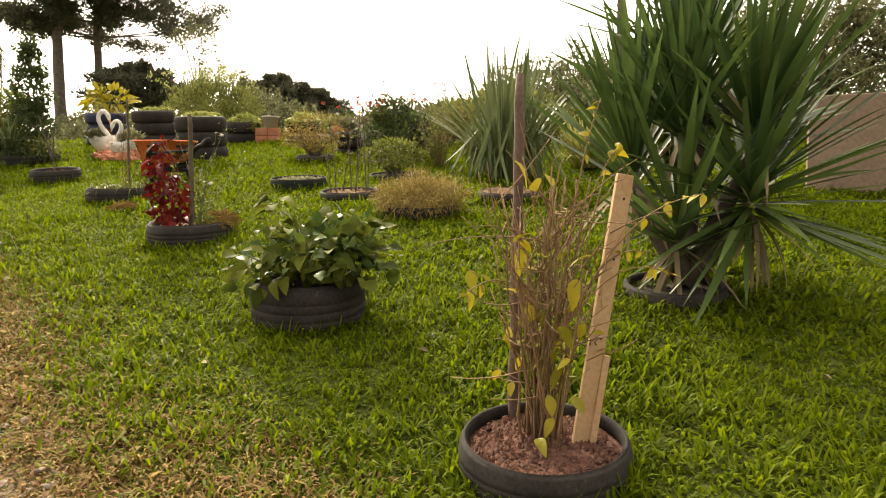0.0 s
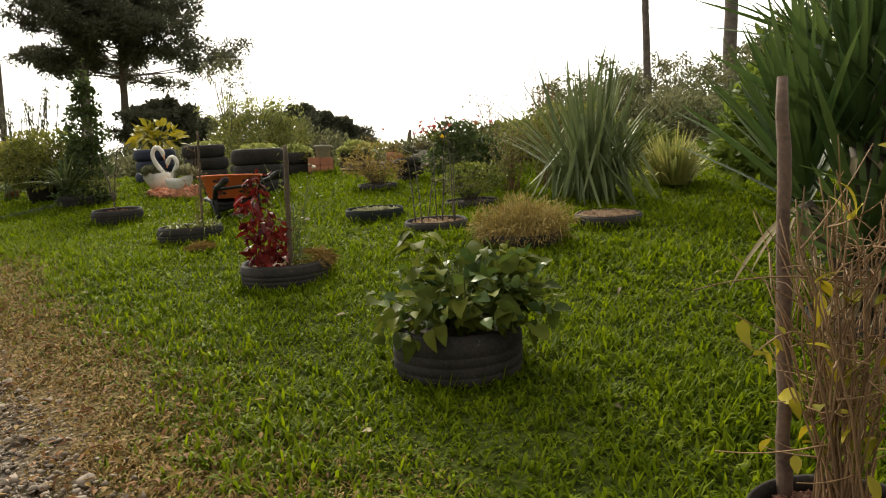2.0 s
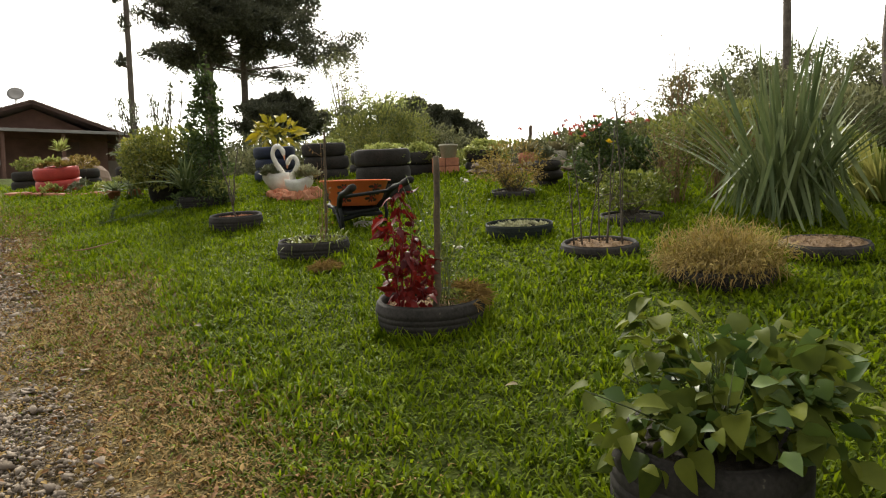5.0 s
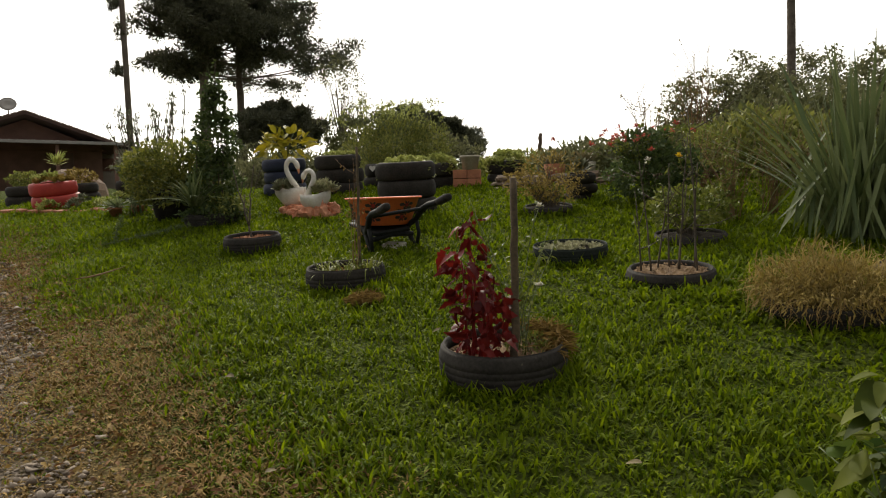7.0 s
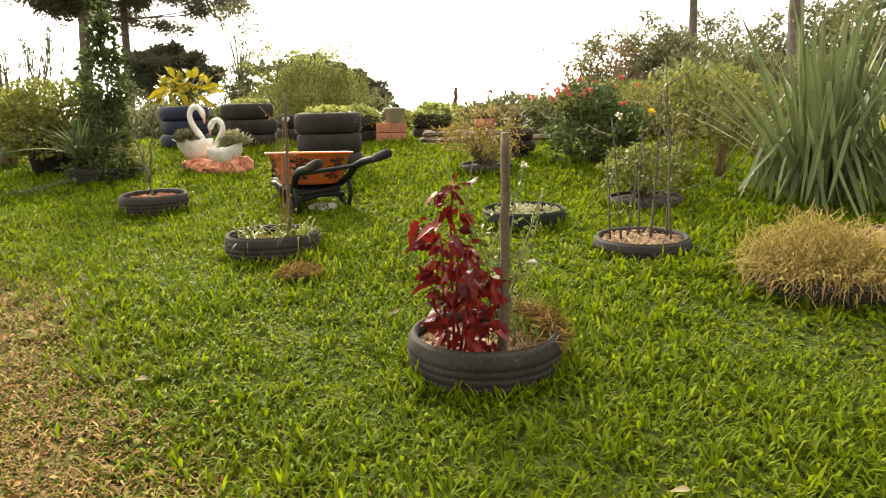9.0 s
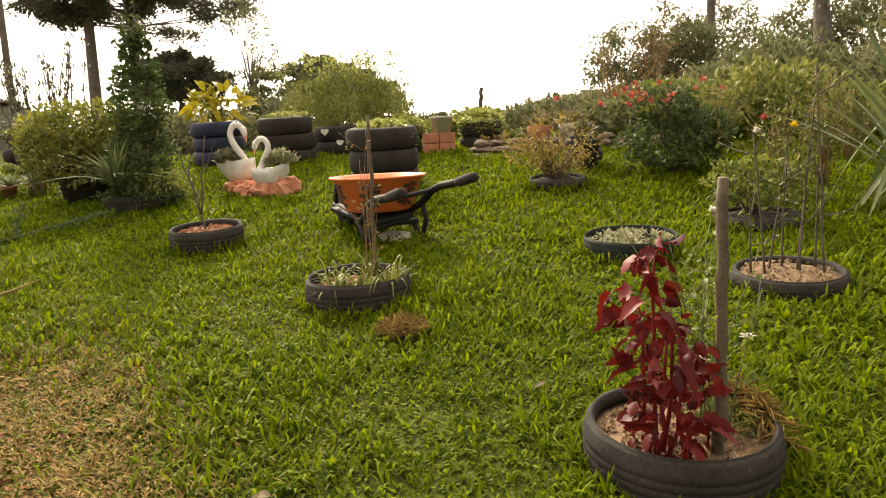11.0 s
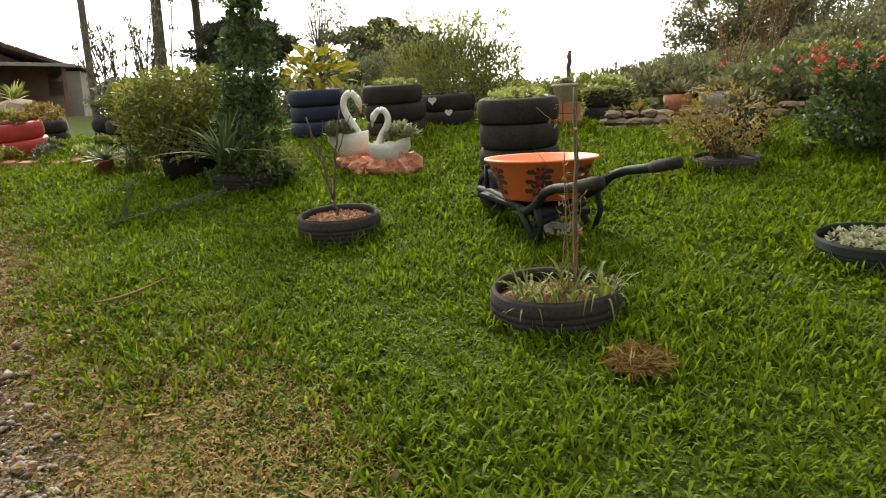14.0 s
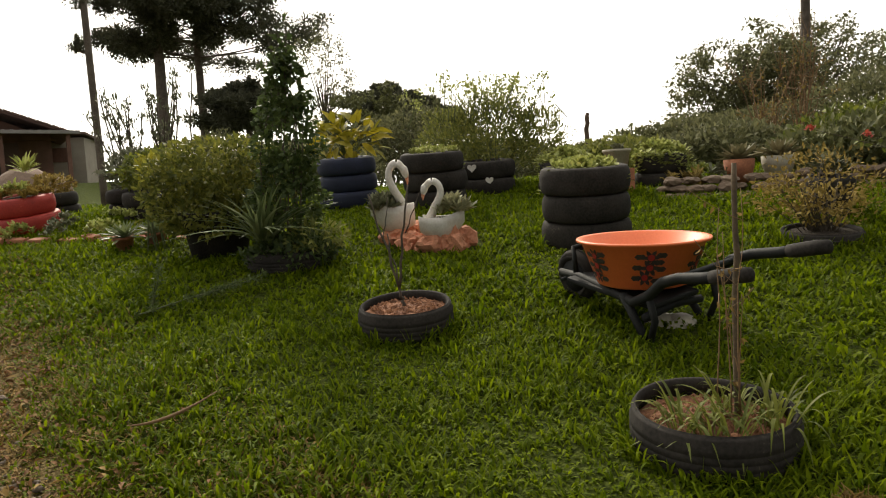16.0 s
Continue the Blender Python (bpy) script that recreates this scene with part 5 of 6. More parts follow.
# ---------------------------------------------------------------- wheelbarrow and orange basin
barrow = thing("wheelbarrow", "black-painted old wheelbarrow frame with curved handles", "wheelbarrow", place(-3.08, 7.83, 0, 1.0) @ pose(0, 0, 0, 0, 0, -54))
for s in (-1, 1):
    pts = np.array([(-0.60, s * 0.06, 0.15), (-0.4, s * 0.10, 0.175), (-0.1, s * 0.15, 0.175), (0.10, s * 0.20, 0.18), (0.22, s * 0.225, 0.25), (0.32, s * 0.24, 0.345), (0.42, s * 0.25, 0.39), (0.56, s * 0.258, 0.425), (0.67, s * 0.262, 0.46)])
    part("side_rail", tubes([(pts, [0.02, 0.022, 0.024, 0.025, 0.026, 0.026, 0.026, 0.026, 0.026])], 12), BLACKPAINT, barrow)
    part("grip", tubes([(np.array([(0.60, s * 0.259, 0.438), (0.64, s * 0.26, 0.45), (0.73, s * 0.264, 0.48), (0.78, s * 0.265, 0.493), (0.79, s * 0.265, 0.495)]), [0.03, 0.033, 0.034, 0.031, 0.016])], 12), RUBBER, barrow, "black rubber hand grip")
    part("leg", tubes([(np.array([(0.02, s * 0.19, 0.2), (0.12, s * 0.2, 0.08), (0.20, s * 0.205, -0.02)]), [0.024, 0.021, 0.02])], 8), BLACKPAINT, barrow)
    part("leg_strut", tubes([(np.array([(0.22, s * 0.224, 0.245), (0.255, s * 0.22, 0.13), (0.21, s * 0.205, 0.0)]), [0.019, 0.017, 0.017])], 8), BLACKPAINT, barrow)
part("cross_brace", tubes([(np.array([(0.17, -0.2, 0.115), (0.16, 0, 0.14), (0.17, 0.2, 0.115)]), [0.022, 0.027, 0.022])], 8), BLACKPAINT, barrow)
part("cross_bar", tubes([(np.array([(0.34, -0.24, 0.352), (0.34, 0.24, 0.352)]), 0.016)], 8), BLACKPAINT, barrow)
bm = bmesh.new()
box(bm, 0.62, 0.34, 0.03, Matrix.Translation((-0.12, 0, 0.165)), 0.012)
part("bed_plate", bm, BLACKPAINT, barrow)
part("front_guard", tubes([(np.array([(-0.38, -0.14, 0.21), (-0.42, -0.12, 0.34), (-0.42, 0.12, 0.34), (-0.38, 0.14, 0.21)]), 0.016)], 8), BLACKPAINT, barrow)
wheel = part("wheel", tyre_mesh(0.155, 0.085, 0.085, 36, 3), RUBBER, barrow, "small black rubber front wheel", pose(-0.53, 0.043, 0.13, 90, 0, 0))
part("hub", lathe([(0.0, 0.0), (0.09, 0.01), (0.092, 0.075), (0.0, 0.085)], 20), BLACKPAINT, wheel)
part("axle", tubes([(np.array([(-0.53, -0.12, 0.13), (-0.53, 0.12, 0.13)]), 0.012)], 8), BLACKPAINT, barrow)
slab = part("stone", lathe([(0.0, 0.05), (0.07, 0.05), (0.11, 0.03), (0.12, 0.0), (0.1, -0.03)], 14, wob=0.12, seed=2), PALEPOT, m=place(-2.97, 7.78, 0, 1, -0.01))
tagged(slab, "flat pale stone on the grass under a wheelbarrow", "stone")

basin = thing("plastic_basin", "round orange plastic basin with flower decals", "basin", Matrix.Translation((-3.09, 7.85, gz(-3.09, 7.85) + 0.183)) @ pose(0, 0, 0, 2, 0, 0))
part("bowl", lathe([(0.0, 0.006), (0.20, 0.006), (0.235, 0.02), (0.315, 0.235), (0.338, 0.237), (0.342, 0.246), (0.338, 0.252), (0.31, 0.25), (0.228, 0.03), (0.0, 0.018)], 56), ORANGE, basin)
PRINT = mat("dark_flower_print", (0.05, 0.035, 0.03), 0.5, (0.02, 0.016, 0.014), 40, 120, 0.0)
PRINT2 = mat("red_flower_print", (0.42, 0.03, 0.02), 0.5, (0.2, 0.015, 0.012), 40, 120, 0.0)
rng = np.random.default_rng(44)


def on_bowl(a, z, out=0.002):
    r = 0.235 + (z - 0.02) * (0.08 / 0.215) + out
    return (r * math.cos(a), r * math.sin(a), z)


def print_blob(a0, z0, size, petals, seed):
    """A flat painted bloom that follows the bowl's wall."""
    V, F = [on_bowl(a0, z0, 0.003)], []
    n = petals * 4
    for k in range(n):
        q = 2 * math.pi * k / n
        rr = size * (0.72 + 0.28 * math.cos(q * petals))
        V.append(on_bowl(a0 + rr * math.cos(q) / 0.28, z0 + rr * math.sin(q), 0.003))
        F.append((0, 1 + k, 1 + (k + 1) % n))
    return mesh(V, F)


for a0 in (-1.65, -2.69, -0.62, 0.42, 1.46, 2.5):
    for k, (da, z0, s) in enumerate([(0.03, 0.18, 0.042), (0.01, 0.128, 0.048), (-0.08, 0.078, 0.046)]):
        b = part("decal", print_blob(a0 + da, z0, s, 6, k), PRINT, basin, "dark printed rose motif")
        part("decal_centre", mesh([Vector(v) * 1.004 for v in [on_bowl(a0 + da + 0.06 * math.cos(q), z0 + 0.017 * math.sin(q), 0.004) for q in (0, 0.8, 1.6, 2.4, 3.1, 3.9, 4.7, 5.5)]], [tuple(range(8))], False), PRINT2, b)
    for da, z0 in ((0.2, 0.19), (-0.14, 0.185), (0.2, 0.12), (-0.2, 0.13), (0.12, 0.06), (-0.24, 0.075), (0.16, 0.155)):
        part("decal", print_blob(a0 + da, z0, 0.027, 2, 0), PRINT, basin)


# ---------------------------------------------------------------- swans on salmon rocks
def rock(name, label, m, s, material, seed, category="rock", group="", cuts=2, jag=0.22):
    bm = bmesh.new()
    bmesh.ops.create_icosphere(bm, subdivisions=cuts, radius=1.0)
    rng = np.random.default_rng(seed)
    for v in bm.verts:
        q = v.co.copy()
        f = 1 + jag * noise.noise(q * 1.4 + Vector((seed * 3.1, 0, 0))) + jag * 0.5 * rng.normal() * 0.4
        v.co = Vector((q.x * s[0], q.y * s[1], q.z * s[2])) * f
    ob = part(name, bm, material, m=m)
    return tagged(ob, label, category, group) if category else ob


for k, (rx, ry, sx, sy, sz, yw) in enumerate([(-4.80, 9.78, 0.15, 0.16, 0.075, 10), (-4.60, 9.62, 0.17, 0.14, 0.07, 50), (-4.40, 9.52, 0.18, 0.16, 0.08, 20), (-4.17, 9.48, 0.16, 0.13, 0.105, -25), (-4.08, 9.58, 0.13, 0.15, 0.09, 70), (-4.66, 9.95, 0.2, 0.17, 0.08, 0), (-4.36, 9.75, 0.2, 0.16, 0.08, 30)]):
    rock("painted_rock", "rough salmon-painted rock under swan planters", place(-4.44 + (rx + 4.44) * 0.8, ry, yw, 1, 0.015), (sx * 0.7, sy * 0.7, sz * 1.3), SALMON, 600 + k, "rock", "salmon rocks round the swans", cuts=3, jag=0.55)
    HOLES.append((rx, ry, 0.12))


def swan(label, m, side, seed):
    """A cement swan planter: boat-shaped open body with raised tail, curved neck, head and beak. side: the way it bows along x."""
    t = thing("swan_planter", label, "planter", m, "pair of white swan planters")
    V, F = [], []
    ns, na = 15, 14
    for i in range(ns):
        u = i / (ns - 1)
        xx = (-0.21 + 0.44 * u)
        w = 0.155 * max(0.0, math.sin(math.pi * min(1, 0.12 + 0.88 * u))) ** 0.7 * (1 - 0.35 * u) + 0.012
        low = 0.07 * (2 * u - 0.9) ** 2 + 0.2 * max(0, u - 0.72)
        top = 0.195 + 0.14 * max(0, u - 0.6) + 0.06 * max(0, 0.25 - u)
        for j in range(na):
            q = math.pi * j / (na - 1)
            V.append((xx, w * math.cos(q), top - (top - low) * max(0.0, math.sin(q)) ** 0.8))
        for j in range(na):
            q = math.pi * (na - 1 - j) / (na - 1)
            V.append((xx, (w - 0.016) * math.cos(q), top - 0.002 - (top - low - 0.03) * 0.85 * max(0.0, math.sin(q)) ** 0.8))
    row = 2 * na
    for i in range(ns - 1):
        for j in range(row):
            F.append((i * row + j, (i + 1) * row + j, (i + 1) * row + (j + 1) % row, i * row + (j + 1) % row))
    F += [tuple(range(row)), tuple(reversed(range((ns - 1) * row, ns * row)))]
    flip = Matrix.Diagonal((-side, 1, 1, 1))
    body = mesh(V, F)
    body.transform(flip)
    if side > 0:
        body.flip_normals()
    part("body", body, WHITE, t)
    neck = np.array([(0.13, 0, 0.12), (0.10, 0, 0.2), (0.035, 0, 0.29), (-0.02, 0, 0.37), (-0.03, 0, 0.43), (0.0, 0, 0.485), (0.05, 0, 0.505), (0.095, 0, 0.49), (0.125, 0, 0.45)])
    uu, tt = np.linspace(0, 1, 9), np.linspace(0, 1, 25)
    fine = np.stack([np.interp(tt, uu, neck[:, q]) for q in range(3)], -1)
    for _ in range(3):
        fine[1:-1] = (fine[:-2] + 2 * fine[1:-1] + fine[2:]) / 4
    fine[:, 0] *= side
    fine[:, 1] = -0.085 * np.minimum(1, 4 * tt)
    part("neck", tubes([(fine, np.interp(tt, [0, 0.25, 0.7, 1], [0.052, 0.036, 0.03, 0.03]))], 12), WHITE, t)
    head = np.array([(0.115 * side, -0.085, 0.47), (0.13 * side, -0.085, 0.45), (0.143 * side, -0.085, 0.42), (0.15 * side, -0.085, 0.395)])
    part("head", tubes([(head, [0.028, 0.037, 0.033, 0.02])], 12), WHITE, t)
    part("beak", tubes([(np.array([(0.149 * side, -0.085, 0.40), (0.154 * side, -0.085, 0.37), (0.155 * side, -0.085, 0.345)]), [0.019, 0.013, 0.005])], 8), SALMON, t, "faded orange beak")
    rng = np.random.default_rng(seed)
    part("soil", soil_mesh(0.1, 0.165, seed), SOIL_DARK, t)
    return t


swan("white cement swan planter with bowed neck", place(-4.72, 9.80, 8, 0.2, 0.06) @ Matrix.Diagonal((0.82, 0.9, 1.12, 1)), 1, 1)
swan("smaller white cement swan planter facing its mate", place(-4.30, 9.50, -6, 0.2, 0.06) @ Matrix.Diagonal((0.78, 0.86, 0.9, 1)), -1, 2)
for px_, py_, sd in ((-4.79, 9.80, 1), (-4.21, 9.52, 2)):
    rng = np.random.default_rng(650 + sd)
    t = thing("ghost_plant", "grey-green succulents filling a swan's back", "succulents", place(px_, py_, 0, 0.2, 0.235))
    P = disc(rng, 30, 0.12, 0.02, 0.07)
    tagged(part("foliage", rosette(P, rng, 18, 0.1, 0.034, 1.0, 0.006), L_PALE if sd == 2 else L_GREY, t), kind="stuff")


# ---------------------------------------------------------------- plants on the tyre towers
def topping(label, x, y, z, R, mat_, seed, count=40, L=0.055, W=0.03, dome=0.05, drape=0, name="succulents", tilt=0.5):
    t = thing(name, label, "succulents", place(x, y, 0, tilt, z))
    rng = np.random.default_rng(seed)
    tagged(part("foliage", rosette(disc(rng, count, R, 0.0, dome), rng, 16, L, W, 0.9, 0.012), mat_, t), kind="stuff")
    if drape:
        a = rng.uniform(0, 6.28, drape)
        P = np.stack([R * 1.12 * np.cos(a), R * 1.12 * np.sin(a), -rng.uniform(0, 0.16, drape)], -1)
        tagged(part("trailing_shoot", rosette(P, rng, 12, L, W, 0.5, 0.02), mat_, t), kind="stuff")
    return t


topping("lime green succulents crowning a tyre tower", -3.22, 9.42, 0.535, 0.25, L_LIME, 700, 60, 0.055, 0.032, 0.05, 40)
topping("low green succulents on a tyre tower", -4.51, 11.1, 0.53, 0.25, L_LIME, 701, 30, 0.045, 0.025, 0.03, 10)
topping("lime succulents trailing over a tyre tower", -3.2, 11.4, 0.33, 0.22, L_LIME, 702, 40, 0.065, 0.035, 0.08, 90)
topping("lime succulents trailing over a tyre tower", -2.25, 11.4, 0.33, 0.22, L_LIME, 703, 40, 0.065, 0.035, 0.08, 60)
topping("pale pinkish agave rosette on a tyre tower", -1.31, 9.85, 0.29, 0.08, L_GREY, 704, 4, 0.16, 0.05, 0.04, 0)
topping("mixed green and rusty succulents in red tyres", -8.95, 11.15, 0.38, 0.26, L_GOLD, 705, 40, 0.07, 0.03, 0.06, 0)
topping("lime succulents in red tyres", -9.1, 11.2, 0.42, 0.2, L_LIME, 706, 16, 0.08, 0.03, 0.06, 0)

rng = np.random.default_rng(39)
yl = thing("yellow_leaved_plant", "bright yellow-green broad leaved plant in blue tyres", "plant", place(-5.5, 11.6, 0, 0, 0.5))
yk2 = [ovate(0.2, 0.085, d, 0.14, 330 + k) for k, d in enumerate((0.1, 0.3, 0.6))]
P, d = bush_cloud(rng, 110, [(0, 0, 0.2, 0.42, 0.3, 0.2)], 0.3)
leaf_parts(yl, yk2, LP_YELLOW, P, d + np.array([0, 0, 0.35]) + rng.normal(size=(110, 3)) * 0.6, rng.normal(size=110) * 0.6, rng.uniform(0.5, 1.1, 110), rng)
tagged(part("branchwork", tubes([(np.array([(0, 0, -0.05), p * 0.5 + np.array([0, 0, 0.05]), p]), [0.008, 0.006, 0.004]) for p in P[:24]], 5), GREENSTEM, yl), kind="stuff")

tb = shrub("tall_bush", "tall feathery yellow-green bush with pale flower tips", -3.95, 12.2, [(0, 0, 0.62, 0.55, 0.45, 0.42), (0.45, 0, 0.55, 0.4, 0.35, 0.36), (-0.45, 0, 0.58, 0.4, 0.35, 0.36)], 7000, 0.055, 0.02, L_OLIVE, 38, 34, GREENSTEM, up=1.0)
rng = np.random.default_rng(390)
ways = []
for k in range(70):
    a = rng.uniform(0, 6.28)
    b = np.array([rng.normal() * 0.35, rng.normal() * 0.25, 0.75])
    e = b + np.array([rng.normal() * 0.16, rng.normal() * 0.1, rng.uniform(0.2, 0.5)])
    u = np.linspace(0, 1, 5)[:, None]
    ways.append((b * (1 - u) + e * u, np.linspace(0.006, 0.003, 5)))
tagged(part("stalkwork", tubes(ways, 4), GREENSTEM, tb), kind="stuff")
P = np.array([w_[0][-1] for w_ in ways for _ in range(14)]) + rng.normal(size=(980, 3)) * 0.03
tagged(part("blossom", leaf_cards(P, rand_dirs(rng, 980, 0.5), rand_dirs(rng, 980), 0.045, 0.025), L_LIME, tb), kind="stuff")

rb = shrub("rose_bush", "dense dark rose bush with coral red flowers", -0.62, 9.25, [(0, 0, 0.3, 0.46, 0.4, 0.27), (-0.05, 0, 0.58, 0.26, 0.26, 0.2), (0.3, 0, 0.35, 0.22, 0.22, 0.2)], 3400, 0.055, 0.032, L_DARK, 40, 18, TWIG_DARK)
rng = np.random.default_rng(401)
ways = twig_bunch(rng, (-0.08, 0, 0.36), 22, 0.42, 0.30, 0.004, 2, 0.06)
tagged(part("stalkwork", tubes(ways, 4), TWIG_DARK, rb), kind="stuff")
P = np.array([w_[0][-1] for w_ in ways[::3]])
for p_ in P:
    part("flower", rosette(p_[None], rng, 14, 0.036, 0.024, 0.8, 0.012), PETAL_RED, rb, "coral red bloom")
P = tips(ways, rng, 5, 0.1)
part("young_foliage", leaf_mesh(P, rand_dirs(rng, len(P)), rand_dirs(rng, len(P), 1), 0.05, 0.026), L_BUSH, rb)

shrub("wispy_shrub", "thin wispy brown-green azalea in a tyre", -1.66, 9.15, [(0, 0, 0.36, 0.40, 0.34, 0.26), (0.05, 0, 0.2, 0.24, 0.2, 0.14), (-0.22, 0, 0.3, 0.24, 0.2, 0.12)], 1500, 0.040, 0.018, L_GOLD, 41, 60, TWIG_DARK, stem_r=0.005)
shrub("small_shrub", "small bushy green rose shrub in a tyre", -0.52, 7.68, [(0, 0, 0.26, 0.33, 0.3, 0.16)], 1100, 0.05, 0.028, L_BUSH, 42, 20, TWIG_DARK)
for k, (bx, by, h) in enumerate([(0.35, 8.6, 0.85), (0.0, 10.0, 0.75), (1.0, 9.4, 0.8), (-0.05, 8.35, 0.7)]):
    rng = np.random.default_rng(800 + k)
    t = thing("wild_twigs", "thin leggy shrub of bare and leafy stems", "shrub", place(bx, by, 0, 0))
    ways = twig_bunch(rng, (0, 0, 0), 30, h, 0.22, 0.004, 3, 0.05)
    tagged(part("twigwork", tubes(ways, 4), TWIG, t), kind="stuff")
    P = tips(ways, rng, 5, 0.3)
    part("foliage", leaf_mesh(P, rand_dirs(rng, len(P)), rand_dirs(rng, len(P), 1), 0.045, 0.02), L_BUSH, t)

for k, (bx, by, h) in enumerate([(1.3, 17.0, 2.4), (0.2, 15.5, 1.5)]):
    rng = np.random.default_rng(830 + k)
    t = thing("leafless_shrub", "pale leafless shrub of fine upright twigs", "shrub", place(bx, by, 0, 0))
    ways = twig_bunch(rng, (0, 0, 0), 16, h, 0.3, 0.010, 5, 0.06)
    tagged(part("twigwork", tubes(ways, 4), TWIG, t), kind="stuff")
    P = tips(ways, rng, 2, 0.7)
    tagged(part("seed_heads", leaf_mesh(P, rand_dirs(rng, len(P)), rand_dirs(rng, len(P), 1), 0.05, 0.03), L_GOLD, t), kind="stuff")

# terracotta blocks and pale pot between the towers
blocks = thing("terracotta_blocks", "stacked hollow terracotta bricks as a pot stand", "bricks", place(-2.76, 11.15, 5, 0))
for k in range(2):
    for q in range(2):
        bm = bmesh.new()
        box(bm, 0.185, 0.2, 0.115, Matrix.Translation((-0.095 + 0.19 * q, 0, 0.05 + 0.12 * k)), 0.008)
        part("brick", bm, TERRA, blocks)
pot = thing("pale_pot", "pale weathered plastic pot on bricks", "pot", place(-2.72, 11.15, 0, 0, 0.225))
part("pot_body", lathe([(0.0, 0.0), (0.10, 0.0), (0.125, 0.16), (0.138, 0.165), (0.138, 0.19), (0.12, 0.19), (0.11, 0.16), (0.0, 0.15)], 28), PALEPOT, pot)
part("soil", soil_mesh(0.115, 0.165, 3), SOIL_DARK, pot)
topping("small dark rosette in a pale pot", -2.72, 11.15, 0.41, 0.05, L_GREY, 710, 3, 0.07, 0.03, 0.02, 0, tilt=0)

# stone edging of the raised back bed, with rosettes
edging = thing("stone_edging", "rough field stones edging the back bed", "stones", Matrix())
rng = np.random.default_rng(81)
for k, xx in enumerate(np.linspace(-2.35, 1.5, 36)):
    yy = 10.85 + 0.25 * math.sin(xx * 1.1) - 0.14 * max(0, xx)
    for q in range(3 if k % 3 else 2):
        w_ = rng.uniform(0.07, 0.12)
        ob = rock("stone", "", place(xx + rng.normal() * 0.03, yy + 0.06 * q + rng.normal() * 0.03, rng.uniform(-25, 25), 1, 0.0 + 0.062 * q), (w_, w_ * 0.75, rng.uniform(0.03, 0.045)), STONE, 900 + 3 * k + q, "", jag=0.35)
        ob.parent = edging
for k, (rx, ry, R_) in enumerate([(-1.22, 11.12, 0.15), (-1.6, 11.05, 0.14)]):
    bowl = thing("clay_bowl", "round clay bowl standing in the back bed", "pot", place(rx, ry, 0, 0, 0.02))
    part("bowl_body", lathe([(0.0, 0.0), (R_ * 0.6, 0.0), (R_ * 0.95, 0.14), (R_, 0.23), (R_ * 0.9, 0.23), (R_ * 0.8, 0.19), (0, 0.18)], 26), TERRA if k else PALEPOT, bowl)
    part("soil", soil_mesh(R_ * 0.85, 0.205, k), SOIL_DARK, bowl)
    rng = np.random.default_rng(820 + k)
    ag = thing("agave_rosette", "wide pale rosette of pointed fleshy leaves", "agave", place(rx, ry, 0, 0, 0.24))
    n = 46
    a, el = np.arange(n) * 2.4, np.linspace(0.1, 1.3, n)
    leaf_parts(ag, [ovate(0.22, 0.06, -0.15, 0.2, 830), ovate(0.2, 0.055, 0.05, 0.2, 831)], LP_AGAVE, np.zeros((n, 3)), np.stack([np.cos(a) * np.cos(el), np.sin(a) * np.cos(el), np.sin(el)], -1), rng.normal(size=n) * 0.1, np.linspace(1.3, 0.7, n), rng)
for k, (bx, by) in enumerate([(-2.1, 11.0), (-1.7, 11.15), (-0.6, 11.1), (0.2, 10.9), (0.9, 10.5), (-1.9, 11.6), (0.0, 11.8)]):
    topping("low rusty groundcover behind the edging stones", bx, by, 0.05, 0.2, (L_GOLD, L_GREY, L_BUSH)[k % 3], 850 + k, 12, 0.09, 0.035, 0.1, 0, name="groundcover", tilt=1)

# ---------------------------------------------------------------- column shrub, aloe and the left-hand bed
shrub("column_shrub", "dark green clipped column shrub", -5.45, 9.32, [(0, 0, 0.45, 0.28, 0.25, 0.40), (0.03, 0, 0.92, 0.25, 0.23, 0.40), (0.05, 0, 1.32, 0.16, 0.15, 0.26)], 3000, 0.055, 0.038, L_DARK, 36, 14, TWIG_DARK)
rng = np.random.default_rng(837)
tip = thing("ivy_shoots", "thin leafy shoots above a column shrub", "shrub", place(-5.42, 9.32, 0, 0, 1.25))
ways = twig_bunch(rng, (0, 0, 0), 14, 0.52, 0.15, 0.004, 2, 0.06)
tagged(part("twigwork", tubes(ways, 4), TWIG_DARK, tip), kind="stuff")
P = tips(ways, rng, 6, 0.1)
part("foliage", leaf_mesh(P, rand_dirs(rng, len(P)), rand_dirs(rng, len(P), 1), 0.055, 0.036), L_DARK, tip)
rng = np.random.default_rng(838)
aloe_kinds = [ovate(0.46, 0.032, d, 0.2, 840 + k, STRAP_PTS, (1.0, 1.0, 0.95, 0.85, 0.7, 0.5, 0.28, 0.02)) for k, d in enumerate((0.35, 0.7, 1.1))]
leafy_clump("aloe", "spiky grey-green aloe at a shrub's foot", "aloe", place(-5.58, 9.08, 0, 0, 0.1), 74, aloe_kinds, LP_STRAP, rng, 0.08, 0.75, 1.45, 0.14, (0.55, 1.1), 0.5)
shrub("low_fern", "low yellow-green ferny plant in a tyre", -5.2, 9.15, [(0, 0, 0.22, 0.22, 0.16, 0.1)], 260, 0.08, 0.022, L_OLIVE, 846, 12, GREENSTEM)
shrub("trailing_ivy", "dark trailing foliage over a tyre", -5.4, 9.15, [(0, 0, 0.12, 0.36, 0.22, 0.12)], 900, 0.05, 0.03, L_DARK, 847, 8, TWIG_DARK)

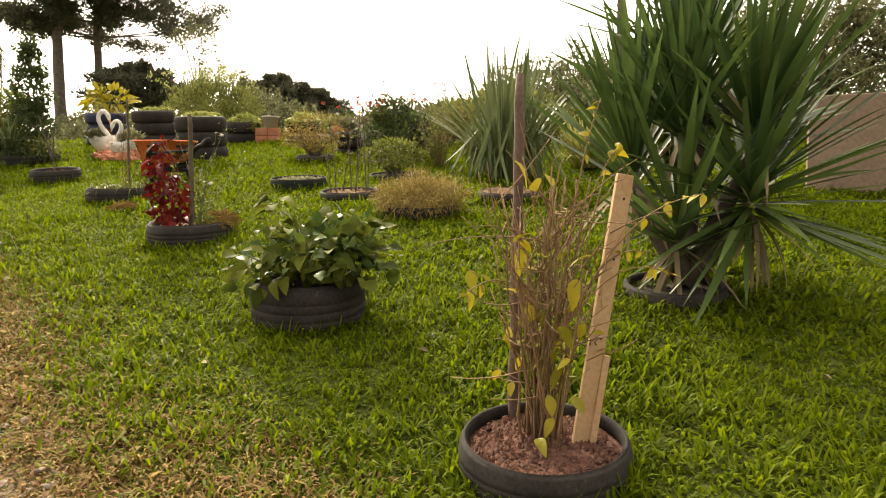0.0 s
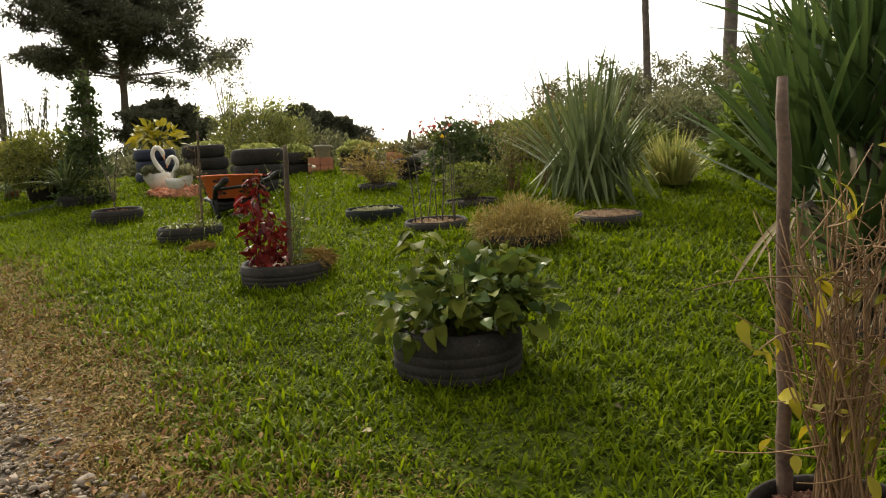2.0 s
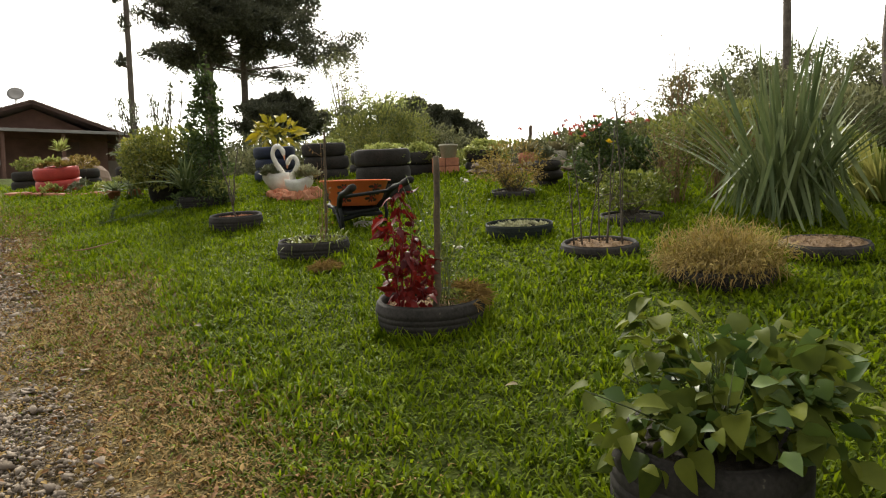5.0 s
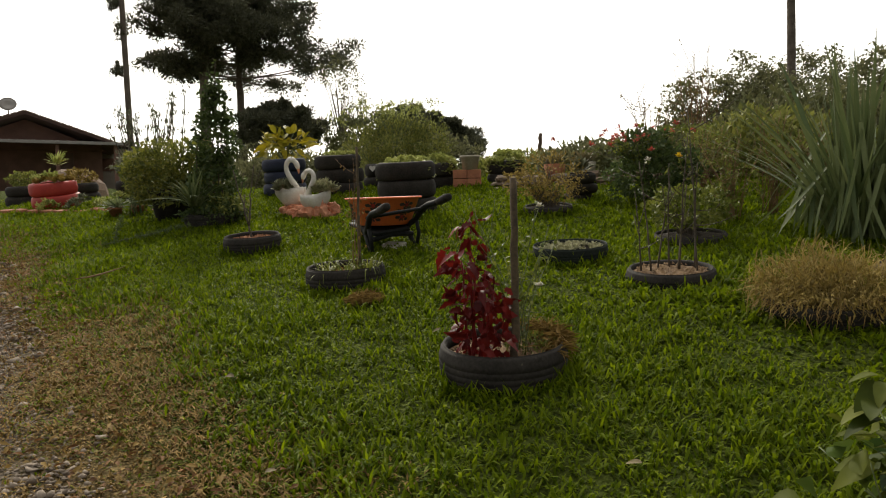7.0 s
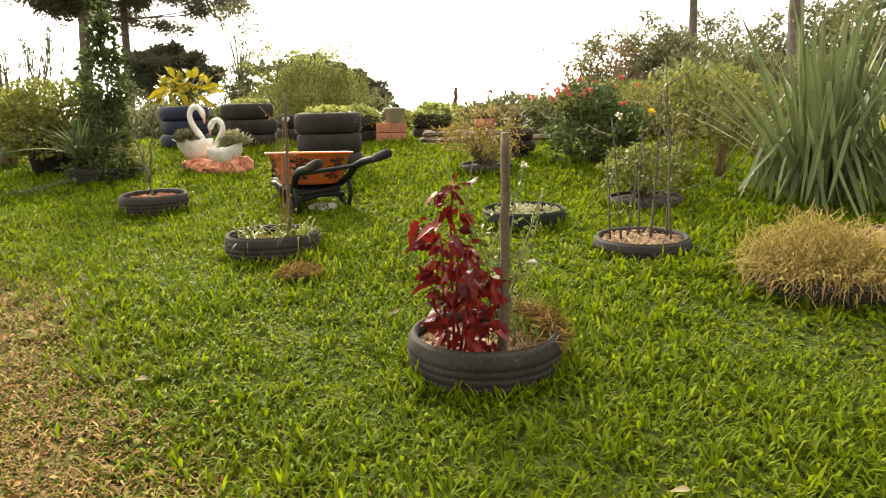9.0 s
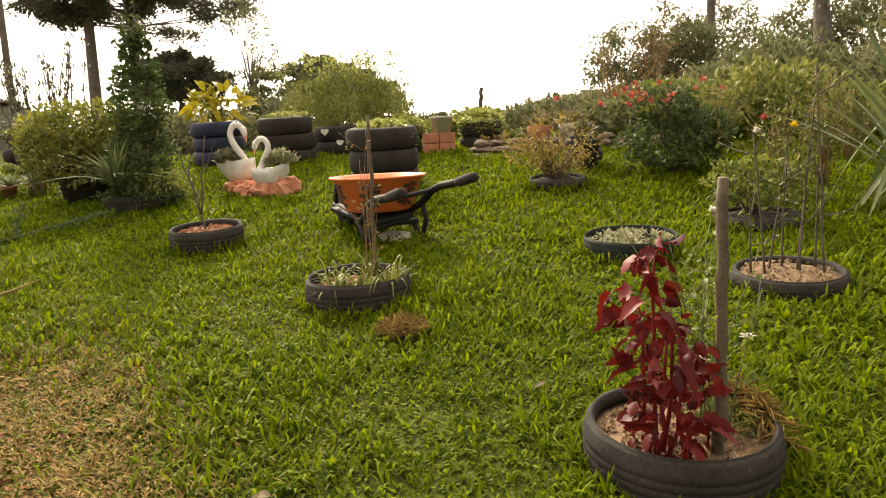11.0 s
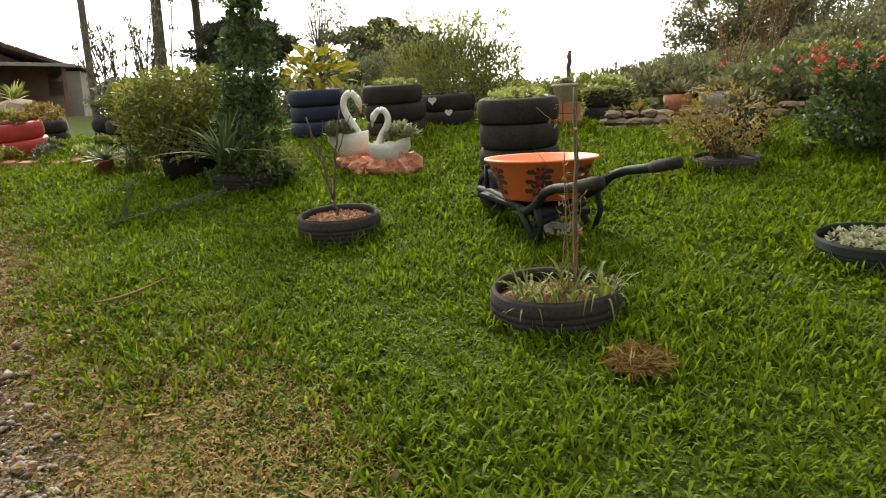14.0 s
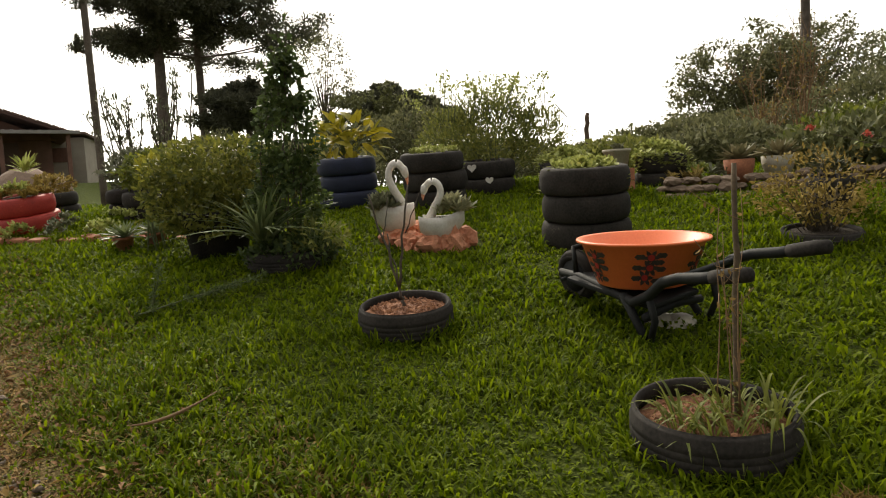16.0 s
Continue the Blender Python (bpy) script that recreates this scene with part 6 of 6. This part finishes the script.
bpot = thing("dark_pot", "large black plastic pot below a bush", "pot", place(-6.2, 9.75, 0, 0))
part("pot_body", lathe([(0.0, -0.03), (0.22, -0.03), (0.29, 0.3), (0.31, 0.31), (0.31, 0.34), (0.27, 0.34), (0.25, 0.28), (0.0, 0.27)], 30), RUBBER, bpot)
HOLES.append((-6.2, 9.75, 0.25))
shrub("round_bush", "large rounded variegated green bush", -6.2, 9.8, [(0, 0, 0.66, 0.55, 0.48, 0.30), (0.28, -0.05, 0.5, 0.36, 0.36, 0.28), (-0.32, 0, 0.52, 0.36, 0.36, 0.3), (0, -0.12, 0.3, 0.46, 0.36, 0.2)], 6600, 0.06, 0.03, L_GILT, 37, 16, TWIG_DARK)
shrub("yellow_shoot", "bright yellow young shoots in a bush", -6.85, 9.95, [(0, 0, 0.72, 0.1, 0.1, 0.12)], 120, 0.07, 0.035, L_YELLOW, 848, 6, GREENSTEM)

cactus = thing("euphorbia", "tall bare grey-green branching succulent stems", "euphorbia", place(-8.4, 12.8, 0, 0))
rng = np.random.default_rng(850)
for k in range(20):
    bx = rng.normal() * 0.14 + (0.42 if k % 2 else -0.3)
    u = np.linspace(0, 1, 6)[:, None]
    s, e = np.array([bx * 0.8, 0, 0.2]), np.array([bx + rng.normal() * 0.16, rng.normal() * 0.1, rng.uniform(1.1, 1.7)])
    pts = s * (1 - u) + e * u + rng.normal(size=(6, 3)) * 0.012
    part("stem", tubes([(pts, np.linspace(0.011, 0.007, 6))], 6), TWIG_DARK, cactus)
    tagged(part("stub_foliage", rosette(pts[2:], rng, 18, 0.08, 0.022, 1.3, 0.03), L_GREY, cactus), kind="stuff")
for k, (bx, by, R_, lab) in enumerate([(-7.75, 11.6, 0.3, "black tyre pot with mixed leafy plants"), (-8.3, 12.2, 0.3, "black tyre pot with pale flowering plant"), (-9.6, 12.6, 0.3, "dark pot with grey-green bush"), (-10.4, 12.3, 0.3, "dark pot with leafy plant")]):
    tyre_stack(bx, by, lab, 2, R_, 0.17, seed=20 + k)
    shrub("pot_plant", ("bushy mixed foliage in a dark tyre", "pale pink-tinged foliage in a dark tyre")[k % 2], bx, by, [(0, 0, 0.5, 0.34, 0.3, 0.2), (0.1, 0, 0.62, 0.2, 0.2, 0.14)] if k < 2 else [(0, 0, 0.4, 0.26, 0.24, 0.12)], 1100 if k < 2 else 420, 0.07, 0.04, (L_BUSH, L_GREY, L_GOLD, L_OLIVE)[k], 860 + k, 12, TWIG_DARK)
mound = rock("boulder", "large smooth brown boulder behind the red tyres", place(-13.6, 17.6, 20, 0, 0.15), (0.85, 0.6, 0.75), CONCRETE, 870, "boulder", cuts=3, jag=0.1)
rock("pale_stone", "broad whitish stone beside the red tyres", place(-10.4, 13.0, 0, 0, 0.2), (0.4, 0.25, 0.16), PALEPOT, 871, "stone", cuts=3, jag=0.12)
topping("spiky little palm-like rosette above red tyres", -9.0, 11.3, 0.62, 0.03, L_LIME, 872, 3, 0.22, 0.03, 0.02, 0, name="yucca_rosette")

bricks = thing("brick_edging", "worn terracotta brick edging with succulents", "bricks", Matrix())
rng = np.random.default_rng(880)
bmx = bmesh.new()
box(bmx, 0.21, 0.1, 0.085, None, 0.01)
bme = bpy.data.meshes.new("brick")
bmx.to_mesh(bme)
bmx.free()
for k in range(11):
    xx = -9.4 + 0.27 * k
    yy = 10.72 - 0.045 * k
    part("brick", bme, TERRA, bricks, m=place(xx + rng.normal() * 0.03, yy + rng.normal() * 0.02, rng.normal() * 12 - 10, 1, rng.uniform(-0.015, 0.03)))
for k, (bx, by) in enumerate([(-8.75, 10.72), (-8.2, 10.66), (-7.75, 10.6), (-8.45, 11.1), (-7.9, 11.2)]):
    topping("pale mounded succulents along a brick edge", bx, by, 0.06, 0.16, L_GREY if k % 2 else L_LIME, 890 + k, 12, 0.06, 0.028, 0.09, 0, tilt=1)
for k, (bx, by) in enumerate([(-7.2, 10.05), (-6.95, 10.15)]):
    cp = thing("clay_pot", "small chipped clay pot with agave", "pot", place(bx, by, 0, 1))
    part("pot_body", lathe([(0.0, -0.02), (0.06, -0.02), (0.085, 0.1), (0.092, 0.1), (0.092, 0.125), (0.08, 0.125), (0.07, 0.09), (0, 0.085)], 20), TERRA, cp)
    rng = np.random.default_rng(895 + k)
    ag = thing("agave_rosette", "dark pointed rosette in a clay pot", "agave", place(bx, by, 0, 1, 0.1))
    n = 34
    a, el = np.arange(n) * 2.4, np.linspace(0.05, 1.2, n)
    leaf_parts(ag, [ovate(0.24, 0.045, 0.1, 0.2, 897)], LP_STRAP, np.zeros((n, 3)), np.stack([np.cos(a) * np.cos(el), np.sin(a) * np.cos(el), np.sin(el)], -1), rng.normal(size=n) * 0.1, np.linspace(1.1, 0.7, n), rng)

# fallen araucaria branch, dry curved leaf and litter on the lawn
fb = thing("fallen_branch", "fallen spiky green araucaria branch on grass", "branch", place(-5.75, 8.45, 0, 1, 0.04))
rng = np.random.default_rng(898)
for s, e in [((-0.35, -0.25, 0.0), (0.28, 0.3, 0.06)), ((-0.3, -0.15, 0.0), (-0.28, 0.02, 0.22)), ((-0.1, -0.03, 0.02), (0.3, 0.12, 0.08))]:
    u = np.linspace(0, 1, 9)[:, None]
    pts = np.array(s) * (1 - u) + np.array(e) * u
    part("twig", tubes([(pts, np.linspace(0.006, 0.003, 9))], 5), GREENSTEM, fb)
    P = np.repeat(pts, 22, 0) + rng.normal(size=(198, 3)) * 0.008
    tagged(part("needlework", leaf_cards(P, rand_dirs(rng, 198) + (np.array(e) - np.array(s)), rand_dirs(rng, 198), 0.04, 0.008), L_STRAP, fb), kind="stuff")
ds = thing("dry_palm_leaf", "curled brown dry leaf stalk on the lawn", "dead leaf", place(-5.2, 6.85, 0, 1, 0.05))
u = np.linspace(0, 1, 12)
part("stalk", tubes([(np.stack([-0.16 + 0.3 * u, -0.06 + 0.22 * u ** 2.5, 0.01 + 0.03 * u ** 2], -1), 0.002 + 0.006 * np.sin(u * 3.14))], 6), TWIG, ds)
rng = np.random.default_rng(899)
lk = [ovate(0.07, 0.03, d, 0.2, 910 + k) for k, d in enumerate((0.3, 0.6))]
for bx, by in [(-0.98, 2.42), (-1.3, 4.2), (0.25, 4.4), (-2.6, 4.1), (-1.0, 2.9), (-3.9, 6.0), (-0.1, 3.0), (-2.2, 5.5), (-4.6, 6.6), (0.9, 4.6), (-2.0, 3.5), (-3.6, 5.5), (0.0, 1.9), (1.5, 2.7), (-1.6, 2.9), (-3.1, 4.9)]:
    fl = part("fallen_leaf", lk[int(rng.integers(0, 2))], LP_DEAD, m=place(bx, by, 0, 1, 0.045) @ aim((0, 0, 0), rand_dirs(rng, 1)[0] * np.array([1, 1, 0.25]), rng.normal() * 0.4, rng.uniform(0.5, 1.0)))
    tagged(fl, "pale dry leaf lying on the grass", "leaf", "fallen leaves")

post = stick("fence_post", "dark weathered post standing beyond the garden", place(-2.0, 20.3, 0, 0), 1.45, 0.06, 0.05, STAKE, 9, category="post")
for k, (hx, hz, sc) in enumerate([(-4.16, 0.30, 1.0), (-3.98, 0.16, 0.9)]):
    q = np.linspace(0, 2 * np.pi, 25)[:-1]
    hv = [(0.003 * sc * 16 * math.sin(a_) ** 3, 0, 0.003 * sc * (13 * math.cos(a_) - 5 * math.cos(2 * a_) - 2 * math.cos(3 * a_) - math.cos(4 * a_))) for a_ in q]
    V = hv + [(v[0], 0.012, v[2]) for v in hv]
    F = [tuple(range(24)), tuple(reversed(range(24, 48)))] + [(j, (j + 1) % 24, 24 + (j + 1) % 24, 24 + j) for j in range(24)]
    tagged(part("heart_ornament", mesh(V, F, False), WHITE, m=place(hx, 11.49, 0, 0, hz)), "small whitish heart plaque on a tyre", "ornament")
dish = thing("satellite_dish", "grey satellite dish on a house roof", "dish", Matrix.Translation((-27.2, 31.4, gz(-27.2, 31.4) + 3.75)))
part("reflector", lathe([(0.0, 0.0), (0.2, 0.03), (0.36, 0.1), (0.37, 0.11), (0.2, 0.045), (0.0, 0.015)], 24), EAVE, dish, m=pose(0, 0, 0.45, 62, 0, 35))
part("mast", tubes([(np.array([(0, 0, -0.2), (0, 0, 0.45)]), 0.03)], 8), EAVE, dish)


# ---------------------------------------------------------------- lawn blades and gravel
def lawn(name, label, n, xr, yr, keep, L, W, material, seed, lie=0.9, skew=False):
    rng = np.random.default_rng(seed)
    x, y = rng.uniform(*xr, n), rng.uniform(*yr, n)
    if skew:
        y = y - x
    ok = keep(x, y, rng)
    for hx, hy, hr in HOLES:
        ok &= (x - hx) ** 2 + (y - hy) ** 2 > hr ** 2
    x, y = x[ok], y[ok]
    n = len(x)
    rg = 0.022 * np.sin(x * 2.3 + 1.3 * np.sin(y * 1.1)) * np.sin(y * 1.9 + 0.7 * np.sin(x * 1.7))
    P = np.stack([x, y, ground_z(x, y) + rg - 0.006], -1)
    a = rng.uniform(0, 6.28, n)
    el = np.arctan(rng.uniform(0.25, 2.6, n) * lie)
    D = np.stack([np.cos(a) * np.cos(el), np.sin(a) * np.cos(el), np.sin(el)], -1)
    S = np.stack([-np.sin(a), np.cos(a), np.zeros(n)], -1)
    ll = (L * rng.uniform(0.55, 1.3, n) * (0.8 + 0.25 * np.sin(x * 3.1) * np.sin(y * 2.7) + 0.3 * np.sin(x * 11.3 + 2 * np.sin(y * 7)) * np.sin(y * 12.1 + 2 * np.sin(x * 9))))[:, None]
    ww = (W * rng.uniform(0.7, 1.3, n))[:, None]
    m1 = P + D * ll * 0.5
    m2 = P + D * ll * 1.0
    m2[:, 2] -= ll[:, 0] * rng.uniform(0.1, 0.55, n)
    V = np.stack([P - S * ww * 0.3, P + S * ww * 0.3, m1 + S * ww * 0.5, m1 - S * ww * 0.5, m2], 1)
    b = (np.arange(n) * 5)[:, None]
    me = raw(V, b + np.array([0, 1, 2, 3]), b + np.array([3, 2, 4]))
    return tagged(part(name, me, material), label, "grass", kind="stuff")


def edge_s(x, y):
    return x + y + 0.35 * np.sin(x * 1.9) * np.sin(y * 1.3) + 0.18 * np.sin(x * 5.1 + y * 3.3)


lawn("lawn_grass", "thick coarse-bladed green lawn", 330000, (-7.5, 3.2), (0.3, 8.0), lambda x, y, r: (edge_s(x, y) + r.normal(size=len(x)) * 0.22 > 1.5 - 0.3 * np.clip((-x - 4.0) / 1.2, 0, 1)) & (x + y < 4.6), 0.105, 0.0105, GRASS, 1)
lawn("lawn_grass", "thick coarse-bladed green lawn further up the slope", 420000, (-10, 5.5), (1.5, 12.5), lambda x, y, r: ((x + y >= 4.6) | (y >= 8.0) | (x > 3.2) | (x < -7.5)) & (edge_s(x, y) + r.normal(size=len(x)) * 0.25 > 1.3), 0.11, 0.0155, GRASS, 2)
lawn("far_lawn_grass", "lawn at the top of the rise", 60000, (-18, 12), (10, 20), lambda x, y, r: (y >= 12.5) | (x < -10) | (x > 5.5), 0.12, 0.022, GRASS, 3)
lawn("dry_verge_grass", "trodden straw-coloured verge grass", 200000, (-8.5, 1.5), (0.1, 2.2), lambda x, y, r: (np.abs(edge_s(x, y) - 1.12 + r.normal(size=len(x)) * 0.28) < 0.52), 0.06, 0.007, DRYGRASS, 4, 0.55, skew=True)

lawn("verge_grass", "sparse green blades creeping into the verge", 42000, (-8.5, 1.5), (0.3, 1.9), lambda x, y, r: (np.abs(edge_s(x, y) - 1.2 + r.normal(size=len(x)) * 0.25) < 0.4), 0.07, 0.008, GRASS, 6, 0.4, skew=True)

# longer unmown blades against the tyres
rngt = np.random.default_rng(12)
P, D = [], []
for hx, hy, hr in HOLES[:13]:
    k = 420
    a = rngt.uniform(0, 6.28, k)
    r = hr * rngt.uniform(1.03, 1.2, k)
    x, y = hx + r * np.cos(a), hy + r * np.sin(a)
    P.append(np.stack([x, y, ground_z(x, y) - 0.005], -1))
    D.append(np.stack([rngt.normal(size=k) * 0.5, rngt.normal(size=k) * 0.5, np.ones(k)], -1))
P, D = np.concatenate(P), np.concatenate(D)
tagged(part("tall_grass", strap_mesh(P, D, 0.15 * rngt.uniform(0.5, 1.1, len(P)), 0.010, 0.5 * rngt.uniform(0.3, 1.5, len(P)), 4), GRASS), "longer unmown grass against the tyres", "grass", kind="stuff")


def pebbles(name, label, n, keep, size, material, seed):
    rng = np.random.default_rng(seed)
    x = rng.uniform(-8, 2, n)
    y = rng.uniform(-1.8, 1.0, n) - x
    ok = keep(x, y, rng)
    x, y = x[ok], y[ok]
    n = len(x)
    o = np.array([[1, 0, 0], [0, 1, 0], [-1, 0, 0], [0, -1, 0], [0, 0, 0.6], [0, 0, -0.5]])
    s = size * rng.lognormal(0, 0.45, n)
    V = np.stack([x, y, ground_z(x, y) + s * 0.2], -1)[:, None] + o[None] * (s[:, None] * rng.uniform(0.6, 1.3, (n, 6)))[:, :, None] + rng.normal(size=(n, 6, 3)) * s[:, None, None] * 0.25
    b = (np.arange(n) * 6)[:, None]
    T = np.concatenate([b + np.array(q) for q in ([0, 1, 4], [1, 2, 4], [2, 3, 4], [3, 0, 4], [1, 0, 5], [2, 1, 5], [3, 2, 5], [0, 3, 5])], 0)
    return tagged(part(name, raw(V, None, T, smooth=False), material), label, "gravel", kind="stuff")


GRAVEL = mat("gravel_stones", (0.34, 0.275, 0.21), 0.9, (0.11, 0.08, 0.055), 8, 60, 0.3, island=0.7)
pebbles("track_gravel", "loose grey-brown crushed stone of the track", 90000, lambda x, y, r: x + y + r.normal(size=len(x)) * 0.18 < 0.72, 0.0095, GRAVEL, 5)
pebbles("track_stones", "larger pale flat stones lying in the gravel", 380, lambda x, y, r: x + y + r.normal(size=len(x)) * 0.25 < 0.75, 0.02, GRAVEL, 7)
rngl = np.random.default_rng(8)
x = rngl.uniform(-8, 1.5, 900)
y = np.clip(rngl.normal(0.85, 0.4, 900), 0.2, 2.2) - x
litter = leaf_mesh(np.stack([x, y, ground_z(x, y) + 0.03], -1), rand_dirs(rngl, 900) * np.array([1, 1, 0.25]), rand_dirs(rngl, 900, 2.5), 0.05 * rngl.uniform(0.4, 1.3, 900), 0.018, 0.2, 0.2)
tagged(part("leaf_litter", litter, DRYGRASS), "scattered pale dry leaf bits along the verge", "leaf litter", kind="stuff")
x = rngl.uniform(-8, 1.5, 2600)
y = np.clip(rngl.normal(0.95, 0.3, 2600), 0.2, 1.9) - x
litter = leaf_mesh(np.stack([x, y, ground_z(x, y) + 0.025], -1), rand_dirs(rngl, 2600) * np.array([1, 1, 0.2]), rand_dirs(rngl, 2600, 2.5), 0.045 * rngl.uniform(0.3, 1.2, 2600), 0.016, 0.25, 0.25)
tagged(part("brown_litter", litter, RUST), "rust-brown dead leaf bits trodden into the verge", "leaf litter", kind="stuff")
